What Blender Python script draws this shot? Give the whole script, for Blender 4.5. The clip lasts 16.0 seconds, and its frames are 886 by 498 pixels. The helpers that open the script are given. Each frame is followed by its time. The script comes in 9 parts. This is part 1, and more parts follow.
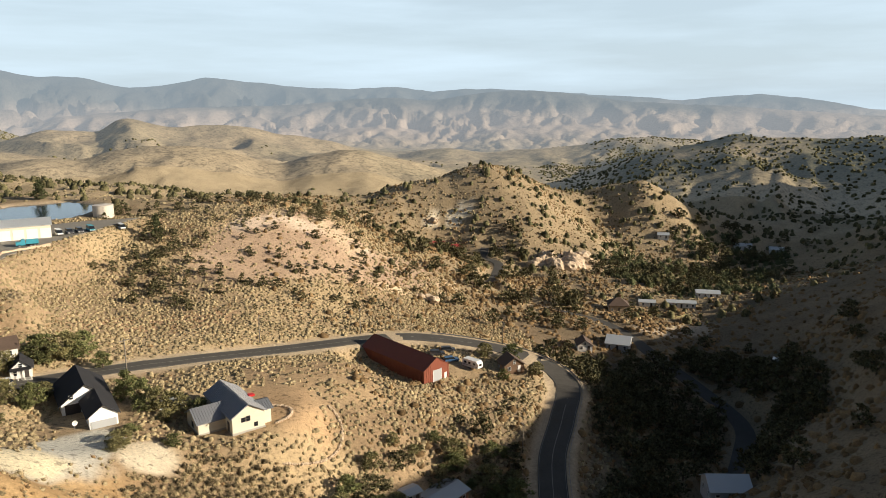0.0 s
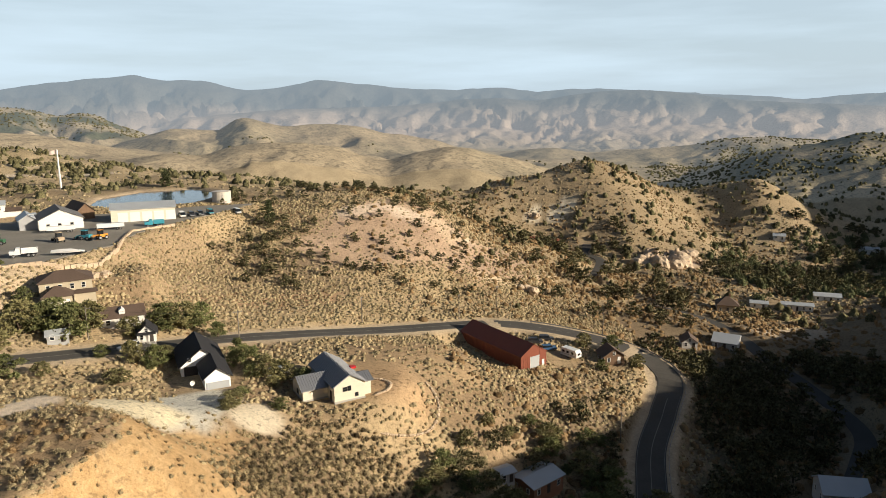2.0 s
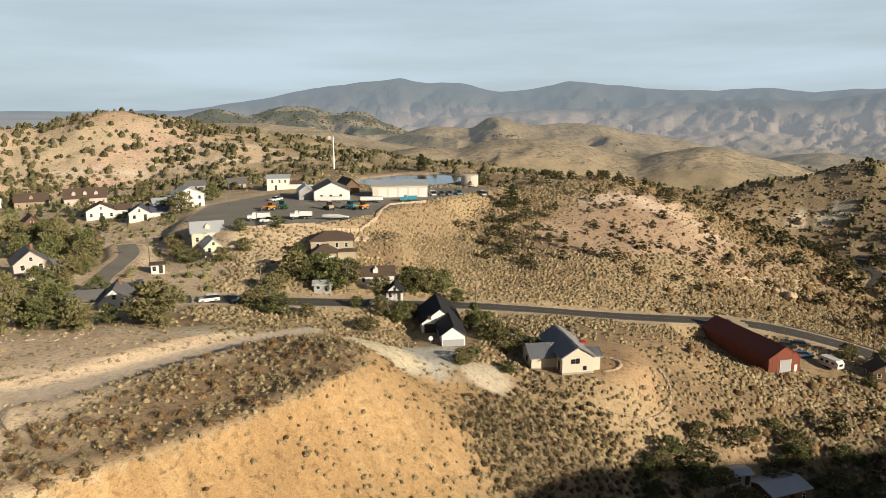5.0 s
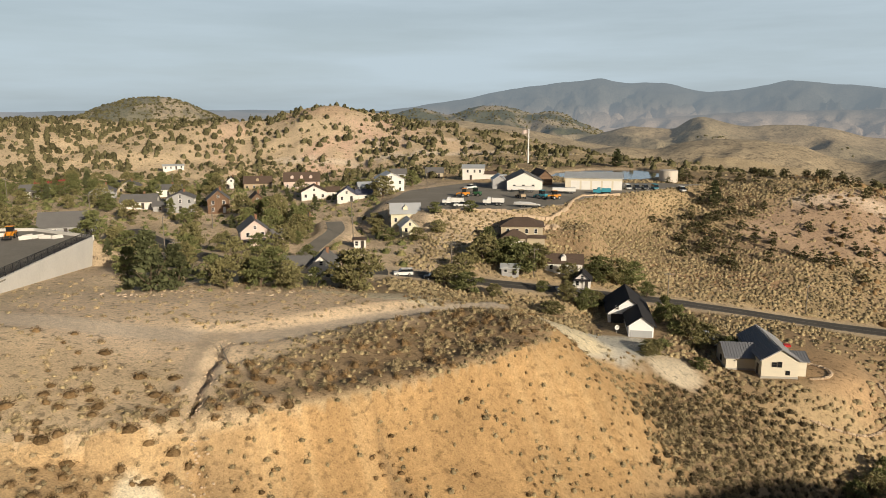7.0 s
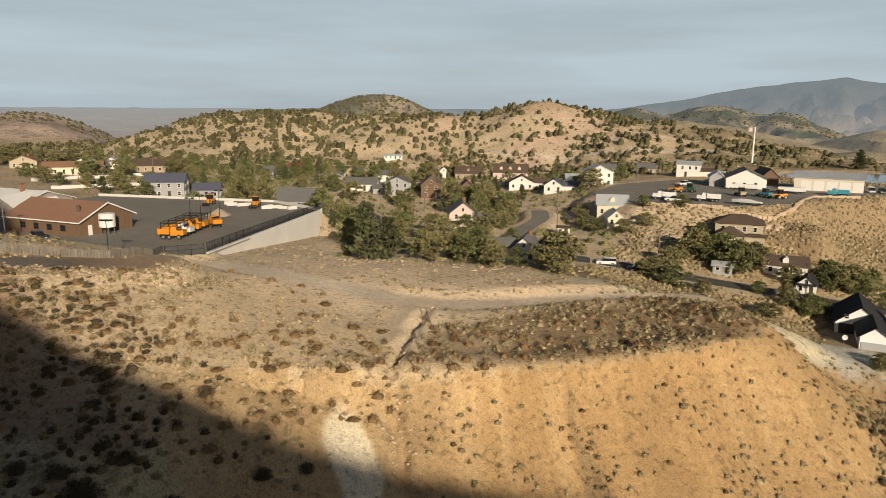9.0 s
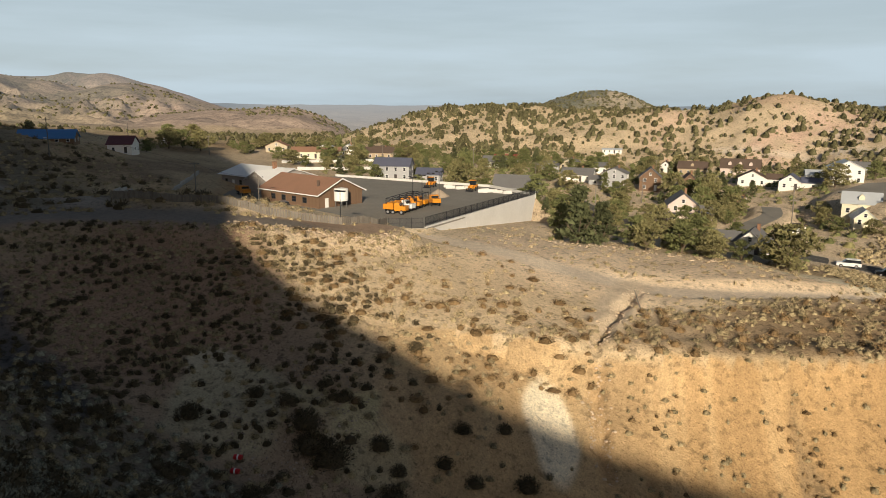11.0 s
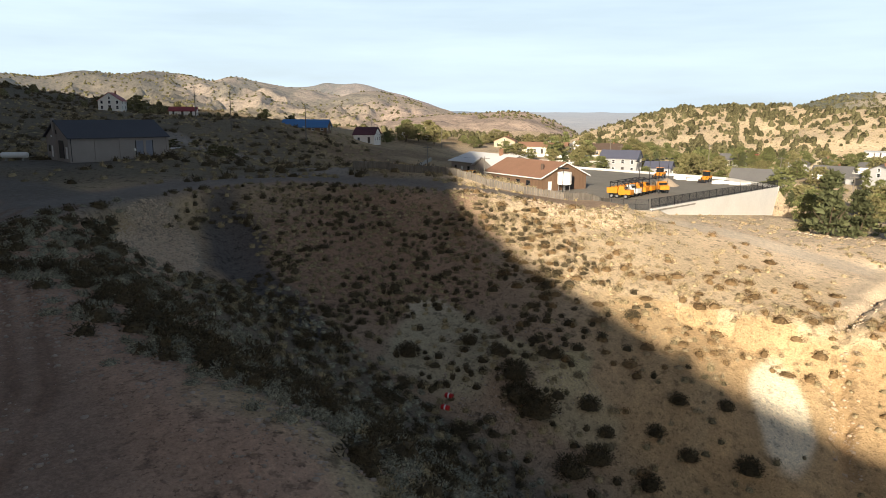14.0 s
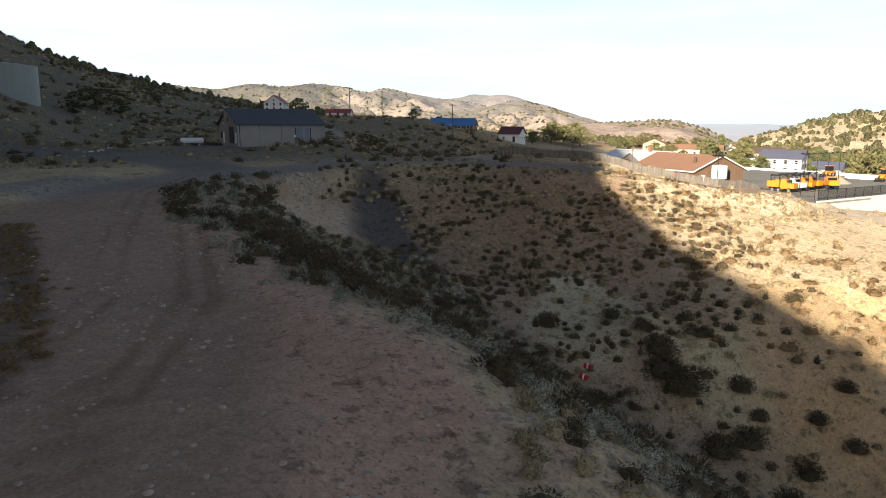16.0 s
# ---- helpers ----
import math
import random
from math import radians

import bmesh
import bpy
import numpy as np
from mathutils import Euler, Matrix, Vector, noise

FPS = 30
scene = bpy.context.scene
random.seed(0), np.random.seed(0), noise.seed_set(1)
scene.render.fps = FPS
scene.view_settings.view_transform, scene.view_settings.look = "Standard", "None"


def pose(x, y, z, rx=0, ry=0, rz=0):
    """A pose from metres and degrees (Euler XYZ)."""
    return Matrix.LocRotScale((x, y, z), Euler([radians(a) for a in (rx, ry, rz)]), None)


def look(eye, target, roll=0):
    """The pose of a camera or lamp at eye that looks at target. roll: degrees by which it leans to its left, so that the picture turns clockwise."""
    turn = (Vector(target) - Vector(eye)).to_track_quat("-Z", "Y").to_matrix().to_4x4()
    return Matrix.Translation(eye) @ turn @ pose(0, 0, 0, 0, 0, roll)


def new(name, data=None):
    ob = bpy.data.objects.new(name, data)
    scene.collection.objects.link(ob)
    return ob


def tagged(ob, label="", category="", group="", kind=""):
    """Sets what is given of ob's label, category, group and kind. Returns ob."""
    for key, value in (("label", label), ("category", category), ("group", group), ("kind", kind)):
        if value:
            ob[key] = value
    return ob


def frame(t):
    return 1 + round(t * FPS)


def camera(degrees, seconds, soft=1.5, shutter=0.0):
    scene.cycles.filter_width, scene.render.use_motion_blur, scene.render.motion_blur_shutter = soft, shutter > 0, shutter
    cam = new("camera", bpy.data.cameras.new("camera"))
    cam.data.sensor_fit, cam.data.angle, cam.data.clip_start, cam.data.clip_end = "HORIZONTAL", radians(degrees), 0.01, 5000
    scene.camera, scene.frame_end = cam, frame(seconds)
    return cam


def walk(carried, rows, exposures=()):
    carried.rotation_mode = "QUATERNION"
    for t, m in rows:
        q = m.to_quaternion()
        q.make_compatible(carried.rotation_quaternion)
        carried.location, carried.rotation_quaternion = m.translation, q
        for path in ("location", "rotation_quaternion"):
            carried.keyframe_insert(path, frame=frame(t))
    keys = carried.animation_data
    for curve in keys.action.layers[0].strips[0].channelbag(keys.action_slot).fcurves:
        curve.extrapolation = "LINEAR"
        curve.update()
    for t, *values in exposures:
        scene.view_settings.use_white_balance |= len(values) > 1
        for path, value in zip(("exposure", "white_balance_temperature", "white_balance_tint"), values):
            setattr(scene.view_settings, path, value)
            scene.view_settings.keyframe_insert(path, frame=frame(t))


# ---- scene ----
def view(x, y, z, yaw, pitch, roll):
    """A camera at x, y, z, turned left from +y by yaw and up by pitch."""
    return pose(x, y, z, 90 + pitch, 0, yaw) @ pose(0, 0, 0, 0, 0, roll)


cam = camera(64.32, 16.0, soft=0.55)
walk(cam, [
    (0.0, view(-0.00, 0.00, 130.00, -28.070, -11.917, -0.209)),
    (0.5, view(-0.82, -0.76, 128.92, -26.662, -11.817, -0.176)),
    (1.0, view(-0.66, -1.42, 127.88, -23.970, -11.828, -0.272)),
    (1.5, view(-0.69, -1.83, 126.84, -21.434, -11.819, -0.439)),
    (2.0, view(-0.64, -1.92, 125.72, -19.706, -11.771, -0.511)),
    (2.5, view(-0.67, -2.11, 124.55, -17.443, -11.704, -0.496)),
    (3.0, view(-0.46, -2.56, 123.52, -14.954, -11.652, -0.468)),
    (3.5, view(-0.42, -2.92, 122.38, -12.205, -11.597, -0.483)),
    (4.0, view(-0.29, -3.50, 121.46, -8.254, -11.522, -0.496)),
    (4.5, view(-0.52, -3.75, 120.37, -4.519, -11.457, -0.460)),
    (5.0, view(-0.62, -4.32, 119.50, 0.004, -11.437, -0.376)),
    (7.5, view(-0.20, -6.15, 114.57, 19.320, -11.226, -0.030)),
    (8.0, view(0.08, -6.63, 113.65, 23.337, -11.215, 0.142)),
    (8.5, view(0.17, -7.14, 112.96, 27.757, -11.311, 0.342)),
    (9.0, view(0.46, -7.45, 112.11, 32.320, -11.283, 0.417)),
    (11.5, view(1.56, -8.17, 108.17, 53.309, -11.656, 0.337)),
    (12.0, view(1.65, -8.00, 107.19, 56.382, -11.647, 0.247)),
    (12.5, view(1.94, -8.23, 106.27, 59.459, -11.516, 0.269)),
    (13.0, view(2.10, -8.18, 105.36, 62.565, -11.373, 0.190)),
    (13.5, view(2.30, -8.24, 104.39, 65.353, -11.216, 0.147)),
    (14.0, view(2.49, -8.26, 103.28, 67.990, -11.015, 0.203)),
    (14.5, view(2.61, -8.27, 102.12, 69.687, -10.795, 0.136)),
    (15.0, view(2.71, -8.41, 100.86, 72.394, -10.549, 0.129)),
    (15.5, view(2.88, -8.39, 99.72, 75.453, -10.351, 0.132)),
    (16.0, view(3.07, -8.59, 98.40, 79.562, -10.074, 0.196)),
], exposures=[(0.0, 0.55, 6450, 10), (2.5, 0.4, 6450, 10), (5.0, 0.2, 6500, 10), (9.0, -0.08, 6750, 11), (11.5, 0.18, 6600, 10), (13.5, 0.58, 6500, 11), (16.0, 1.14, 6250, 12)])

# ---- daylight: low sun behind and to the right ----
SUN_YAW, SUN_EL = 50.0, 18.0   # yaw: the way the shadows fall, left of +y
sun_way = Vector((math.sin(radians(SUN_YAW)) * math.cos(radians(SUN_EL)), -math.cos(radians(SUN_YAW)) * math.cos(radians(SUN_EL)), math.sin(radians(SUN_EL))))
sun_data = bpy.data.lights.new("sun", "SUN")
sun_data.energy, sun_data.angle, sun_data.color = 5.0, radians(0.6), (1.0, 0.88, 0.70)
sun = new("sun", sun_data)
sun.matrix_world = look(sun_way * 300, (0, 0, 0))

world = bpy.data.worlds.new("sky")
scene.world = world
world.use_nodes = True
wt = world.node_tree
sky = wt.nodes.new("ShaderNodeTexSky")
sky.sky_type, sky.sun_disc = "NISHITA", False
sky.sun_elevation = radians(SUN_EL)
sky.sun_rotation = math.atan2(sun_way.x, sun_way.y)
sky.air_density, sky.dust_density, sky.ozone_density = 1.0, 1.6, 1.0
# thin streaky cloud veil over the clear sky
tco = wt.nodes.new("ShaderNodeTexCoord")
tmap = wt.nodes.new("ShaderNodeMapping")
tmap.inputs["Scale"].default_value = (1.0, 1.0, 9.0)
cno = wt.nodes.new("ShaderNodeTexNoise")
cno.inputs["Scale"].default_value, cno.inputs["Detail"].default_value, cno.inputs["Roughness"].default_value = 1.9, 6.0, 0.55
crp = wt.nodes.new("ShaderNodeValToRGB")
crp.color_ramp.elements[0].position, crp.color_ramp.elements[1].position = 0.38, 0.64
crp.color_ramp.elements[0].color = (0.70, 0.70, 0.70, 1)
crp.color_ramp.elements[1].color = (0.95, 0.95, 0.95, 1)
cmix = wt.nodes.new("ShaderNodeMix")
cmix.data_type = "RGBA"
cmix.inputs[7].default_value = (10.3, 12.6, 14.2, 1)
wt.links.new(tco.outputs["Generated"], tmap.inputs["Vector"])
wt.links.new(tmap.outputs["Vector"], cno.inputs["Vector"])
wt.links.new(cno.outputs["Fac"], crp.inputs["Fac"])
# the veil is dense low down and clears towards the zenith
sep = wt.nodes.new("ShaderNodeSeparateXYZ")
fade = wt.nodes.new("ShaderNodeMapRange")
fade.interpolation_type = "SMOOTHSTEP"
fade.inputs["From Min"].default_value, fade.inputs["From Max"].default_value = 0.12, 0.30
fade.inputs["To Min"].default_value, fade.inputs["To Max"].default_value = 1.0, 0.0
fmul = wt.nodes.new("ShaderNodeMath")
fmul.operation = "MULTIPLY"
wt.links.new(tco.outputs["Generated"], sep.inputs[0])
wt.links.new(sep.outputs["Z"], fade.inputs["Value"])
wt.links.new(crp.outputs["Color"], fmul.inputs[0])
wt.links.new(fade.outputs["Result"], fmul.inputs[1])
wt.links.new(fmul.outputs[0], cmix.inputs["Factor"])
wt.links.new(sky.outputs["Color"], cmix.inputs[6])
wt.links.new(cmix.outputs[2], wt.nodes["Background"].inputs["Color"])
wt.nodes["Background"].inputs["Strength"].default_value = 0.050

# ---- materials ----
def mat(name, color, rough=0.8, metal=0.0, vary=0.25, scale=3.0, bump=0.0, bscale=20.0, fine=0.12, attr="", island=0.0, obj=0.0, spec=0.3, stretch=(1, 1, 1), speckle=0.0, sscale=1.0, sthr=0.56, grit=0.0):
    """A surface with two scales of tone, optional relief, optional colour attribute of the mesh."""
    m = bpy.data.materials.new(name)
    m.use_nodes = True
    t = m.node_tree
    b = t.nodes["Principled BSDF"]
    b.inputs["Roughness"].default_value, b.inputs["Metallic"].default_value = rough, metal
    b.inputs["Specular IOR Level"].default_value = spec
    geo = t.nodes.new("ShaderNodeNewGeometry")
    mp = t.nodes.new("ShaderNodeMapping")
    mp.inputs["Scale"].default_value = stretch
    t.links.new(geo.outputs["Position"], mp.inputs["Vector"])
    big = t.nodes.new("ShaderNodeTexNoise")
    big.inputs["Scale"].default_value, big.inputs["Detail"].default_value = 1.0 / scale, 4.0
    small = t.nodes.new("ShaderNodeTexNoise")
    small.inputs["Scale"].default_value, small.inputs["Detail"].default_value = 12.0 / scale, 5.0
    for n in (big, small):
        t.links.new(mp.outputs["Vector"], n.inputs["Vector"])

    def math_node(op, a, bval):
        n = t.nodes.new("ShaderNodeMath")
        n.operation = op
        for i, v in enumerate((a, bval)):
            if isinstance(v, (int, float)):
                n.inputs[i].default_value = v
            else:
                t.links.new(v, n.inputs[i])
        return n.outputs[0]

    f = math_node("ADD", math_node("MULTIPLY", math_node("SUBTRACT", big.outputs["Fac"], 0.5), 2.2 * vary), math_node("MULTIPLY", math_node("SUBTRACT", small.outputs["Fac"], 0.5), 2.2 * fine))
    f = math_node("ADD", f, 1.0)
    if attr:
        at = t.nodes.new("ShaderNodeAttribute")
        at.attribute_name = attr
    if speckle:
        # dark specks: grass tufts, stones and grit on soil, far trees, shaded gaps painted between leaves
        for k, (sc, lo, hi) in enumerate(((sscale, sthr, sthr + 0.1), (sscale * 3.3, sthr + 0.02, sthr + 0.1))):
            sp = t.nodes.new("ShaderNodeTexNoise")
            sp.inputs["Scale"].default_value, sp.inputs["Detail"].default_value, sp.inputs["Roughness"].default_value = sc, 3.0, 0.6
            t.links.new(mp.outputs["Vector"], sp.inputs["Vector"])
            mr = t.nodes.new("ShaderNodeMapRange")
            mr.inputs["From Min"].default_value, mr.inputs["From Max"].default_value = lo, hi
            mr.inputs["To Min"].default_value, mr.inputs["To Max"].default_value = 1.0 + 0.22 * speckle, 1.0 - speckle
            t.links.new(sp.outputs["Fac"], mr.inputs["Value"])
            sp_out = mr.outputs["Result"]
            if attr:
                sp_out = math_node("ADD", math_node("MULTIPLY", math_node("SUBTRACT", sp_out, 1.0), at.outputs["Alpha"]), 1.0)
            f = math_node("MULTIPLY", f, sp_out)
    if grit:
        gn = t.nodes.new("ShaderNodeTexNoise")
        gn.inputs["Scale"].default_value, gn.inputs["Detail"].default_value, gn.inputs["Roughness"].default_value = 5.0, 6.0, 0.75
        t.links.new(mp.outputs["Vector"], gn.inputs["Vector"])
        f = math_node("MULTIPLY", f, math_node("ADD", math_node("MULTIPLY", math_node("SUBTRACT", gn.outputs["Fac"], 0.5), 2.0 * grit), 1.0))
    if island:
        f = math_node("ADD", f, math_node("MULTIPLY", math_node("SUBTRACT", geo.outputs["Random Per Island"], 0.5), island))
    if obj:
        oi = t.nodes.new("ShaderNodeObjectInfo")
        f = math_node("ADD", f, math_node("MULTIPLY", math_node("SUBTRACT", oi.outputs["Random"], 0.5), obj))
    mul = t.nodes.new("ShaderNodeVectorMath")
    mul.operation = "SCALE"
    if attr:
        t.links.new(at.outputs["Color"], mul.inputs[0])
    else:
        mul.inputs[0].default_value = color
    t.links.new(f, mul.inputs["Scale"])
    t.links.new(mul.outputs["Vector"], b.inputs["Base Color"])
    if bump:
        bn = t.nodes.new("ShaderNodeTexNoise")
        bn.inputs["Scale"].default_value, bn.inputs["Detail"].default_value = bscale, 5.0
        t.links.new(mp.outputs["Vector"], bn.inputs["Vector"])
        bp = t.nodes.new("ShaderNodeBump")
        bp.inputs["Strength"].default_value, bp.inputs["Distance"].default_value = 1.0, bump
        t.links.new(bn.outputs["Fac"], bp.inputs["Height"])
        t.links.new(bp.outputs["Normal"], b.inputs["Normal"])
    return m


M_GROUND = mat("dry_soil", (1, 1, 1), 0.95, vary=0.25, scale=9.0, fine=0.28, bump=0.14, bscale=3.6, attr="soil", spec=0.1, speckle=0.42, sscale=0.9, grit=0.75)
M_ASPHALT = mat("worn_asphalt", (0.085, 0.078, 0.068), 0.9, vary=0.25, scale=6.0, fine=0.2, bump=0.01, bscale=8, spec=0.25)
M_YARD = mat("dusty_asphalt", (0.25, 0.228, 0.19), 0.92, vary=0.25, scale=9.0, fine=0.15, spec=0.2)
M_GRAVEL = mat("pale_gravel", (0.42, 0.33, 0.24), 0.95, vary=0.2, scale=4, fine=0.25, bump=0.04, bscale=4)
M_SILVER = mat("silver_sagebrush_leaf", (0.36, 0.335, 0.24), 0.95, vary=0.3, scale=5.0, fine=0.2, island=0.5, spec=0.05, speckle=0.42, sscale=4.5, sthr=0.47, bump=0.04, bscale=9.0)
M_SAGE = mat("sagebrush_leaf", (0.325, 0.258, 0.148), 0.95, vary=0.4, scale=7.0, fine=0.2, island=0.7, spec=0.05, speckle=0.28, sscale=3.6, sthr=0.50, bump=0.04, bscale=9.0)
M_DRY = mat("dry_bush_twigs", (0.42, 0.325, 0.195), 0.95, vary=0.4, scale=7.0, fine=0.2, island=0.5, spec=0.05, speckle=0.25, sscale=4.0, sthr=0.50, bump=0.04, bscale=9.0)
M_BRUSH = mat("brown_brush_leaf", (0.235, 0.155, 0.078), 0.95, vary=0.35, scale=6.0, fine=0.2, island=0.7, spec=0.05, speckle=0.30, sscale=4.0, sthr=0.49, bump=0.04, bscale=9.0)
M_DARKBUSH = mat("dark_bush_leaf", (0.105, 0.082, 0.048), 0.95, vary=0.3, scale=5.0, fine=0.2, island=0.6, spec=0.05, speckle=0.3, sscale=4.0, sthr=0.49, bump=0.04, bscale=9.0)
M_JUNIPER = mat("juniper_leaf", (0.150, 0.136, 0.070), 0.95, vary=0.35, scale=12.0, fine=0.2, island=0.6, spec=0.05, speckle=0.55, sscale=2.0, sthr=0.48, bump=0.3, bscale=2.5)
M_LEAF = mat("green_leaf", (0.152, 0.158, 0.064), 0.85, vary=0.3, scale=5.0, fine=0.3, island=0.7, obj=0.4, spec=0.1)
M_LEAF_Y = mat("olive_leaf", (0.200, 0.180, 0.082), 0.85, vary=0.3, scale=5.0, fine=0.3, island=0.7, obj=0.4, spec=0.1)
M_CONIFER = mat("conifer_needles", (0.092, 0.100, 0.048), 0.9, vary=0.3, scale=5.0, fine=0.3, island=0.6, obj=0.3, spec=0.1)
M_BARK = mat("bark", (0.13, 0.095, 0.065), 0.95, vary=0.3, scale=0.6, fine=0.3)
M_WOOD = mat("weathered_wood", (0.19, 0.165, 0.135), 0.9, vary=0.3, scale=0.8, fine=0.3, obj=0.3)

# the distance: air haze painted on as a glow that grows with distance
M_DISTANCE = mat("haze_glow_distance", (1, 1, 1), 1.0, vary=0.3, scale=160.0, fine=0.3, attr="soil", spec=0.0, speckle=0.34, sscale=0.15, sthr=0.51, bump=14.0, bscale=0.012)
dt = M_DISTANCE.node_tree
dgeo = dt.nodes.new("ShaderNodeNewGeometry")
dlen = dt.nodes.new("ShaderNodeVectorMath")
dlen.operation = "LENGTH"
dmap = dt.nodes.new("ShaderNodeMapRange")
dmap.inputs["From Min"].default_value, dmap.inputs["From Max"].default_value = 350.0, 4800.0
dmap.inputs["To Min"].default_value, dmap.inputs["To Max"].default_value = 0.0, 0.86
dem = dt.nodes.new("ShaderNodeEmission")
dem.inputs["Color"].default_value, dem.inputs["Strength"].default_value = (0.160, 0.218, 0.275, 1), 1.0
# the painted haze takes some of the land's own pale tone
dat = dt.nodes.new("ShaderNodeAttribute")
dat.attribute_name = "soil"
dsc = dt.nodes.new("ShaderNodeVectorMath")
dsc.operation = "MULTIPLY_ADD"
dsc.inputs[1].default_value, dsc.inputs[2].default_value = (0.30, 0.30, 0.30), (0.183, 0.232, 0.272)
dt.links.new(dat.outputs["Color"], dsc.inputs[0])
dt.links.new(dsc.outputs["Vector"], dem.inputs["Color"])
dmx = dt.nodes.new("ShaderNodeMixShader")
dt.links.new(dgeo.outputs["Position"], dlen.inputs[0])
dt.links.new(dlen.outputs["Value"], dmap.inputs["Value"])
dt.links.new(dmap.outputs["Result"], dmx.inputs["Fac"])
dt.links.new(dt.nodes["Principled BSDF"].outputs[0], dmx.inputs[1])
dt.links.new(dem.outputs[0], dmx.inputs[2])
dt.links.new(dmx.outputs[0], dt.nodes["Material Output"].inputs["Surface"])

M_CREAM = mat("cream_siding", (0.68, 0.62, 0.50), 0.7, vary=0.06, scale=3, fine=0.06, stretch=(1, 1, 6))
M_WHITE = mat("white_siding", (0.74, 0.71, 0.66), 0.6, vary=0.06, scale=3, fine=0.06, stretch=(1, 1, 6))
M_BRIGHT = mat("fresh_white_siding", (0.86, 0.85, 0.84), 0.55, vary=0.04, scale=3, fine=0.04, stretch=(1, 1, 6))
M_YELLOW = mat("pale_yellow_siding", (0.68, 0.63, 0.47), 0.65, vary=0.06, scale=3, fine=0.06, stretch=(1, 1, 6))
M_PINK = mat("blush_siding", (0.62, 0.50, 0.44), 0.65, vary=0.06, scale=3, fine=0.06, stretch=(1, 1, 6))
M_GREYW = mat("grey_siding", (0.36, 0.36, 0.36), 0.7, vary=0.08, scale=3, fine=0.08, stretch=(1, 1, 6))
M_BEIGE = mat("beige_siding", (0.46, 0.39, 0.28), 0.7, vary=0.08, scale=3, fine=0.08, stretch=(1, 1, 6))
M_TAN = mat("tan_stucco", (0.40, 0.31, 0.21), 0.8, vary=0.08, scale=2, fine=0.1)
M_BROWNW = mat("brown_boards", (0.17, 0.105, 0.065), 0.85, vary=0.2, scale=1.5, fine=0.2, stretch=(3, 3, 0.4))
M_BRICK = mat("weathered_brick", (0.26, 0.14, 0.085), 0.9, vary=0.2, scale=1.5, fine=0.25)
M_BLOCK = mat("grey_block", (0.31, 0.275, 0.25), 0.9, vary=0.1, scale=2, fine=0.12)
M_FOUND = mat("foundation_concrete", (0.40, 0.375, 0.33), 0.9, vary=0.12, scale=2, fine=0.1)
M_CONC = mat("white_concrete", (0.64, 0.615, 0.57), 0.85, vary=0.10, scale=5, fine=0.1)
M_REDMETAL = mat("barn_red_metal", (0.215, 0.060, 0.032), 0.55, vary=0.1, scale=4, fine=0.06, spec=0.4)
M_REDROOF = mat("red_metal_roof", (0.30, 0.045, 0.040), 0.5, vary=0.1, scale=4, fine=0.06, spec=0.4)
M_MAROON = mat("maroon_roof", (0.115, 0.040, 0.042), 0.6, vary=0.1, scale=4, fine=0.06)
M_BLACKROOF = mat("black_shingles", (0.030, 0.029, 0.031), 0.85, vary=0.15, scale=3, fine=0.25)
M_GREYROOF = mat("grey_shingles", (0.155, 0.15, 0.145), 0.85, vary=0.15, scale=3, fine=0.25)
M_METALROOF = mat("galvanised_roof", (0.27, 0.275, 0.29), 0.45, 0.35, vary=0.08, scale=3, fine=0.05, spec=0.5)
M_PALEROOF = mat("pale_metal_roof", (0.50, 0.52, 0.53), 0.5, 0.2, vary=0.08, scale=3, fine=0.05, spec=0.5)
M_BROWNROOF = mat("brown_shingles", (0.115, 0.080, 0.060), 0.85, vary=0.15, scale=3, fine=0.25)
M_GARAGEROOF = mat("charcoal_metal_roof", (0.072, 0.070, 0.076), 0.6, vary=0.1, scale=4, fine=0.08)
M_BLUEDOOR = mat("dull_blue_door", (0.20, 0.215, 0.26), 0.5, vary=0.05, scale=2, fine=0.04)
M_RUSSET = mat("russet_shingles", (0.30, 0.165, 0.105), 0.85, vary=0.12, scale=3, fine=0.2)
M_BLUEROOF = mat("blue_metal_roof", (0.060, 0.19, 0.42), 0.45, 0.1, vary=0.06, scale=4, fine=0.05, spec=0.5)
M_SLATE = mat("slate_blue_shingles", (0.105, 0.11, 0.15), 0.8, vary=0.12, scale=3, fine=0.2)
M_TRIM = mat("white_trim", (0.78, 0.76, 0.72), 0.5, vary=0.04, scale=2, fine=0.03)
M_DARKTRIM = mat("dark_trim", (0.06, 0.05, 0.045), 0.6, vary=0.06, scale=2, fine=0.05)
M_DOORGREY = mat("grey_door", (0.40, 0.41, 0.42), 0.5, vary=0.05, scale=2, fine=0.04)
M_STEEL = mat("black_steel", (0.020, 0.020, 0.022), 0.5, 0.2, vary=0.1, scale=1, fine=0.1)
M_GALV = mat("dull_steel", (0.30, 0.30, 0.30), 0.5, 0.6, vary=0.1, scale=1, fine=0.1)
M_ORANGE = mat("orange_machine_paint", (0.62, 0.235, 0.015), 0.45, vary=0.12, scale=1.5, fine=0.1, spec=0.45)
M_TEAL = mat("teal_machine_paint", (0.05, 0.28, 0.36), 0.45, vary=0.12, scale=1.5, fine=0.1, spec=0.45)
M_GREENP = mat("green_machine_paint", (0.04, 0.13, 0.06), 0.5, vary=0.12, scale=1.5, fine=0.1)
M_CARWHITE = mat("white_car_paint", (0.74, 0.73, 0.70), 0.3, vary=0.04, scale=2, fine=0.03, spec=0.5)
M_CARDARK = mat("dark_car_paint", (0.035, 0.037, 0.042), 0.3, vary=0.05, scale=2, fine=0.03, spec=0.5)
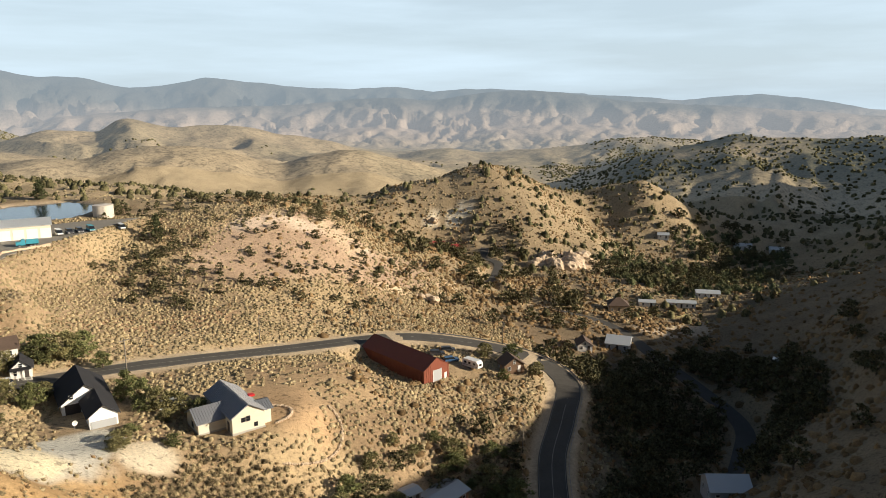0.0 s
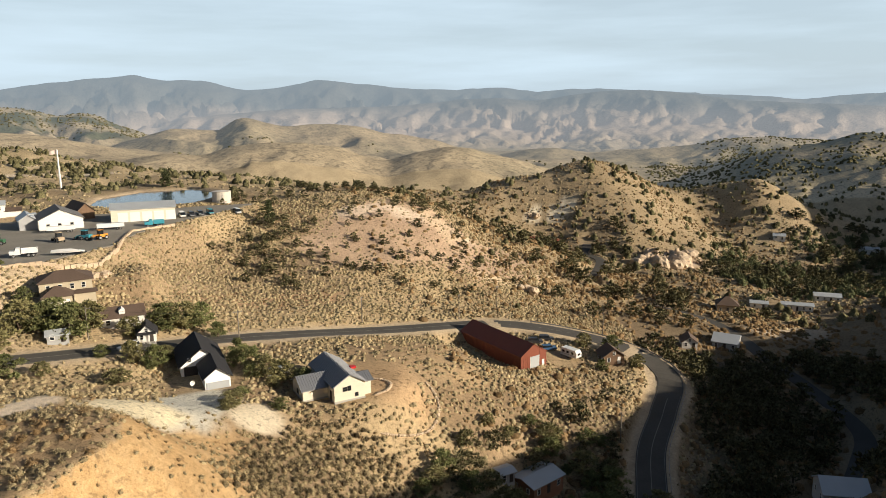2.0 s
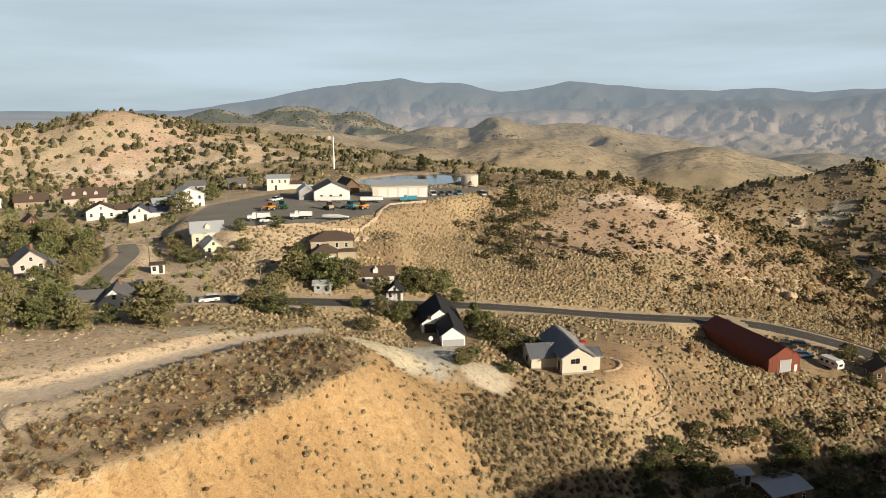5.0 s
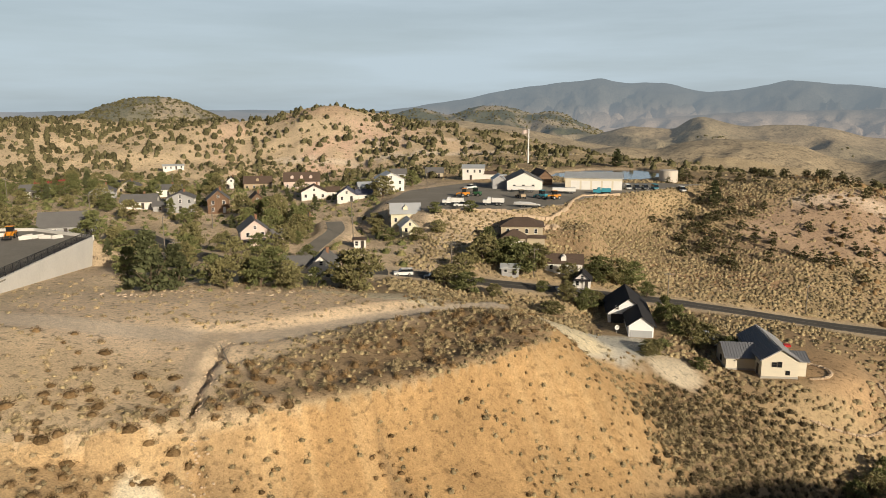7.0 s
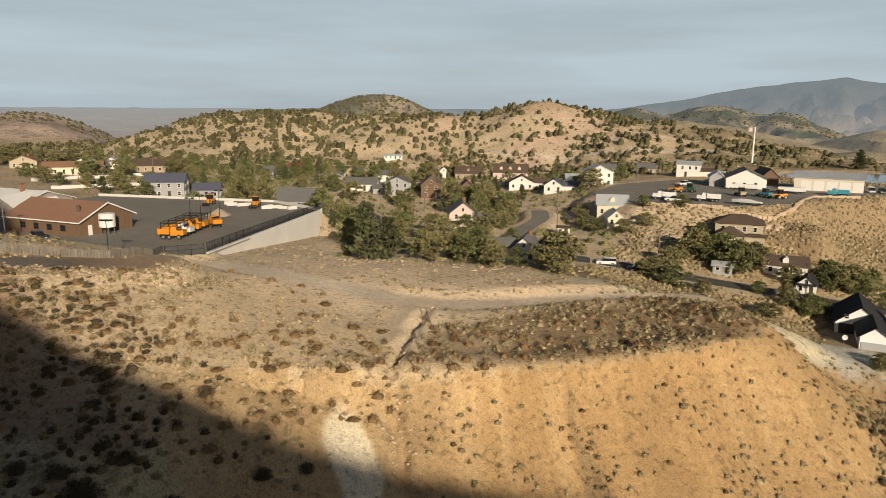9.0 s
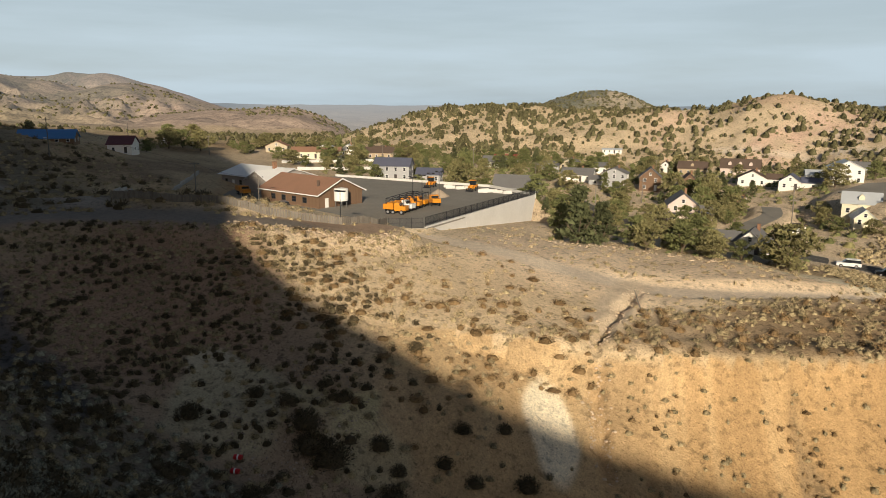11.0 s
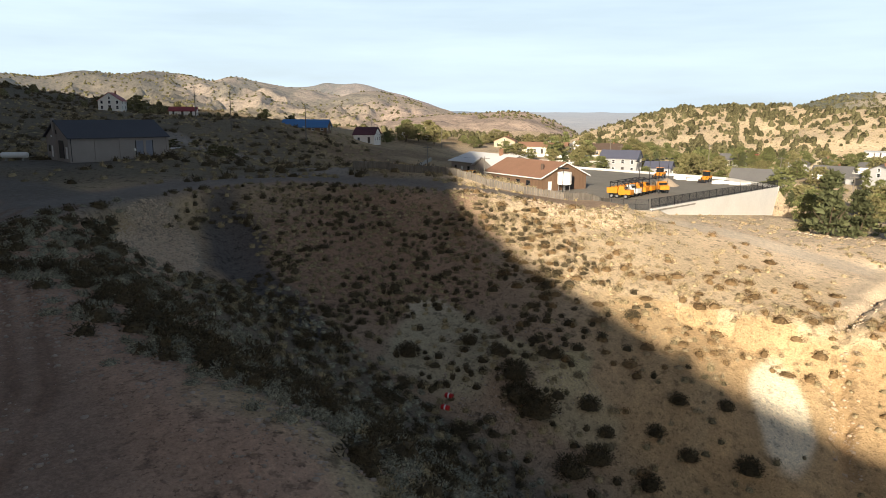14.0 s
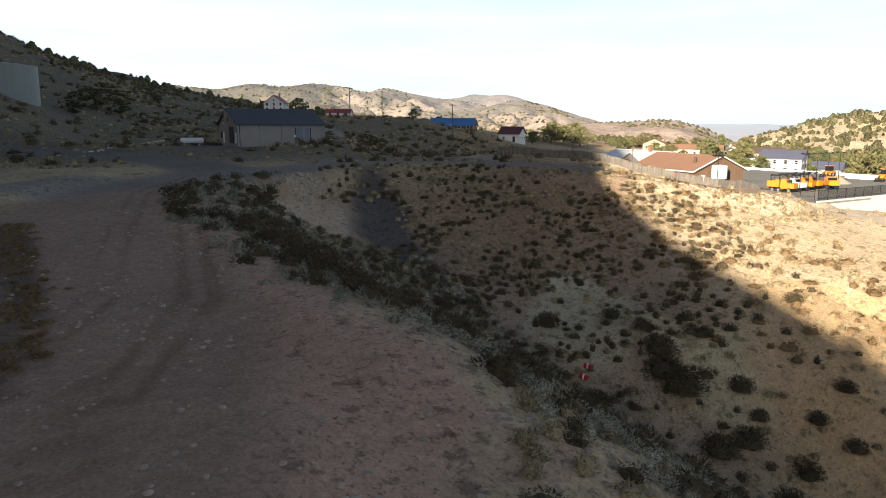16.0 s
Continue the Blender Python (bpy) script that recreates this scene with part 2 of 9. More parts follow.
M_CARBLUE = mat("blue_car_paint", (0.05, 0.12, 0.24), 0.3, vary=0.05, scale=2, fine=0.03, spec=0.5)
M_RUBBER = mat("tyre_rubber", (0.02, 0.02, 0.02), 0.9, vary=0.1, scale=0.5, fine=0.1)
M_ROCK = mat("broken_rock", (0.36, 0.28, 0.215), 0.9, vary=0.25, scale=1.5, fine=0.25, island=0.4)
M_PALEROCK = mat("pale_outcrop_rock", (0.52, 0.40, 0.28), 0.9, vary=0.2, scale=4, fine=0.25, bump=0.2, bscale=1.0)
M_TANKW = mat("tank_paint", (0.60, 0.53, 0.45), 0.55, vary=0.08, scale=4, fine=0.05, stretch=(1, 1, 0.2))
M_TANKG = mat("grey_green_tank_paint", (0.25, 0.26, 0.24), 0.6, vary=0.12, scale=3, fine=0.08, stretch=(1, 1, 0.15))
M_RED = mat("red_plastic", (0.55, 0.03, 0.03), 0.4, vary=0.1, scale=0.5, fine=0.1)
M_GLASS = mat("window_glass", (0.018, 0.021, 0.025), 0.08, vary=0.1, scale=1, fine=0.05, spec=0.6)
M_WATER = mat("reservoir_water", (0.020, 0.045, 0.065), 0.06, bump=0.05, bscale=0.8, vary=0.15, scale=20, fine=0.1, spec=0.5)

# ---- the land: levels of its benches, slopes and gullies, drawn through by one smooth sheet ----
LEVELS = []


def level(x, y, z):
    LEVELS.append((x, y, z))


# graded dirt pad and its rim
level(-25, -8, 87.2); level(-40, -11, 88); level(-52, -16, 88.6); level(-66, -26, 89.4); level(-80, -22, 90.5)
level(-104, -25, 91.3); level(-57, -11, 88); level(-42, -5, 87.2); level(-34, -1, 86.8); level(-27, 2, 86.0); level(-21, 6, 84.6); level(-28.4, -2.3, 87.4); level(-32, -4.8, 88.1)
level(-25, -22, 88); level(-16, -14, 87.4); level(-67, -36, 89.5); level(-90, -40, 91.2); level(0, -14, 86.5)
# head of the ravine and its far rim
level(-95, -8, 86.6); level(-62, 1, 81.2); level(-79, 8, 79.8); level(-72, 1, 82.0); level(-61, 18, 73.8); level(-76, 18, 78.5); level(-90, 18, 83.2); level(-63, 22.5, 76.6); level(-66.5, 25, 77.6)
level(-103, 31, 91.2); level(-118, 20, 92); level(-112, 2, 91.5); level(-92, 36, 88.5); level(-83, 49, 85); level(-78, 51, 84); level(-66, 36, 79.2)
level(-64, 51, 81.6); level(-61.3, 43.4, 79.8); level(-53.5, 44, 77.6); level(-50, 49, 76.6); level(-44, 47, 72.8); level(-52, 33, 71.5)
# ravine floor, falling east
level(-48, 22, 69); level(-38, 30, 65); level(-20, 40, 60); level(0, 52, 55); level(25, 78, 49); level(45, 103, 44); level(62, 122, 40)
level(80, 118, 37); level(112, 112, 34); level(167, 127, 29)
# spur under the start of the flight
level(0, 4, 80); level(10, 22, 66); level(32, 42, 57); level(60, 62, 50); level(45, 0, 80); level(85, 22, 70); level(121, 69, 58); level(159, 104, 46)
# bench above the cut and the cut face
level(-49, 61, 78.6); level(-43, 65, 78.7); level(-34, 74.5, 78.9); level(-24, 84, 79.2); level(-17, 92, 79.6); level(-13.4, 98, 80); level(-14, 106, 80.6)
level(-22, 110, 80.6); level(-34, 117, 80.4); level(-30, 95, 80.5); level(-24, 103, 81.0); level(-39, 88, 80.7); level(-46, 78, 80.4); level(-38, 77, 79.4); level(-28, 86, 79.5); level(-20, 95, 79.9); level(-45, 85, 80.4); level(-55, 75, 80.6)
level(-9, 84, 70); level(-18, 73, 69.5); level(-28, 62, 69); level(-36, 52, 69.5); level(-3, 92, 70); level(4, 82, 62); level(-9, 62, 60.5); level(-22, 50, 62)
level(2, 108, 68); level(14, 100, 60); level(-7, 117, 71.5); level(-10.8, 125, 73.8); level(-3.5, 125.5, 70.9)
# tailings below the houses, house pads
level(-5, 139, 68); level(8, 133, 65.5); level(6, 122, 64.5); level(20, 118, 59); level(20, 131, 61.8); level(25, 137, 63.6); level(34, 142, 63.8); level(30, 155, 64.2); level(-22, 146, 70.5); level(-14, 156, 69.8)
level(0, 168, 67.3); level(54, 140, 56.2); level(36, 130, 57.4); level(46, 131, 54); level(40, 118, 50); level(55, 120, 47); level(70, 150, 54.5); level(88, 165, 51); level(84, 190, 52); level(60, 175, 58.5)
level(103, 175, 49.3); level(96, 150, 46); level(82, 135, 44); level(112, 160, 45.5); level(118, 178, 47.8)
# main road grade
level(-58, 154, 76); level(-40, 161, 73); level(-13, 171, 69.6); level(14, 183, 65); level(52, 197, 57.8); level(88, 202, 54); level(110, 194, 51.5); level(129, 178, 47.5)
level(131, 163, 44); level(118, 149, 41); level(104, 135, 38.8); level(-95, 138, 80)
# school yard and the bench round it
level(-107, 79, 84.4); level(-127, 131, 84.8); level(-140, 80, 85); level(-165, 100, 85.3); level(-170, 60, 86); level(-150, 40, 89); level(-83, 73, 84.2); level(-95, 95, 82.5); level(-80, 105, 81)
# town shelf
level(-66, 130, 79.5); level(-103, 160, 79); level(-157, 209, 79.5); level(-124, 245, 79.5); level(-90, 236, 83); level(-196, 134, 83); level(-68, 196, 78.5); level(-75, 216, 80.5); level(-48, 190, 78.5)
level(-230, 180, 82); level(-200, 240, 80); level(-150, 280, 80)
# upper yard, reservoir, sheds
level(-60, 207, 84.8); level(-37, 206, 80); level(-27, 262, 84.3); level(-8, 282, 83.8); level(12, 310, 84.2); level(-54, 270, 84.8); level(-66, 290, 85); level(-30, 230, 84); level(-40, 330, 85.5); level(24, 333, 85.5)
level(-37, 385, 86); level(-2, 430, 85)
# the slope below it and the pink hill
level(-22, 235, 78); level(-5, 215, 71); level(8, 250, 70); level(21, 282, 79.5); level(32, 212, 63); level(60, 240, 66); level(81, 297, 85); level(55, 275, 78); level(106, 279, 69.5)
level(125, 251, 50); level(110, 222, 50.5); level(140, 215, 43); level(131, 330, 68)
# canyon to the right
level(169, 200, 38); level(190, 201, 35); level(214, 213, 32); level(261, 224, 27); level(240, 169, 30); level(200, 165, 31); level(188, 284, 38); level(218, 408, 33); level(223, 362, 31); level(248, 316, 28); level(331, 290, 21)
level(450, 295, 20); level(462, 369, 14); level(160, 300, 55); level(178, 372, 46); level(235, 475, 71); level(145, 190, 39.5)
level(239, 145, 54); level(262, 146, 59); level(193, 105, 58); level(320, 140, 66); level(400, 180, 58); level(520, 260, 60)
level(280, 439, 77); level(262, 453, 76.5); level(205, 480, 64); level(330, 452, 66); level(417, 431, 63); level(390, 435, 50); level(476, 398, 24); level(365, 424, 33); level(310, 385, 36); level(240, 500, 60); level(350, 530, 45); level(520, 500, 12)
# hills north of the town
level(-308, 205, 83); level(-316, 275, 80); level(-291, 339, 78); level(-241, 391, 78); level(-175, 424, 80); level(-91, 382, 84)
level(-470, 298, 84); level(-520, 262, 77); level(-560, 330, 76); level(-440, 235, 80); level(-590, 280, 74); level(-499, 362, 99); level(-497, 412, 109); level(-472, 482, 113); level(-368, 516, 109); level(-310, 506, 107); level(-231, 503, 116); level(-184, 501, 108); level(-133, 475, 95); level(-86, 435, 86)
level(-420, 640, 90); level(-200, 620, 90); level(-20, 560, 76); level(100, 480, 66); level(80, 400, 76)
# garage apron and the hill behind
level(-150, -38, 93.5); level(-165, -8, 94.3); level(-137, -55, 92.3); level(-131, 7, 92.4); level(-170, -30, 94.6); level(-185, -77, 103); level(-249, -72, 105); level(-189, -65, 97); level(-146, 40, 90.6)
level(-261, 42, 99); level(-296, -31, 102); level(-305, -126, 131); level(-330, -114, 125); level(-407, -100, 120); level(-443, -68, 115); level(-263, 66, 92); level(-330, 90, 93); level(-400, 150, 90); level(-420, 20, 100)
# foot of the yard's retaining wall
level(-119, 138, 78.4); level(-106, 112, 79.6); level(-132, 147, 78.6)
# ridge that shades the ravine and the canyon
level(86, -121, 168); level(102, -107, 155); level(120, -89, 142); level(155, -58, 133); level(191, -25, 125); level(231, 8, 108); level(253, 29, 100); level(312, 81, 85); level(80, -125, 181); level(70, -132, 196); level(55, -146, 212); level(30, -167, 230); level(-42, -232, 244); level(-161, -260, 234); level(-319, -268, 208)
level(40, -60, 103); level(0, -72, 100); level(-60, -82, 97); level(-120, -110, 107); level(95, -45, 105); level(160, 20, 90); level(150, -260, 150); level(350, -100, 90); level(-420, -330, 180); level(480, 60, 80)

RIDGES = []


def ridge(dist, depth, spur, crest):
    """A chain of hills: its distance, depth, spacing of its spurs, and the crest's height by direction."""
    RIDGES.append((dist, depth, spur, sorted(crest)))


# ranges beyond the valley, far to near
ridge(4600, 0.10, 190, ((21, 100), (18.5, 121), (14.3, 170), (10.4, 236), (6.0, 276), (3.2, 297), (1.2, 265), (-1.3, 272), (-4.2, 213), (-6.9, 222), (-10.0, 275), (-13.5, 244), (-16.7, 214), (-20.2, 204), (-24.7, 218), (-26.8, 188), (-30.6, 205), (-35.5, 189), (-39.0, 169)))
ridge(4500, 0.09, 190, ((-39, 165), (-44.1, 145), (-46.2, 124), (-49.4, 150), (-51.6, 160), (-54.6, 141), (-57.5, 100), (-59.8, 64), (-70, 60)))
ridge(3800, 0.11, 150, ((0, 60), (-7.3, 98), (-11.3, 102), (-15.5, 107), (-18.1, 118), (-21.7, 141), (-24.3, 146), (-27.0, 128), (-29.7, 157), (-32.4, 175), (-35.5, 180), (-38.6, 160), (-42.0, 126), (-45.0, 114), (-50.2, 97), (-59.8, 53)))
ridge(3900, 0.11, 120, ((-8, -76), (-12.9, -35), (-16.3, 23), (-19.9, 59), (-23.4, 58), (-27.0, 11), (-31.1, 71), (-34.7, 88), (-37.8, 58), (-41.2, 43), (-46.3, 15), (-54.0, 20), (-62, 2)))
ridge(3300, 0.10, 100, ((-13, -60), (-16.3, -23), (-20.7, 11), (-24.3, 10), (-27.5, -14), (-31.5, 11), (-35.1, 20), (-40.0, 20), (-44.3, -4), (-50.3, -5), (-62, -9)))
# rolling tan hills this side of the valley
ridge(1500, 0.17, 200, ((4, 60), (1.0, 81), (-2.4, 74), (-3.5, 94), (-4.4, 98), (-5.9, 86), (-7.6, 81), (-10.8, 85), (-13.0, 80), (-14.9, 63), (-16.7, 60), (-19.4, 46), (-22.1, 20), (-25, -10)))
ridge(1700, 0.12, 160, ((-22, -30), (-23.8, -11), (-26.1, 11), (-28.8, 19), (-31.1, 5), (-35.2, 15), (-37.8, 25), (-41.3, 42), (-44.7, 47), (-48.4, 39), (-52, 20)))
ridge(850, 0.20, 150, ((7, 60), (4.0, 68), (1.6, 70), (-0.9, 66), (-3.2, 76), (-5.5, 80), (-8.3, 83), (-11.1, 76), (-13.2, 62), (-15.3, 58), (-17.5, 69), (-20.2, 73), (-22.0, 70), (-25.2, 58), (-28.8, 42), (-33.4, 20)))
ridge(1050, 0.22, 170, ((-38, -5), (-40.6, 23), (-43.1, 52), (-45.2, 65), (-48.0, 73), (-50.3, 86), (-52.3, 79), (-55.9, 81), (-60.0, 86), (-70, 80)))
# hill added out of sight east of the canyon to shade its mouth
ridge(760, 0.22, 150, ((-61.5, 20), (-64, 110), (-68, 175), (-75, 190), (-84, 170), (-95, 125)))
# wooded hill, the smooth slope before it, and the dome
ridge(1900, 0.13, 130, ((24, 60), (20.2, 90), (19.3, 104), (17.7, 119), (16.0, 106), (15.1, 98), (13.1, 120), (11.9, 125), (10.3, 118), (8.4, 101), (6.9, 109), (5.8, 101), (4.6, 76), (2.8, 51), (0.5, 20)))
ridge(1000, 0.22, 400, ((27, 84), (20.7, 93), (18.5, 98), (14.3, 100), (10.3, 91), (6.4, 76), (2.7, 60)))
ridge(1400, 0.13, 160, ((45.5, 70), (43.5, 97), (42.1, 112), (40.8, 125), (39.0, 136), (37.2, 138), (35.4, 128), (34.1, 112), (32.7, 97), (30, 70)))
# range to the west and the pinkish hills at its foot
ridge(1500, 0.20, 120, ((125, 148), (110, 154), (104.1, 159), (102.1, 170), (100.4, 173), (97.9, 163), (94.9, 177), (92.3, 170), (89.9, 176), (88.0, 174), (86.0, 162), (84.5, 172), (82.7, 161), (80.0, 151), (78.0, 143), (74.3, 128), (70, 107), (66, 84)))
ridge(2300, 0.09, 120, ((86, 162), (84.2, 172), (80.7, 175), (78.8, 179), (77.1, 193), (76.3, 187), (74.7, 192), (72.6, 168), (69.6, 134), (67.9, 107), (65, 74)))
ridge(1350, 0.16, 100, ((86, 73), (82.6, 90), (80.6, 100), (78.5, 115), (75.6, 139), (73.9, 144), (72.3, 134), (70.1, 120), (67.9, 107), (66.2, 87)))
ridge(1000, 0.20, 120, ((78, 78), (73.4, 86), (70.8, 96), (68.1, 101), (65.9, 103), (61.9, 105), (60.0, 95), (58.2, 80), (56.0, 55)))

PERM = np.random.RandomState(7).rand(256, 256)


def noise2(x, y, seed=0):
    """Smooth value noise, 0 to 1, one cell a unit."""
    x, y = np.asarray(x, float) + seed * 37.7, np.asarray(y, float) + seed * 91.3
    xi, yi = np.floor(x).astype(int), np.floor(y).astype(int)
    fx, fy = x - xi, y - yi
    fx, fy = fx * fx * (3 - 2 * fx), fy * fy * (3 - 2 * fy)
    a, b = PERM[xi % 256, yi % 256], PERM[(xi + 1) % 256, yi % 256]
    c, d = PERM[xi % 256, (yi + 1) % 256], PERM[(xi + 1) % 256, (yi + 1) % 256]
    return (a * (1 - fx) + b * fx) * (1 - fy) + (c * (1 - fx) + d * fx) * fy


def fbm(x, y, octaves=4, seed=0):
    s, amp, tot = 0.0, 1.0, 0.0
    for k in range(octaves):
        s, tot = s + amp * noise2(np.asarray(x) * 2**k, np.asarray(y) * 2**k, seed + k), tot + amp
        amp *= 0.5
    return s / tot


def smooth(a, b, v):
    u = np.clip((v - a) / (b - a), 0, 1)
    return u * u * (3 - 2 * u)


def path_distance(x, y, pts):
    """Distance from a broken line and the share of its length at the nearest place."""
    best, share = np.full(np.shape(x), 1e9), np.zeros(np.shape(x))
    lens = [max(math.dist(a[:2], b[:2]), 1e-6) for a, b in zip(pts, pts[1:])]
    total, run = sum(lens), 0.0
    for (a, b), ln in zip(zip(pts, pts[1:]), lens):
        dx, dy = (b[0] - a[0]) / ln, (b[1] - a[1]) / ln
        s = np.clip((x - a[0]) * dx + (y - a[1]) * dy, 0, ln)
        d = np.hypot(x - a[0] - s * dx, y - a[1] - s * dy)
        near = d < best
        best, share = np.where(near, d, best), np.where(near, (run + s) / total, share)
        run += ln
    return best, share


def curve_through(pts, step=3.0):
    """A smooth line through the given places, resampled evenly."""
    p = np.array(pts, float)
    p = np.vstack([2 * p[0] - p[1], p, 2 * p[-1] - p[-2]])
    out = []
    for k in range(1, len(p) - 2):
        n = max(2, int(np.linalg.norm(p[k + 1, :2] - p[k, :2]) / step))
        for u in np.linspace(0, 1, n, endpoint=False):
            out.append(0.5 * (2 * p[k] + (p[k + 1] - p[k - 1]) * u + (2 * p[k - 1] - 5 * p[k] + 4 * p[k + 1] - p[k + 2]) * u**2 + (3 * p[k] - p[k - 1] - 3 * p[k + 1] + p[k + 2]) * u**3))
    out.append(p[-2])
    return np.array(out)


def inside(x, y, poly):
    """Signed distance to a polygon, positive within."""
    d, _ = path_distance(x, y, list(poly) + [poly[0]])
    hit = np.zeros(np.shape(x), bool)
    for (x0, y0), (x1, y1) in zip(poly, list(poly[1:]) + [poly[0]]):
        if y0 != y1:
            hit ^= ((y0 > y) != (y1 > y)) & (x < (x1 - x0) * (y - y0) / (y1 - y0) + x0)
    return np.where(hit, d, -d)


# roads: places, half width, blend
MAIN_ROAD = curve_through([(-150, 172, 79.5), (-112, 148, 79.2), (-86, 142, 78.6), (-58, 154, 76), (-40, 161, 73.2), (-13, 171, 69.6), (14, 183, 65), (52, 197, 57.8), (88, 202, 54), (110, 194, 51.3), (127, 179, 47.6), (130, 163, 44), (118, 149, 41), (104, 135, 38.8), (92, 118, 37)])
CANYON_ROAD = curve_through([(243, 394, 35.0), (236, 386, 32.5), (230, 378, 31), (232, 362, 30), (206, 326, 31), (178, 290, 35), (192, 262, 33.5), (205, 236, 32), (204, 216, 31.5), (196, 190, 31), (190, 165, 30), (180, 138, 29.5), (164, 124, 29.5), (140, 110, 31), (112, 104, 34)])
TOWN_STREET = curve_through([(-74, 147, 77.4), (-84, 160, 77.8), (-88, 178, 78.0), (-90, 192, 78.8), (-96, 204, 79.4)])
PAD_TRACK = curve_through([(20, -22, 87), (-10, -17, 87.2), (-40, -19, 88.2), (-70, -31, 89.8), (-100, -24, 91.2), (-118, 2, 91.8), (-116, 22, 91.6), (-104, 36, 91), (-98, 58, 88)])
BENCH_TRACK = curve_through([(-104, 74, 84.2), (-86, 77, 84), (-70, 82, 81.8), (-58, 88, 80.4), (-46, 101, 80.0), (-36, 112, 79.6), (-26, 119, 79.4)], 2.0)
SPUR_TRACK = curve_through([(-62, 86, 81.6), (-58, 76, 81), (-54, 68, 80.2)], 2.0)
GARAGE_ROAD = curve_through([(-104, -20, 91.3), (-124, -34, 92.2), (-138, -54, 93.0), (-146, -80, 93.8), (-150, -110, 94.8)])
ROADS = [(MAIN_ROAD, 5.0, 4.0), (CANYON_ROAD, 3.4, 4.0), (TOWN_STREET, 4.0, 4.0), (PAD_TRACK, 6.0, 5.0), (BENCH_TRACK, 2.6, 3.0), (GARAGE_ROAD, 5.0, 6.0)]
YARD = [(-106, 78.5), (-127.5, 133), (-150, 138), (-205, 118), (-190, 75), (-160, 52), (-128, 60)]
PLAZA = [(-40, 208), (-62, 200), (-82, 215), (-86, 250), (-70, 285), (-24, 298), (4, 303), (24, 302), (4, 276), (-18, 246), (-24, 226)]
POND = [(-42, 318), (-30, 305), (0, 312), (8, 325), (14, 345), (0, 366), (-24, 362), (-40, 342)]
EDGE = [tuple(p) for p in curve_through([(-53.5, 56), (-48.5, 60), (-42.8, 64.4), (-33.4, 73.4), (-27.6, 79.3), (-18.2, 89.0), (-13.6, 95.3), (-11.8, 100), (-12.3, 106), (-16, 112)], 3.0)]
BENCH_PATCH = [(-49, 61.5), (-43.3, 65.5), (-34, 74.4), (-28.4, 80.2), (-19, 90), (-14.3, 96), (-12.9, 103), (-14, 108), (-20, 112), (-30, 110), (-38, 100), (-43, 91), (-49, 82), (-53, 73), (-52, 66)]
PINK_SLOPE = [(35, 260), (53, 282), (71, 290), (80, 295), (100, 297), (112, 279), (147, 279), (112, 251), (93, 252), (64, 243), (32, 247)]
TAILINGS = [(-11, 121), (-5, 127), (-3, 132)]
GULLY = [(-60, 84), (-58.8, 80.5), (-57.2, 77.5), (-56.6, 74), (-54.4, 70.8), (-53.5, 67), (-51.8, 64.4), (-50.6, 61.2), (-48.3, 59.4), (-47.1, 56.6), (-44.4, 55.2), (-42.9, 52.6), (-40, 50.4)]
PADS = [(29, 146, 13, 64.0), (-1, 153, 11, 67.2), (87, 178, 9, 51.0), (90, 192, 9, 52.0), (77, 190, 8, 51.8), (74, 197, 6, 52.2), (80, 175, 8, 51.0), (-20, 268, 18, 84.2), (-160, -16, 16, 94.4), (-150, -30, 16, 93.6), (-22, 214, 10, 79.5), (-40, 212, 9, 80)]


def thin_plate(x, y):
    """The smooth sheet through all levels."""
    c = np.array(LEVELS)
    s = 100.0
    a = c[:, :2] / s

    def kern(r2):
        return np.where(r2 > 0, r2 * np.log(np.maximum(r2, 1e-12)), 0.0)

    n = len(a)
    k = kern(((a[:, None] - a[None]) ** 2).sum(-1)) + np.eye(n) * 0.0006
    q = np.hstack([np.ones((n, 1)), a])
    w = np.linalg.solve(np.block([[k, q], [q.T, np.zeros((3, 3))]]), np.concatenate([c[:, 2], np.zeros(3)]))
    out = w[n] + w[n + 1] * x / s + w[n + 2] * y / s
    for (px, py), wi in zip(a, w[:n]):
        out = out + wi * kern((x / s - px) ** 2 + (y / s - py) ** 2)
    return out


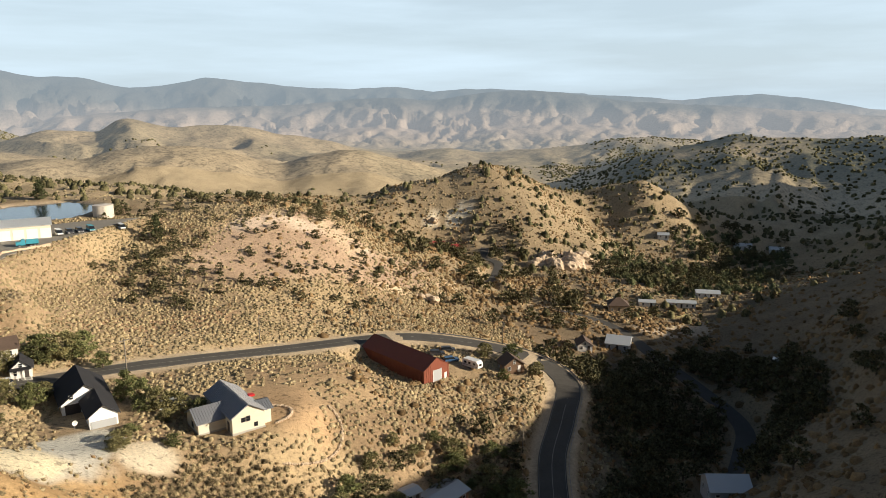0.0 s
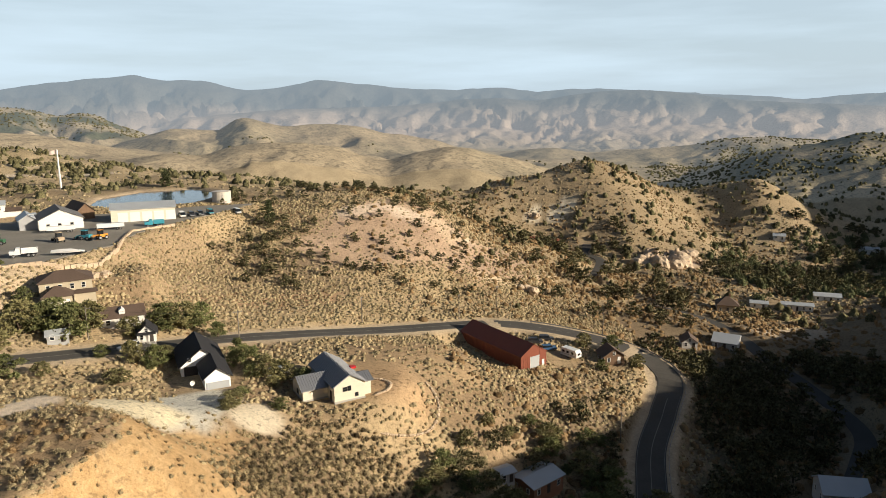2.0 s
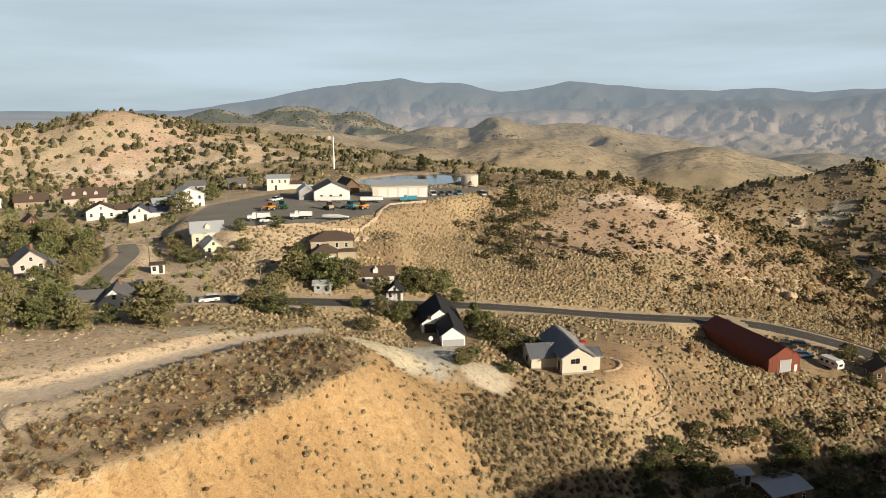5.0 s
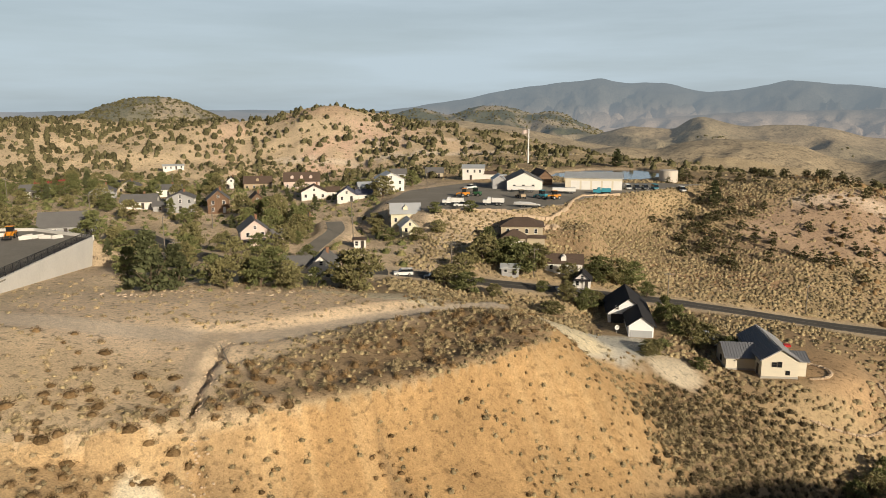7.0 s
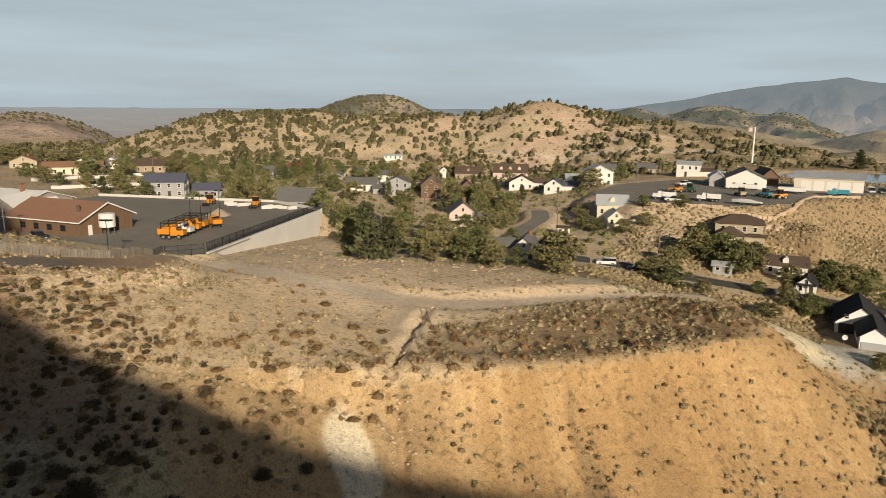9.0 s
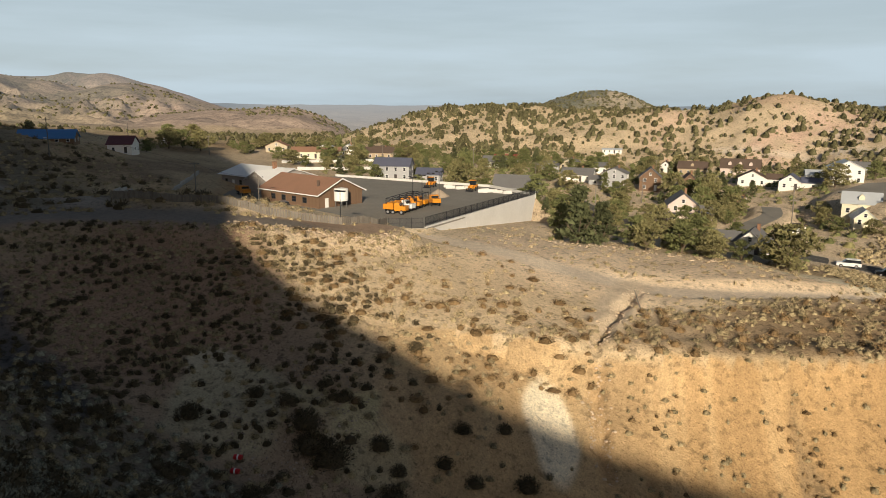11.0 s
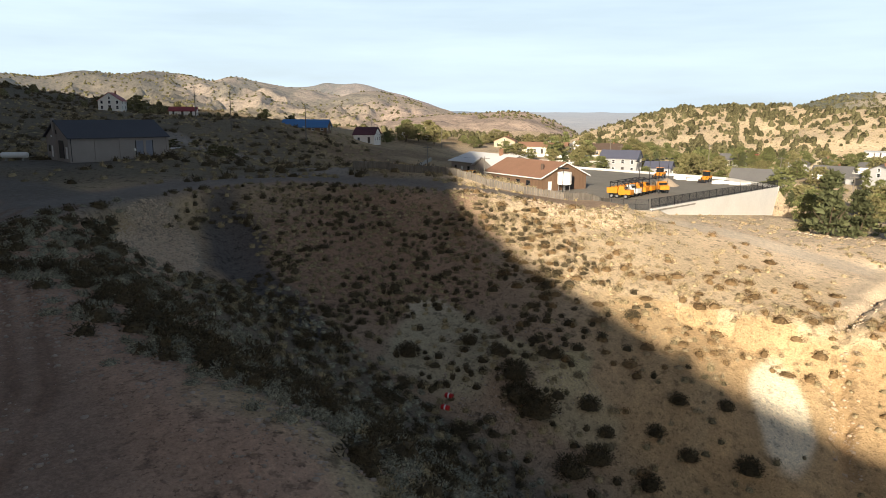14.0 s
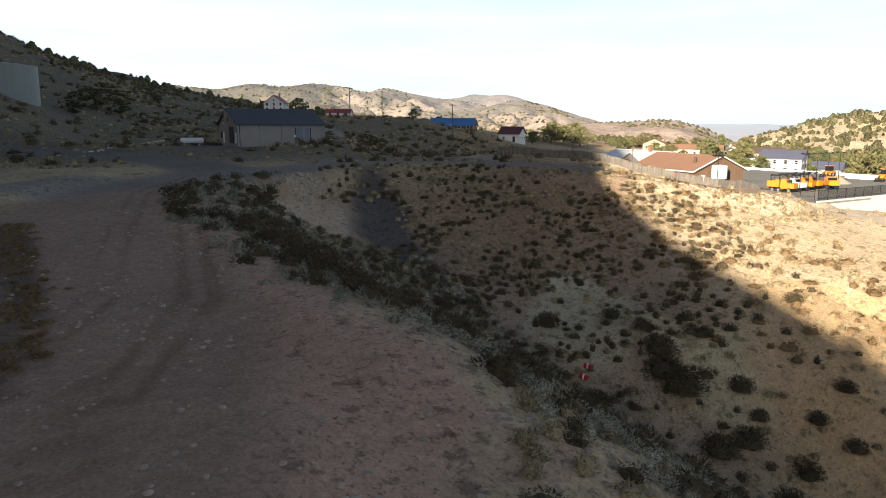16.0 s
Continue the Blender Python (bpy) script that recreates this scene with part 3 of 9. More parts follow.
def far_land(yaw, d):
    """Plains and ranges beyond the town."""
    cols = ((-100, (90, 70, 40, 0, 20, 95)), (-60, (16, 0, -10, -60, -60, 70)), (-30, (38, 12, 0, -55, -60, 70)), (0, (62, 36, 26, -10, -50, 90)), (30, (84, 52, 40, 10, 35, 106)), (48, (82, 58, 42, 10, 30, 104)), (60, (72, 60, 50, 15, 35, 104)), (75, (92, 84, 82, 80, 80, 105)), (90, (98, 98, 100, 110, 100, 105)), (130, (130, 135, 135, 130, 120, 110)))
    ds = (600, 950, 1500, 2600, 3600, 4950)
    vals = np.array([np.interp(d, ds, v) for _, v in cols])
    ys = [c[0] for c in cols]
    pos = np.interp(yaw, ys, range(len(ys)))
    i = np.minimum(pos.astype(int), len(ys) - 2)
    f = pos - i
    base = np.take_along_axis(vals, i[None], 0)[0] * (1 - f) + np.take_along_axis(vals, (i + 1)[None], 0)[0] * f
    x, y = -d * np.sin(np.radians(yaw)), d * np.cos(np.radians(yaw))
    out = base + (fbm(x / 260, y / 260, 4, 5) - 0.5) * 16 * np.clip(d / 2000, 0.4, 1.2)
    for k, (dist, depth, spur, crest) in enumerate(RIDGES):
        cy, cz = [c[0] for c in crest], [c[1] for c in crest]
        near = (yaw > cy[0] - 3) & (yaw < cy[-1] + 3) & (np.abs(np.log(d / dist)) < depth * 3)
        if not near.any():
            continue
        a, r = yaw[near], d[near]
        turn = a * dist * 0.01745
        line = dist * (1 + depth * 0.5 * (fbm(turn / (spur * 2.5), 0 * a, 2, 60 + k) - 0.5))
        u = np.log(r / line) / depth
        top = (np.interp(a - 0.45, cy, cz) + np.interp(a, cy, cz) * 2 + np.interp(a + 0.45, cy, cz)) / 4
        top = top + (fbm(turn / (spur * 0.45), 0 * a + k, 3, 70 + k) - 0.5) * spur * 0.05
        # spurs and washes run down from the crest
        bent = turn + spur * 2.2 * (fbm(x[near] / (spur * 1.6), y[near] / (spur * 1.6), 3, 80 + k) - 0.5)
        wash = np.abs(2 * fbm(bent / (spur * 0.8), u * 1.1, 4, 90 + k) - 1) * (1.0 if dist > 1200 else 0.7)
        p = np.exp(-(np.abs(u) * (0.6 + 1.7 * wash)) ** 1.35)
        fade = smooth(cy[0] - 3, cy[0], a) * (1 - smooth(cy[-1], cy[-1] + 3, a))
        b = base[near]
        out[near] = np.maximum(out[near], b + (top - b) * p * fade + (out[near] - b) * (1 - p) * 0.8)
    return out


def land(x, y):
    x, y = np.asarray(x, float), np.asarray(y, float)
    d = np.hypot(x, y)
    yaw = np.degrees(np.arctan2(-x, y))
    h = thin_plate(np.clip(x, -900, 900), np.clip(y, -900, 900))
    # crisp lip of the cut: the bench runs level up to it
    e, share = path_distance(x, y, EDGE)
    lens = np.linspace(0, 1, len(EDGE))
    under = (x - np.interp(share, lens, [p[0] for p in EDGE])) * 0.66 - (y - np.interp(share, lens, [p[1] for p in EDGE])) * 0.75
    run_out = 1 - smooth(0.70, 0.82, share)
    under = np.where(run_out > 0, under, -1.0)
    h = h + run_out * 1.1 * np.exp(-((e - 2.0) / 3.0) ** 2) * (under < 0) - run_out * (1.0 * smooth(0, 1.0, e) + 1.0 * smooth(0.5, 3.5, e)) * (1 - smooth(6, 16, e)) * (under > 0)
    g, _ = path_distance(x, y, GULLY)
    h = h - 1.0 * np.exp(-(g / (0.40 + 0.5 * noise2(x / 2.2, y / 2.2, 33))) ** 2) + 0.35 * np.exp(-((g - 1.7) / 0.7) ** 2) * noise2(x / 1.7, y / 1.7, 34)
    g, _ = path_distance(x, y, [(-30, 72.5), (-27, 69.5), (-22, 64), (-17, 58)])
    h = h - 1.3 * np.exp(-(g / 1.8) ** 2) * smooth(0.5, 3, e) * (under > 0)
    g, _ = path_distance(x, y, [(-104, -1), (-95, 0.5), (-84, 0)])
    h = h - 0.9 * np.exp(-(g / 2.6) ** 2)
    # worn gullies and hummocks
    rough = smooth(4, 10, np.abs(inside(x, y, YARD))) * 1.0
    hum = (fbm(x / 26, y / 26, 3, 1) - 0.5) * 2.6 + (fbm(x / 8, y / 8, 2, 2) - 0.5) * 0.8
    hill = smooth(330, 420, np.hypot(x + 60, y - 0))
    h = h + hum * rough * (0.55 + 1.6 * hill)
    cut = np.abs(2 * fbm(x / 75, y / 75, 4, 6) - 1)
    h = h + (np.minimum(cut, 0.6) - 0.28) * (6 + 4 * smooth(60, -60, x)) * np.maximum(hill, smooth(120, 170, x) * smooth(240, 290, y)) * smooth(330, 400, d)
    rill = (1 - np.abs(2 * noise2((x * 0.64 - y * 0.77) / 60, (x * 0.77 + y * 0.64) / 4.2, 9) - 1)) * smooth(0, 3, e) * (1 - smooth(16, 30, e)) * (x * 0.77 - y * 0.64 > -90)
    fine_rill = (1 - np.abs(2 * noise2((x * 0.64 - y * 0.77) / 30, (x * 0.77 + y * 0.64) / 1.5, 19) - 1)) * smooth(0.5, 2, e) * (1 - smooth(12, 24, e)) * (under > 0)
    h = h - 0.35 * fine_rill
    h = h - 0.4 * rill ** 1.5 * smooth(-75, -60, x * 0.72 - y * 0.69 + 10)
    for px, py, r, z in PADS:
        q = 1 - smooth(r * 0.75, r * 1.5, np.hypot(x - px, y - py))
        h = h * (1 - q) + z * q
    for poly, z, soft in ((YARD, 84.9, 2.0), (PLAZA, 84.6, 9.0), (POND, 85.3, 6.0)):
        q = smooth(-soft, 0.5, inside(x, y, poly))
        h = h * (1 - q) + z * q
    # foot of the yard's retaining wall falls away to the north
    e, share = path_distance(x, y, [(-106, 78.6), (-127.2, 133.0)])
    outer = (x + 106) * 0.932 + (y - 78.6) * 0.363
    q = (1 - smooth(4.5, 17, e)) * (share > 0.06) * (share < 0.999) * smooth(-4.5, -3.0, outer)
    h = h * (1 - q) + (84.2 - 5.8 * share - 0.02 * e) * q
    q = smooth(0.0, 3.0, inside(x, y, POND))
    h = h - 3.4 * q
    for pts, half, soft in ROADS:
        e, share = path_distance(x, y, [tuple(p) for p in pts[::2]] + [tuple(pts[-1])])
        lens = np.linspace(0, 1, len(pts))
        rz = np.interp(share, lens, pts[:, 2])
        q = 1 - smooth(half, half + soft, e)
        h = h * (1 - q) + rz * q
    q = smooth(560, 820, d)
    if np.any(q > 0):
        h = h * (1 - q) + far_land(yaw, np.maximum(d, 200.0)) * q
    return h


# one sheet: rings round the flight, fine in the way it looks
yaws = np.concatenate([np.arange(-78, 122, 0.28), np.arange(122, 282, 4.0)])
rings = np.concatenate([[0.6, 3, 6], np.geomspace(8, 620, 370), np.geomspace(627, 4950, 180)])
YY, DD = np.meshgrid(np.radians(yaws), rings, indexing="ij")
GX, GY = -DD * np.sin(YY), DD * np.cos(YY)
GZ = land(GX.ravel(), GY.ravel()).reshape(GX.shape)
NA, NR = GX.shape


def ground_z(x, y):
    """The sheet's height at given places."""
    x, y = np.atleast_1d(np.asarray(x, float)), np.atleast_1d(np.asarray(y, float))
    d = np.hypot(x, y)
    yaw = (np.degrees(np.arctan2(-x, y)) + 78) % 360 - 78
    a = np.clip(np.interp(yaw, yaws, np.arange(NA)), 0, NA - 1.001)
    r = np.clip(np.interp(d, rings, np.arange(NR)), 0, NR - 1.001)
    ai, ri = a.astype(int), r.astype(int)
    fa, fr = a - ai, r - ri
    return (GZ[ai, ri] * (1 - fr) + GZ[ai, ri + 1] * fr) * (1 - fa) + (GZ[ai + 1, ri] * (1 - fr) + GZ[ai + 1, ri + 1] * fr) * fa


def gz(x, y):
    return float(ground_z(x, y)[0])


def mesh_from(name, verts, faces_flat, counts, material):
    """A mesh from arrays: places, corner indices, corners a face."""
    me = bpy.data.meshes.new(name)
    me.vertices.add(len(verts))
    me.vertices.foreach_set("co", np.asarray(verts, np.float32).ravel())
    me.loops.add(len(faces_flat))
    me.loops.foreach_set("vertex_index", np.asarray(faces_flat, np.int32))
    me.polygons.add(len(counts))
    starts = np.concatenate([[0], np.cumsum(counts)[:-1]])
    me.polygons.foreach_set("loop_start", starts.astype(np.int32))
    me.update(calc_edges=True)
    me.materials.append(material)
    return me


def soil_and_shade(x, y, z):
    """The ground's colour by zone: tan loam, ochre cut, pink and pale tailings, dust tracks. Light, shade and haze are
    painted in at places.
    """
    d = np.hypot(x, y)
    n1, n2 = fbm(x / 30, y / 30, 4, 11), fbm(x / 8, y / 8, 3, 12)
    c = np.empty((len(x), 3))
    c[:] = (0.385, 0.288, 0.168)

    def lay(colour, w):
        w = np.clip(w, 0, 1)[:, None]
        c[:] = c * (1 - w) + np.array(colour) * w

    lay((0.235, 0.165, 0.098), smooth(0.48, 0.7, n1))
    lay((0.38, 0.27, 0.16), smooth(0.55, 0.75, n2) * 0.6)
    lay((0.350, 0.275, 0.175), smooth(330, 480, d) * 0.9)
    lay((0.235, 0.190, 0.115), smooth(330, 480, d) * smooth(0.50, 0.62, n1) * 0.6)
    yaw = np.degrees(np.arctan2(-x, y))
    # farther west hill, coloured darker
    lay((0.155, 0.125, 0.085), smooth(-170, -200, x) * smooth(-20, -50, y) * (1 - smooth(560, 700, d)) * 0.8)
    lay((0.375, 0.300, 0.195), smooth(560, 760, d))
    lay((0.235, 0.215, 0.140), smooth(560, 760, d) * smooth(0.40, 0.6, fbm(x / 160, y / 160, 4, 21)) * 0.3)
    # dark east hill: its wood, with hill shade painted in
    lay((0.085, 0.085, 0.055), smooth(780, 900, d) * (1 - smooth(1500, 1700, d)) * (1 - smooth(-43, -40, yaw)) * smooth(0.3, 0.5, fbm(x / 110, y / 110, 3, 25)) * 0.9)
    lay((0.36, 0.255, 0.185), smooth(1100, 1500, d) * smooth(55, 62, yaw) * (1 - smooth(74, 84, yaw)))
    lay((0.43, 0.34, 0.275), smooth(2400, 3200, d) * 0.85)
    lay((0.115, 0.120, 0.105), smooth(2600, 3200, d) * smooth(20, 140, z + 90 * (fbm(x / 220, y / 220, 3, 27) - 0.5)) * 0.85)
    # plain in the gap: pale haze painted into its colour
    lay((0.52, 0.43, 0.35), smooth(1500, 2400, d) * smooth(44, 49, yaw) * (1 - smooth(62, 68, yaw)))
    lay((0.45, 0.335, 0.250), smooth(700, 800, d) * (1 - smooth(1150, 1300, d)) * smooth(55, 58, yaw) * (1 - smooth(72, 80, yaw)))
    lay((0.105, 0.105, 0.060), smooth(1550, 1650, d) * (1 - smooth(2100, 2300, d)) * smooth(3, 5, yaw) * (1 - smooth(19, 22, yaw)) * smooth(0.42, 0.56, fbm(x / 60, y / 60, 3, 22)))
    lay((0.105, 0.105, 0.060), smooth(1250, 1300, d) * (1 - smooth(1500, 1600, d)) * smooth(32, 34, yaw) * (1 - smooth(43, 45, yaw)) * smooth(0.40, 0.5, fbm(x / 50, y / 50, 3, 23)) * 0.8)
    lay((0.40, 0.315, 0.235), smooth(900, 1150, d) * smooth(70, 76, yaw) * 0.9)
    lay((0.18, 0.165, 0.115), smooth(900, 1150, d) * smooth(70, 76, yaw) * smooth(0.42, 0.58, fbm(x / 60, y / 60, 4, 24)) * 0.6)
    lay((0.60, 0.475, 0.315), (1 - smooth(0.75, 1.1, np.hypot((x + 90) / 50, (y - 82) / 56))) * (0.75 + 0.25 * smooth(0.4, 0.6, n2)))
    # canyon floor and its right slopes: shade deepened by darker ground colour
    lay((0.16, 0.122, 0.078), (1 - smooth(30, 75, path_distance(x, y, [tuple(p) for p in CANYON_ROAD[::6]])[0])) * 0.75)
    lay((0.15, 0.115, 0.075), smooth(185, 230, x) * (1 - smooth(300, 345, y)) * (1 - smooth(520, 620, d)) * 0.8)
    # bench top: brown soil, darkened for the shadows between its shrubs
    lay((0.265, 0.185, 0.108), smooth(-0.6, 0.8, inside(x, y, BENCH_PATCH)) * 0.85)
    # town shelf: tan dust, paled further to make up for weak grazing sun
    lay((0.53, 0.415, 0.285), (1 - smooth(0.8, 1.1, np.hypot((x + 145) / 115, (y - 205) / 110))) * (0.7 + 0.3 * smooth(0.4, 0.6, n2)))
    # west hillside: brown soil, its shade painted in darker
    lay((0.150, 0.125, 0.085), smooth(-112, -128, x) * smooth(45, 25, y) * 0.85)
    lay((0.53, 0.415, 0.275), smooth(350, 430, d) * (1 - smooth(640, 760, d)) * smooth(14, 20, yaw) * (1 - smooth(58, 64, yaw)) * 0.9)
    lay((0.52, 0.365, 0.27), smooth(420, 470, d) * (1 - smooth(560, 640, d)) * smooth(14, 20, yaw) * (1 - smooth(30, 36, yaw)) * smooth(0.40, 0.55, n1))
    lay((0.66, 0.505, 0.33), np.exp(-(np.hypot((x + 72) / 26, (y - 72) / 26)) ** 4) * (0.55 + 0.45 * smooth(0.4, 0.6, n2)))
    lay((0.285, 0.215, 0.130), smooth(115, 150, x) * smooth(225, 260, y) * (1 - smooth(560, 680, d)) * (0.55 + 0.45 * smooth(0.4, 0.6, n1)))
    # ravine: darker, redder soil with its shade painted in
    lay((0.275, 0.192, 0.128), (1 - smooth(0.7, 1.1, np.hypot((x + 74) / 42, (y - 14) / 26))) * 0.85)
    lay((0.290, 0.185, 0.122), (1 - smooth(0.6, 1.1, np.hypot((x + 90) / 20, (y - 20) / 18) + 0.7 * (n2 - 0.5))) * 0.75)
    # steep near side: ground painted dark to deepen its shade
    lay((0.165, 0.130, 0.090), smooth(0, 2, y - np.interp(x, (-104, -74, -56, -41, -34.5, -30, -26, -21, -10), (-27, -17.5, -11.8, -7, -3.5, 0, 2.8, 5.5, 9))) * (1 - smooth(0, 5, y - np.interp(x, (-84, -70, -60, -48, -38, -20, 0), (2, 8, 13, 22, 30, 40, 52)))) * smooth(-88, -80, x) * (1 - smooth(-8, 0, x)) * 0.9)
    e, _ = path_distance(x, y, [(-228, -5), (-200, 2), (-185, 7), (-172, 15), (-150, 22), (-124, 22)])
    lay((0.30, 0.255, 0.205), (1 - smooth(2.5, 5.0, e + 1.5 * (n2 - 0.5))) * 0.85)
    lay((0.46, 0.36, 0.245), (1 - smooth(0.8, 1.1, np.hypot((x + 262) / 62, (y - 172) / 70))) * 0.85)
    # ochre cut face
    e, s = path_distance(x, y, EDGE)
    e_lip = e
    ex = np.interp(np.clip(s, 0, 1), np.linspace(0, 1, len(EDGE)), [p[0] for p in EDGE])
    below = ((x - ex) * 0.64 - (y - np.interp(s, np.linspace(0, 1, len(EDGE)), [p[1] for p in EDGE])) * 0.77) > -0.5
    lay((0.425, 0.275, 0.132), (1 - smooth(14, 30, e + 10 * (n2 - 0.5))) * below)
    along = x * 0.77 + y * 0.64
    streak = noise2(along / 1.7, (x * 0.64 - y * 0.77) / 26, 13) * 0.6 + noise2(along / 0.6, (x * 0.64 - y * 0.77) / 9, 14) * 0.4
    onface = (1 - smooth(12, 26, e)) * below
    # streaks painted paler and darker to read as rill ridges and hollows
    lay((0.52, 0.370, 0.200), onface * smooth(0.50, 0.72, streak) * 0.4)
    lay((0.27, 0.168, 0.080), onface * smooth(0.46, 0.28, streak) * 0.3)
    lay((0.47, 0.355, 0.215), (1 - smooth(8, 26, np.hypot(x + 64, (y - 54) * 1.2) - 8)) * 0.4)

    def blob(px, py, rx, ry, colour, k=1.0, rot=0.0):
        cr, sr = math.cos(radians(rot)), math.sin(radians(rot))
        u, v = (x - px) * cr + (y - py) * sr, -(x - px) * sr + (y - py) * cr
        q = np.hypot(u / rx, v / ry) + 0.9 * (n2 - 0.5) + 0.5 * (n1 - 0.5)
        lay(colour, (1 - smooth(0.75, 1.1, q)) * k)

    lay((0.385, 0.270, 0.190), smooth(-7, 5, inside(x, y, PINK_SLOPE) + 10 * (n2 - 0.5)) * 0.75)
    for px, py, rx, ry, rot in ((84, 284, 17, 6, -12), (103, 280, 14, 6, -32), (62, 284, 12, 5, 10)):
        blob(px, py, rx, ry, (0.55, 0.43, 0.32), 1.0, rot)
    blob(40, 262, 9, 5, (0.50, 0.36, 0.25), 0.8)
    blob(112, 252, 9, 4, (0.55, 0.42, 0.28), 0.9)
    blob(140, 262, 12, 5, (0.52, 0.39, 0.26), 0.8, 40)
    blob(100, 282, 9, 18, (0.50, 0.37, 0.25), 0.9, 30)
    blob(125, 250, 7, 5, (0.50, 0.37, 0.24))
    # upper bench: sun brightness painted in as paler soil
    lay((0.68, 0.525, 0.36), (1 - smooth(0.75, 1.1, np.hypot((x + 76) / 28, (y - 92) / 22))) * 0.8)
    # grey tailings spilled beside the cut bank
    e, s = path_distance(x, y, TAILINGS)
    lay((0.46, 0.43, 0.36), (1 - smooth(4.0, 8.5, e + 8 * (n2 - 0.5))) * 0.95)
    lay((0.62, 0.475, 0.32), (1 - smooth(0.7, 1.1, np.hypot((x + 54) / 22, (y - 108) / 14) + 0.4 * (n2 - 0.5))) * 0.85)
    lay((0.255, 0.185, 0.112), (1 - smooth(0.7, 1.15, np.hypot((x - 17) / 15, (y - 108) / 17) + 0.6 * (n2 - 0.5))) * 0.8)
    blob(8, 132, 8, 7, (0.60, 0.51, 0.37))
    blob(-3, 137, 9, 9, (0.47, 0.445, 0.375))
    blob(-13, 122, 9, 7, (0.62, 0.53, 0.36))
    blob(-48.2, 49.8, 5.8, 2.5, (0.74, 0.64, 0.46), 1.0, -34)
    blob(-76, 22, 4.0, 2.6, (0.46, 0.40, 0.28), 0.9, 30)
    blob(-70, 23, 4.5, 2.5, (0.36, 0.32, 0.24), 0.9, 10)
    blob(-69.5, 18.5, 2.5, 2.0, (0.44, 0.36, 0.20), 0.9)
    blob(-60, 32, 2.2, 4.0, (0.42, 0.355, 0.20), 0.9, 30)
    blob(-64, 28, 3.0, 2.0, (0.40, 0.33, 0.19), 0.8, 30)
    blob(-25, 67, 9.0, 1.8, (0.20, 0.145, 0.085), 0.7, -46)
    blob(-70, 24, 4, 2.4, (0.38, 0.32, 0.22), 0.5)
    blob(-56, 30, 5, 4, (0.42, 0.34, 0.20), 0.7)
    blob(36, 148, 17, 14, (0.40, 0.268, 0.150), 0.85)
    blob(52, 166, 24, 20, (0.40, 0.275, 0.155), 0.7)
    lay((0.255, 0.185, 0.113), (1 - smooth(0.7, 1.1, np.hypot((x - 8) / 46, (y - 236) / 34))) * 0.8)
    blob(20, 218, 28, 7, (0.34, 0.215, 0.125), 0.7, 8)
    blob(-48, 116.5, 17, 1.6, (0.64, 0.56, 0.40), 1.0, -3)
    blob(-40, 121, 16, 3, (0.56, 0.47, 0.32), 0.8, 15)
    blob(-235, 490, 34, 16, (0.46, 0.33, 0.22), 0.9)
    e, _ = path_distance(x, y, [(-230, 418), (-165, 430), (-134, 437), (-104, 444), (-75, 449), (-40, 455)])
    lay((0.60, 0.50, 0.385), (1 - smooth(2.5, 5.0, e + 6 * (n2 - 0.5))) * 0.9)
    e, _ = path_distance(x, y, [(-180, 452), (-120, 462), (-80, 470)])
    lay((0.58, 0.47, 0.355), (1 - smooth(2.0, 5.0, e + 9 * (n2 - 0.5))) * 0.8)
    blob(255, 243, 17, 5, (0.50, 0.40, 0.17), 0.95, -40)
    blob(236, 220, 30, 9, (0.40, 0.32, 0.23), 0.9, 8)
    blob(240, 426, 12, 6, (0.62, 0.54, 0.41))
    blob(222, 431, 7, 5, (0.62, 0.54, 0.41))
    blob(278, 352, 24, 12, (0.55, 0.42, 0.32), 0.9)
    blob(-150, 462, 60, 7, (0.50, 0.38, 0.26), 0.8, -20)
    # pale gravel bank and dark chute at the head of the ravine
    blob(-91, -9, 13, 4.6, (0.31, 0.25, 0.18), 1.0, 0)
    e, s = path_distance(x, y, [(-110, 0.5), (-90, 1), (-81, 4.5), (-73, 6)])
    lay((0.070, 0.067, 0.064), (1 - smooth(1.6, 4.4, e + 5.0 * (n2 - 0.5))) * 0.85)
    blob(-69, 21, 7.5, 6.0, (0.36, 0.305, 0.195), 0.9, 30)
    blob(-12, 225, 16, 10, (0.36, 0.26, 0.16), 0.8)
    # cut face, pad and tracks: smoother, packed dirt
    bare = 1.0 - 0.35 * (1 - smooth(14, 28, e_lip)) * below
    stony = 1.0 - 0.15 * (1 - smooth(0.8, 1.1, np.hypot((x + 50) / 50, (y + 22) / 17)))
    stony = np.minimum(stony, bare)
    blob(-50, -20, 48, 16, (0.385, 0.242, 0.162), 0.95, 8)
    for pts, half, soft, colour, k in ((PAD_TRACK, 5.0, 4.0, (0.300, 0.200, 0.140), 0.8), (BENCH_TRACK, 2.4, 1.6, (0.68, 0.555, 0.410), 1.0), (SPUR_TRACK, 2.6, 1.2, (0.62, 0.49, 0.34), 0.95), (MAIN_ROAD, 5.6, 1.4, (0.50, 0.40, 0.28), 0.75), (CANYON_ROAD, 3.2, 2.0, (0.24, 0.19, 0.13), 0.6), (GARAGE_ROAD, 5.0, 4.0, (0.17, 0.145, 0.12), 0.9)):
        e, _ = path_distance(x, y, [tuple(p) for p in pts[::3]] + [tuple(pts[-1])])
        stony = np.minimum(stony, 0.2 + 0.8 * smooth(half - 0.5, half + soft, e))
        lay(colour, (1 - smooth(half - 0.5, half + soft, e + 1.5 * (n2 - 0.5))) * k)
    # packed grey road across the head of the ravine
    e, _ = path_distance(x, y, [(-86, -40), (-100, -20), (-118, -4), (-123, 14), (-112, 30), (-100, 44)])
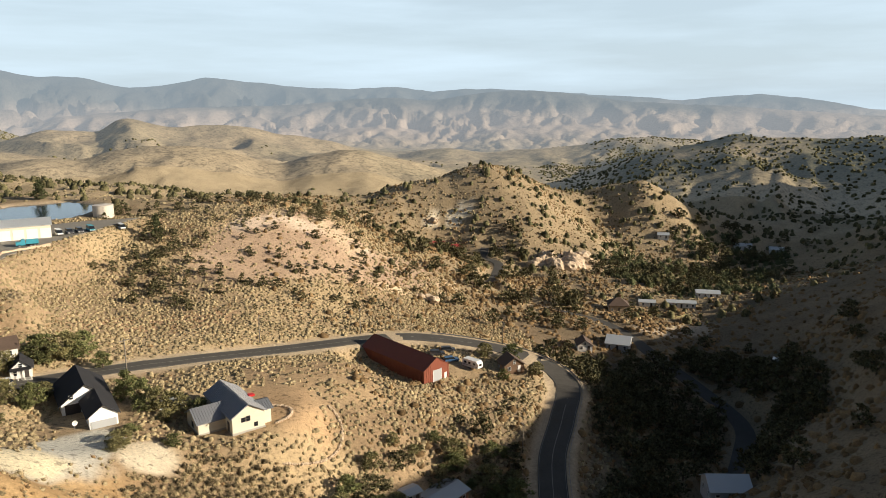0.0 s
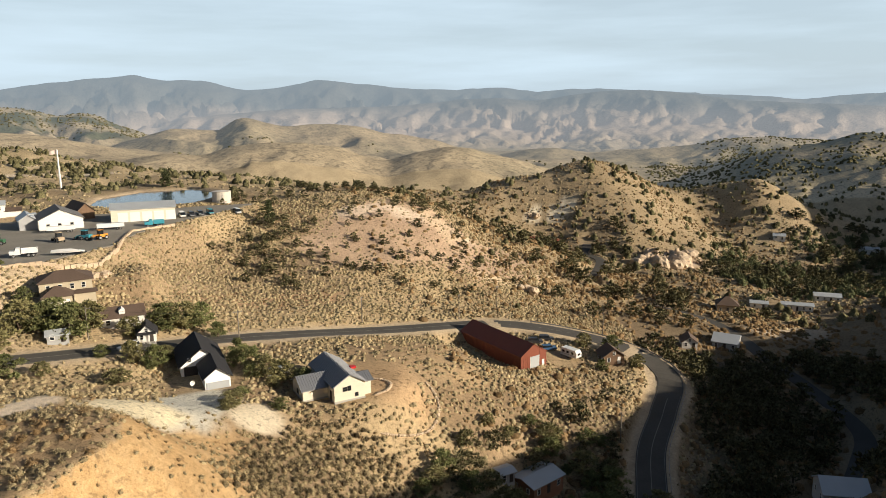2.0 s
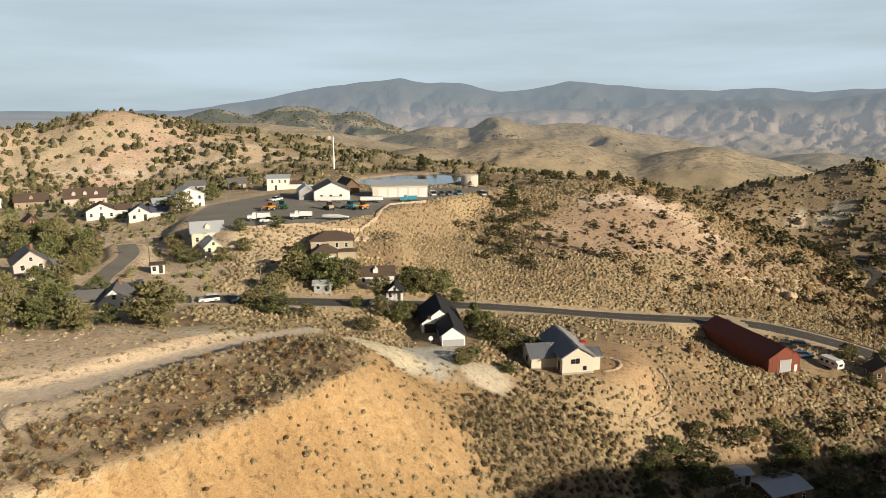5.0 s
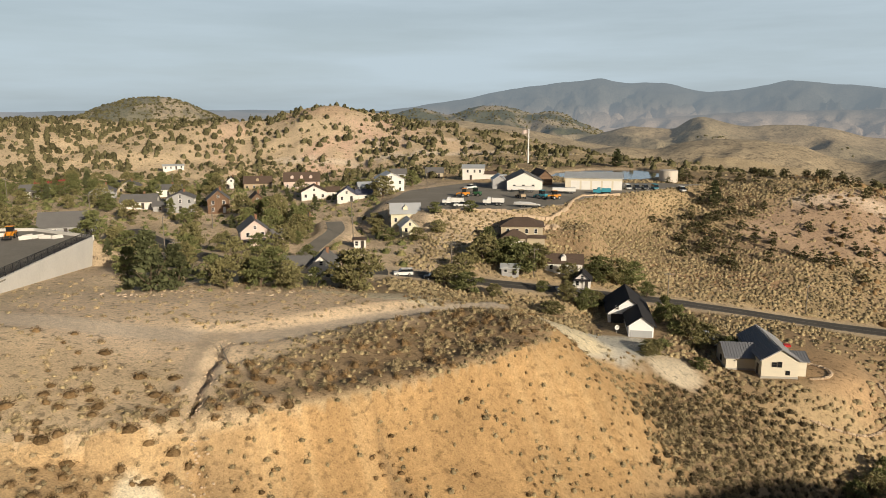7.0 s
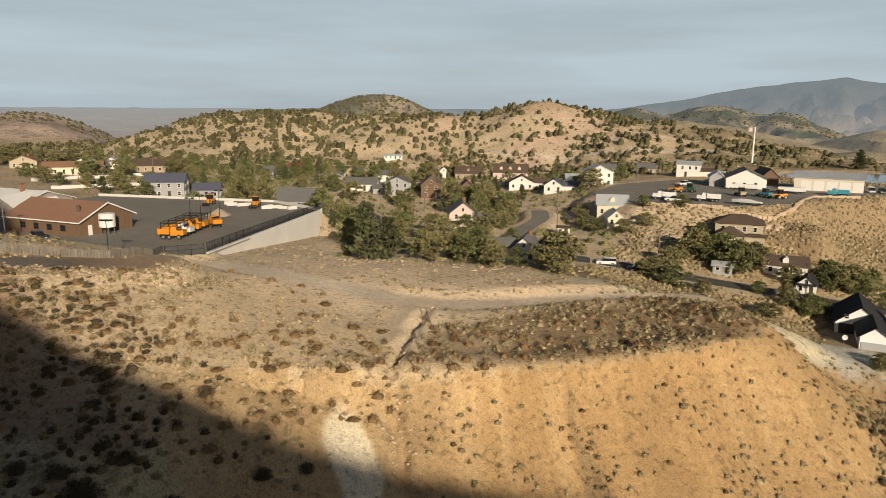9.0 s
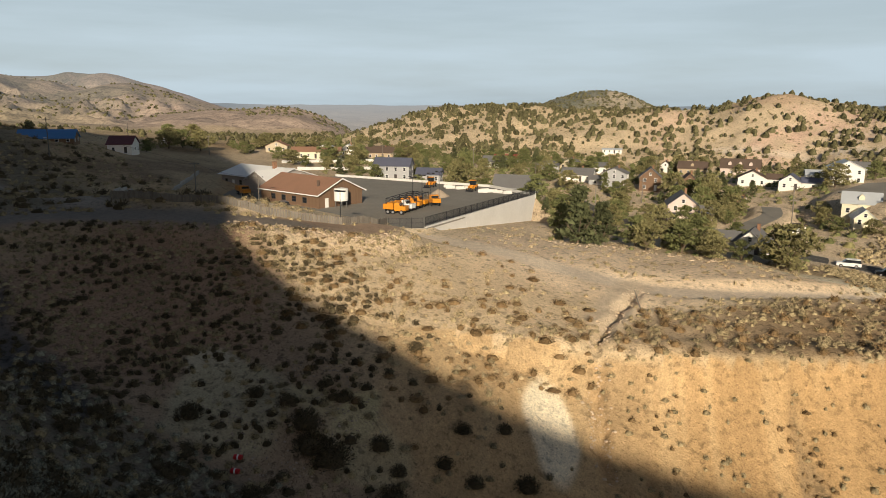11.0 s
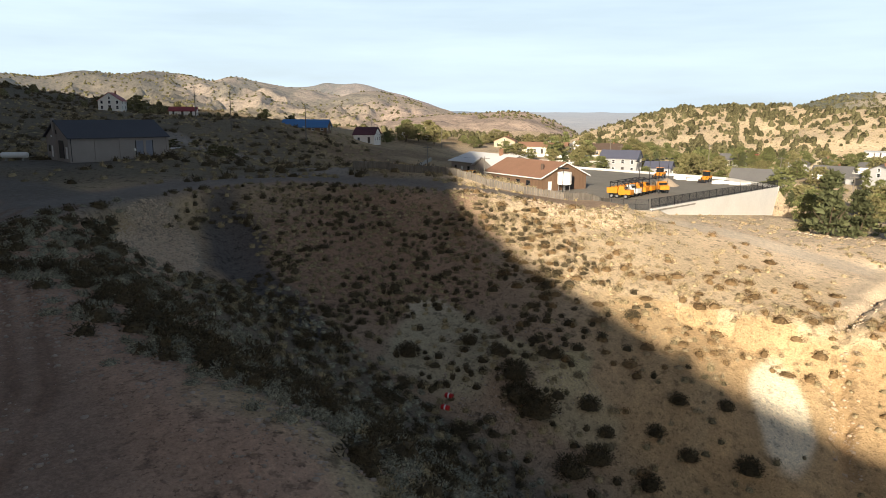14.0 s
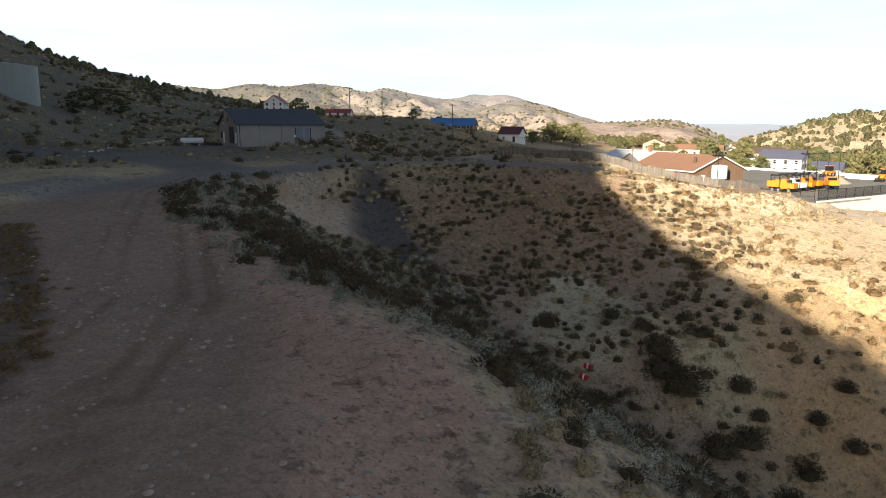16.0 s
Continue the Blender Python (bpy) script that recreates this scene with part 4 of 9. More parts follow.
    lay((0.215, 0.185, 0.152), (1 - smooth(4.0, 8.0, e + 2 * (n2 - 0.5))) * 0.85)
    e, _ = path_distance(x, y, [(-64, -34.5), (-46, -27.8), (-34, -23.6), (-26, -22.5)])
    lay((0.10, 0.072, 0.05), (1 - smooth(0.8, 2.2, e + 1.6 * (n2 - 0.5))) * 0.8)
    # wheel ruts across the dirt pad
    for off in (-5.2, -3.4, 0.6, 2.4):
        e, _ = path_distance(x, y, [(-16, -19 + off), (-40, -17 + off), (-62, -21 + off), (-84, -24 + off), (-100, -20 + off)])
        lay((0.215, 0.130, 0.085), np.exp(-((e + 1.2 * (n1 - 0.5)) / 0.32) ** 2) * 0.75 * smooth(0.35, 0.55, n2))
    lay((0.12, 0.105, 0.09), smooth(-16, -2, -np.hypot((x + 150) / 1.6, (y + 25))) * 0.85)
    lay((0.36, 0.28, 0.19), smooth(-5, -1, inside(x, y, POND)) )
    lay((0.13, 0.12, 0.105), smooth(-0.5, 0.5, inside(x, y, PLAZA)) * (1 - smooth(-3, 0, inside(x, y, POND))))
    return np.hstack([c, stony[:, None]])


verts = np.stack([GX, GY, GZ], -1).reshape(-1, 3)
ia, ir = np.meshgrid(np.arange(NA), np.arange(NR - 1), indexing="ij")
nx = (ia + 1) % NA
quads = np.stack([ia * NR + ir, ia * NR + ir + 1, nx * NR + ir + 1, nx * NR + ir], -1)[:, :, ::-1]
colours = soil_and_shade(verts[:, 0], verts[:, 1], verts[:, 2]).astype(np.float32)
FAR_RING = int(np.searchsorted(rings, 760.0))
for sheet_name, r0, r1, surface, words in (("ground", 0, FAR_RING, M_GROUND, "dry tan desert hillsides with dirt tracks and ochre cut banks"), ("backdrop", FAR_RING, NR - 1, M_DISTANCE, "far desert ranges and plains, their blue-grey haze painted on")):
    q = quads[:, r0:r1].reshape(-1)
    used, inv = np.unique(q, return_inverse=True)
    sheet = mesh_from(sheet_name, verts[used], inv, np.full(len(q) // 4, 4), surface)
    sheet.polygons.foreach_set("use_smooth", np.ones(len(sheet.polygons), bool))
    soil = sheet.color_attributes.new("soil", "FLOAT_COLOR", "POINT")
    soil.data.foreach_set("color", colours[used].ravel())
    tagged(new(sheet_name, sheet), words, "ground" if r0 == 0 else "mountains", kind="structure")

# ---- building kit ----
def part(name, bm, material, parent, label=""):
    """One mesh under a thing or a part."""
    me = bpy.data.meshes.new(name)
    bm.to_mesh(me)
    bm.free()
    me.materials.append(material)
    ob = new(name, me)
    ob.parent = parent
    return tagged(ob, label)


def share(name, me, parent, m=None, label=""):
    """Another part on a mesh that is already built."""
    ob = new(name, me)
    ob.parent = parent
    if m is not None:
        ob.matrix_basis = m
    return tagged(ob, label)


def thing(name, x, y, z, rot, label, category, group="", kind=""):
    ob = new(name)
    ob.empty_display_size = 0.5
    ob.matrix_basis = pose(x, y, z, 0, 0, rot)
    return tagged(ob, label, category, group, kind)


def box(bm, x0, y0, z0, x1, y1, z1, m=None):
    vs = [bm.verts.new((m @ Vector(c)) if m is not None else c) for c in ((x0, y0, z0), (x1, y0, z0), (x1, y1, z0), (x0, y1, z0), (x0, y0, z1), (x1, y0, z1), (x1, y1, z1), (x0, y1, z1))]
    for f in ((3, 2, 1, 0), (4, 5, 6, 7), (0, 1, 5, 4), (1, 2, 6, 5), (2, 3, 7, 6), (3, 0, 4, 7)):
        bm.faces.new([vs[i] for i in f])
    return bm


def boxed(x0, y0, z0, x1, y1, z1, m=None):
    return box(bmesh.new(), x0, y0, z0, x1, y1, z1, m)


def solid(bm, rings_):
    """A solid from rings of equal length, capped at both ends."""
    rows = [[bm.verts.new(p) for p in r] for r in rings_]
    n = len(rows[0])
    for a, b in zip(rows, rows[1:]):
        for i in range(n):
            bm.faces.new((a[i], a[(i + 1) % n], b[(i + 1) % n], b[i]))
    bm.faces.new(rows[0][::-1])
    bm.faces.new(rows[-1])
    return bm


def tube(bm, p0, p1, r0, r1=None, n=8):
    """A round bar between two places."""
    r1 = r0 if r1 is None else r1
    p0, p1 = Vector(p0), Vector(p1)
    q = (p1 - p0).to_track_quat("Z", "Y")
    ring = lambda c, r: [c + q @ Vector((r * math.cos(2 * math.pi * i / n), r * math.sin(2 * math.pi * i / n), 0)) for i in range(n)]
    return solid(bm, [ring(p0, r0), ring(p1, r1)])


MESHES = {}


def cached(key, make, material):
    """A mesh built once and shared."""
    if key not in MESHES:
        bm = make()
        me = bpy.data.meshes.new(key[0])
        bm.to_mesh(me)
        bm.free()
        me.materials.append(material)
        MESHES[key] = me
    return MESHES[key]


FACES = {"S": 0, "E": 90, "N": 180, "W": 270}


def on_face(face, u, z, w, d, cx=0.0, cy=0.0):
    """The pose of something set on a wall of a block that is w wide and d deep: u along the wall from its middle."""
    half = d / 2 if face in "SN" else w / 2
    return pose(cx, cy, 0, 0, 0, FACES[face]) @ pose(u, -half, z)


def window_on(parent, m, w, h, trim=None):
    trim = trim or M_TRIM

    def frame_bm():
        bm = bmesh.new()
        t = 0.09
        box(bm, -w / 2 - t, -0.06, -h / 2 - t, w / 2 + t, 0.02, -h / 2)
        box(bm, -w / 2 - t, -0.06, h / 2, w / 2 + t, 0.02, h / 2 + t)
        box(bm, -w / 2 - t, -0.06, -h / 2, -w / 2, 0.02, h / 2)
        box(bm, w / 2, -0.06, -h / 2, w / 2 + t, 0.02, h / 2)
        box(bm, -w / 2, -0.045, -0.03, w / 2, 0.02, 0.03)
        return bm

    win = share("window", cached(("window", round(w, 2), round(h, 2), trim.name), frame_bm, trim), parent, m)
    share("pane", cached(("pane", round(w, 2), round(h, 2)), lambda: boxed(-w / 2, -0.02, -h / 2, w / 2, 0.0, h / 2), M_GLASS), win)
    return win


def door_on(parent, m, w=0.95, h=2.1, material=None, label=""):
    material = material or M_TRIM

    def door_bm():
        bm = bmesh.new()
        # one solid leaf: sections stepped along its height, framed at the top
        rows = []
        n = max(1, int(h / 0.6))
        for k in range(n):
            a, b = k * h / n, (k + 1) * h / n
            rows += [(a, 0.045), (a + 0.05, 0.045), (a + 0.06, 0.07), (b - 0.06, 0.07), (b - 0.05, 0.045)]
        rows += [(h, 0.045), (h + 0.005, 0.09), (h + 0.1, 0.09)]
        solid(bm, [[(-w / 2, -q, z), (w / 2, -q, z), (w / 2, 0, z), (-w / 2, 0, z)] for z, q in rows])
        bmesh.ops.recalc_face_normals(bm, faces=bm.faces)
        return bm

    return share("door", cached(("door", round(w, 2), round(h, 2), material.name), door_bm, material), parent, m, label)


def gable_block(parent, cx, cy, w, d, h, rise, ridge, wall, roof, base=0.0, over=0.45, seams=False, found=0.0, name="wall"):
    """Walls and a pitched roof. ridge: the way it runs, "x" or "y"."""
    m = pose(cx, cy, 0) if ridge == "y" else pose(cx, cy, 0, 0, 0, 90)
    a, b = (w, d) if ridge == "y" else (d, w)
    bm = bmesh.new()
    prof = [(-a / 2, base - 1.5), (a / 2, base - 1.5), (a / 2, base + h), (0, base + h + rise), (-a / 2, base + h)]
    solid(bm, [[m @ Vector((x, y, z)) for x, z in prof] for y in (b / 2, -b / 2)])
    part(name, bm, wall, parent)
    if found:
        part("foundation", boxed(-a / 2 - 0.04, -b / 2 - 0.04, base - 1.6, a / 2 + 0.04, b / 2 + 0.04, base + found, m), M_FOUND, parent)
    k = rise / (a / 2)
    bm = bmesh.new()
    t = 0.16
    ex = a / 2 + over
    for s in (-1, 1):
        prof = [(0, base + h + rise + 0.02), (s * ex, base + h - k * over + 0.02), (s * ex, base + h - k * over + t + 0.02), (0, base + h + rise + t + 0.02)]
        solid(bm, [[m @ Vector((x, y, z)) for x, z in prof] for y in ((b / 2 + over, -b / 2 - over) if s < 0 else (-b / 2 - over, b / 2 + over))])
        if seams:
            y = -b / 2 - over
            while y < b / 2 + over:
                prof = [(0, base + h + rise + t + 0.02), (s * ex, base + h - k * over + t + 0.02), (s * ex, base + h - k * over + t + 0.11), (0, base + h + rise + t + 0.11)]
                solid(bm, [[m @ Vector((x, yy, z)) for x, z in prof] for yy in ((y + 0.06, y) if s < 0 else (y, y + 0.06))])
                y += 0.55
    part("roof", bm, roof, parent)


def hip_block(parent, cx, cy, w, d, h, rise, wall, roof, base=0.0, over=0.5):
    part("wall", boxed(cx - w / 2, cy - d / 2, base - 1.5, cx + w / 2, cy + d / 2, base + h), wall, parent)
    bm = bmesh.new()
    W, D, z = w / 2 + over, d / 2 + over, base + h + 0.02
    r = min(W, D)
    q = [(cx - W, cy - D), (cx + W, cy - D), (cx + W, cy + D), (cx - W, cy + D)]
    top = [(cx - W + r, cy - D + r), (cx + W - r, cy - D + r), (cx + W - r, cy + D - r), (cx - W + r, cy + D - r)]
    lo = [bm.verts.new((x, y, z)) for x, y in q]
    up = [bm.verts.new((x, y, z + 0.16)) for x, y in q]
    if W > D:
        rid = [bm.verts.new((cx - W + r, cy, z + rise)), bm.verts.new((cx + W - r + 0.01, cy, z + rise))]
        tops = ((up[0], up[1], rid[1], rid[0]), (up[1], up[2], rid[1]), (up[2], up[3], rid[0], rid[1]), (up[3], up[0], rid[0]))
    else:
        rid = [bm.verts.new((cx, cy - D + r, z + rise)), bm.verts.new((cx, cy + D - r + 0.01, z + rise))]
        tops = ((up[0], up[1], rid[0]), (up[1], up[2], rid[1], rid[0]), (up[2], up[3], rid[1]), (up[3], up[0], rid[0], rid[1]))
    bm.faces.new(lo[::-1])
    for i in range(4):
        bm.faces.new((lo[i], lo[(i + 1) % 4], up[(i + 1) % 4], up[i]))
    for f in tops:
        bm.faces.new(f)
    part("roof", bm, roof, parent)


def chimney_on(parent, x, y, z0, z1, s=0.6):
    bm = boxed(x - s / 2, y - s / 2, z0, x + s / 2, y + s / 2, z1)
    box(bm, x - s / 2 - 0.08, y - s / 2 - 0.08, z1, x + s / 2 + 0.08, y + s / 2 + 0.08, z1 + 0.15)
    part("chimney", bm, M_BRICK, parent)


def plain_house(x, y, rot, w, d, h, rise, wall, roof, label, ridge="y", storeys=1, chimney=True, porch=False, wing=0, z=None, hip=False, dormers=0):
    """A town house: one pitched block, windows in rows, a door, perhaps a porch, a wing or dormers."""
    z = gz(x, y) if z is None else z
    t = thing("house", x, y, z, rot, label, "house", "houses of the town")
    if hip:
        hip_block(t, 0, 0, w, d, h, rise, wall, roof)
    else:
        gable_block(t, 0, 0, w, d, h, rise, ridge, wall, roof)
    per = h / storeys
    for k in range(storeys):
        zc = k * per + 1.45
        n = max(2, int(w / 2.8))
        for i in range(n):
            u = (i - (n - 1) / 2) * w / n
            if k == 0 and i == n // 2:
                door_on(t, on_face("S", u, 0.1, w, d), 0.95, 2.05, M_DARKTRIM if wall is not M_BROWNW else M_TRIM)
            else:
                window_on(t, on_face("S", u, zc, w, d), 0.85, 1.2)
        n = max(2, int(d / 3.2))
        for face in ("E", "W"):
            for i in range(n):
                window_on(t, on_face(face, (i - (n - 1) / 2) * d / n, zc, w, d), 0.8, 1.15)
    if ridge == "y" and not hip and rise > 1.8:
        window_on(t, on_face("S", 0, h + rise * 0.35, w, d), 0.7, 0.9)
    if chimney:
        chimney_on(t, w * 0.12, d * 0.18, h + rise * 0.3, h + rise + 0.7)
    if porch:
        bm = boxed(-w / 2, -d / 2 - 1.9, 2.45, w / 2, -d / 2, 2.6)
        part("porch_roof", bm, roof, t)
        for i in range(4):
            u = -w / 2 + 0.15 + i * (w - 0.3) / 3
            part("porch_post", boxed(u - 0.07, -d / 2 - 1.8, -0.3, u + 0.07, -d / 2 - 1.66, 2.45), M_TRIM, t)
        part("porch_floor", boxed(-w / 2, -d / 2 - 1.9, -0.6, w / 2, -d / 2, 0.15), M_FOUND, t)
    if wing:
        s = 1 if wing > 0 else -1
        gable_block(t, s * (w / 2 + abs(wing) / 2 - 0.02), d * 0.12, abs(wing), d * 0.62, h / storeys * 0.95, rise * 0.6, "x", wall, roof)
        window_on(t, on_face("S", 0, 1.4, abs(wing), d * 0.62, s * (w / 2 + abs(wing) / 2), d * 0.12), 0.8, 1.1)
    for i in range(dormers):
        u = (i - (dormers - 1) / 2) * w / max(dormers, 1) * 0.8
        bm = bmesh.new()
        zc = h + rise * 0.30
        prof = [(u - 0.7, zc), (u + 0.7, zc), (u + 0.7, zc + 0.9), (u, zc + 1.5), (u - 0.7, zc + 0.9)]
        y0 = -d / 2 + d * 0.10 if ridge == "x" else 0
        solid(bm, [[(px, yy, pz) for px, pz in prof] for yy in (y0 + 2.2, y0)])
        part("dormer", bm, wall, t)
    return t


def ribbon(name, pts, half, material, label, lift=0.07, off=0.0, thick=0.25, kind="structure", category="road"):
    """A road surface or line along a path, lying on the graded ground."""
    p = np.asarray(pts)
    d = np.gradient(p[:, :2], axis=0)
    d /= np.linalg.norm(d, axis=1)[:, None]
    nrm = np.stack([-d[:, 1], d[:, 0]], 1)
    bm = bmesh.new()
    rows = []
    spread = np.array([s * half + off for s in (-1, -0.5, 0, 0.5, 1)])
    lie = ground_z((p[:, 0:1] + nrm[:, 0:1] * spread).ravel(), (p[:, 1:2] + nrm[:, 1:2] * spread).ravel()).reshape(len(p), -1).max(1)
    lie = np.convolve(np.pad(lie, 2, mode="edge"), np.ones(5) / 5, "valid")
    for (x, y, _), z, (a, b) in zip(p, lie + 0.03, nrm):
        c = [(x + a * (off + s * half), y + b * (off + s * half)) for s in (-1, 1)]
        rows.append([(c[0][0], c[0][1], z + lift), (c[1][0], c[1][1], z + lift), (c[1][0], c[1][1], z + lift - thick), (c[0][0], c[0][1], z + lift - thick)])
    solid(bm, rows)
    bmesh.ops.recalc_face_normals(bm, faces=bm.faces)
    me = bpy.data.meshes.new(name)
    bm.to_mesh(me)
    bm.free()
    me.materials.append(material)
    return tagged(new(name, me), label, category, kind=kind)


def flat_poly(name, poly, z, material, label, category="pavement", thick=0.3):
    bm = bmesh.new()
    top = [bm.verts.new((x, y, z)) for x, y in poly]
    low = [bm.verts.new((x, y, z - thick)) for x, y in poly]
    bm.faces.new(top)
    bm.faces.new(low[::-1])
    n = len(poly)
    for i in range(n):
        bm.faces.new((low[i], low[(i + 1) % n], top[(i + 1) % n], top[i]))
    bmesh.ops.recalc_face_normals(bm, faces=bm.faces)
    me = bpy.data.meshes.new(name)
    bm.to_mesh(me)
    bm.free()
    me.materials.append(material)
    return tagged(new(name, me), label, category, kind="structure")

# ---- roads and paved yards ----
M_LINE = mat("worn_road_paint", (0.22, 0.205, 0.175), 0.8, vary=0.3, scale=3, fine=0.3)
ribbon("road", MAIN_ROAD, 3.6, M_ASPHALT, "worn two-lane asphalt road curving down the hillside", 0.06)
ribbon("road", CANYON_ROAD, 2.9, M_ASPHALT, "narrow asphalt road winding along the canyon floor", 0.06)
ribbon("road", TOWN_STREET, 2.7, M_YARD, "faded asphalt side street between the houses", 0.06)
for side in (-3.3, 3.3):
    ribbon("road_line", MAIN_ROAD, 0.07, M_LINE, "worn white edge line on the asphalt", 0.067, side, 0.01, category="road marking")
ribbon("road_line", MAIN_ROAD, 0.09, M_LINE, "worn centre line on the asphalt", 0.067, 0.0, 0.01, category="road marking")
flat_poly("pavement", YARD, 84.96, M_YARD, "dusty grey asphalt of the walled works yard")
flat_poly("pavement", PLAZA, 84.68, M_YARD, "dusty grey asphalt of the upper equipment yard")
flat_poly("water", POND, 84.75, M_WATER, "blue reservoir water behind a low earth bank", "water", 0.2)

# steel guard rail along the outside of the bend
rail = thing("guard_rail", *MAIN_ROAD[-28][:2], MAIN_ROAD[-28][2], 0, "weathered steel guard rail round the outside of the bend", "guard rail")
bend = MAIN_ROAD[-34:]
dirs = np.gradient(bend[:, :2], axis=0)
dirs /= np.linalg.norm(dirs, axis=1)[:, None]
inv = rail.matrix_basis.inverted()
line = [inv @ Vector((x + b * 4.3, y - a * 4.3, z)) for (x, y, z), (a, b) in zip(bend, dirs)]
line = [inv @ Vector((x - b * 4.3, y + a * 4.3, z)) for (x, y, z), (a, b) in zip(bend, dirs)]
bm = bmesh.new()
solid(bm, [[(p.x, p.y, p.z + 0.5), (p.x + 0.08, p.y, p.z + 0.5), (p.x + 0.08, p.y, p.z + 0.82), (p.x, p.y, p.z + 0.82)] for p in line])
part("beam", bm, M_GALV, rail)
for p in line[::2]:
    part("post", boxed(p.x - 0.06, p.y - 0.06, p.z - 0.6, p.x + 0.06, p.y + 0.06, p.z + 0.8), M_WOOD, rail)

# ---- the near houses and the barn ----
def cream_house():
    t = thing("house", 26.45, 143.8, 63.9, 9, "cream two-level house with a grey standing-seam metal roof", "house")
    w, d = 6.9, 15.4
    gable_block(t, 0, 0, w, d, 3.9, 2.1, "y", M_CREAM, M_METALROOF, seams=True, found=0.5)
    gable_block(t, -6.2, -0.3, 5.6, 7.0, 2.8, 1.9, "x", M_CREAM, M_METALROOF, seams=True, found=0.5, name="wing_wall")
    gable_block(t, 4.4, -3.6, 2.2, 5.0, 3.3, 1.0, "x", M_CREAM, M_METALROOF, seams=True, name="bay_wall")
    for u, z, ww, h in ((-1.1, 2.9, 0.8, 0.8), (-0.1, 2.95, 0.7, 0.95), (1.5, 1.3, 0.65, 0.75)):
        window_on(t, on_face("S", u, z, w, d), ww, h, M_DARKTRIM)
    door_on(t, on_face("W", 5.6, 0.2, w, d), 1.0, 2.1, M_DARKTRIM)
    window_on(t, on_face("W", 0, 1.5, 5.6, 7.0, -6.2, -0.3), 0.9, 1.1, M_DARKTRIM)
    for u in (2.0, 5.0):
        window_on(t, on_face("E", u, 2.3, w, d), 0.9, 1.2, M_DARKTRIM)
    part("roof_tarp", boxed(3.2, -0.4, 4.1, 4.4, 0.8, 4.5), M_RED, t, "red tarp lying on the metal roof")
    # stone edging of the garden terrace
    wall = thing("garden_wall", 38, 141, gz(38, 141), 0, "low curved wall of pale stones round the bare garden", "wall")
    k = 0
    for rad, a0, a1, n in ((7.0, -70, 60, 34), (18.0, -85, 20, 62)):
        for i in range(n):
            a = radians(a0 + (a1 - a0) * i / (n - 1))
            x, y = 31 + rad * math.cos(a), 142 + rad * 0.72 * math.sin(a)
            s = 0.28 + 0.16 * ((i * 7) % 5) / 5
            me = cached(("garden_stone", k % 6), lambda: stone_bm(k % 6), M_PALEROCK)
            share("stone", me, wall, pose(x - 38, y - 141, gz(x, y) - gz(38, 141) + s * 0.3, 0, 0, 40 * i) @ Matrix.Diagonal((s * 1.3, s, s * 0.9, 1)))
            k += 1


def stone_bm(seed):
    bm = bmesh.new()
    bmesh.ops.create_icosphere(bm, subdivisions=1, radius=1.0)
    r = random.Random(seed)
    for v in bm.verts:
        v.co *= 0.75 + 0.5 * r.random()
    return bm


def black_roof_house():
    t = thing("house", -1.9, 161.2, 67.2, 6, "white gabled house with black shingle roofs", "house")
    gable_block(t, 0, 0, 9.0, 12.5, 2.5, 3.4, "y", M_BRIGHT, M_BLACKROOF, over=0.6)
    gable_block(t, 1.8, -11.0, 5.2, 10.4, 2.7, 1.9, "y", M_BRIGHT, M_BLACKROOF, over=0.55, name="garage_wall")
    part("garage_door", boxed(-0.5, -16.33, -0.6, 4.1, -16.21, 1.5), M_DOORGREY, t, "grey garage door and skirting")
    # porch opening's shade painted as a flat dark panel on the wall
    part("porch_recess", boxed(-3.9, -6.35, 0, -1.0, -6.26, 2.1), M_DARKTRIM, t, "flat dark panel painted as a shaded porch opening")
    window_on(t, on_face("W", -2.0, 1.4, 9.0, 12.5), 1.0, 1.1)
    window_on(t, on_face("W", 2.5, 1.4, 9.0, 12.5), 1.0, 1.1)
    window_on(t, on_face("S", -2.6, 3.6, 9.0, 12.5), 0.7, 0.8)
    dish = thing("satellite_dish", -3.6, 146.5, gz(-3.6, 146.5), 20, "white satellite dish on a short post beside the house", "satellite dish")
    part("post", tube(bmesh.new(), (0, 0, -0.3), (0, 0, 1.3), 0.05), M_GALV, dish)
    bm = bmesh.new()
    rows = []
    for k in range(5):
        r = 0.13 * k + 0.02
        rows.append([(r * math.cos(a), -0.25 * (k / 4) ** 2 - 0.1, 1.5 + r * math.sin(a)) for a in [2 * math.pi * i / 14 for i in range(14)]])
    solid(bm, rows)
    part("bowl", bm, M_CARWHITE, dish)


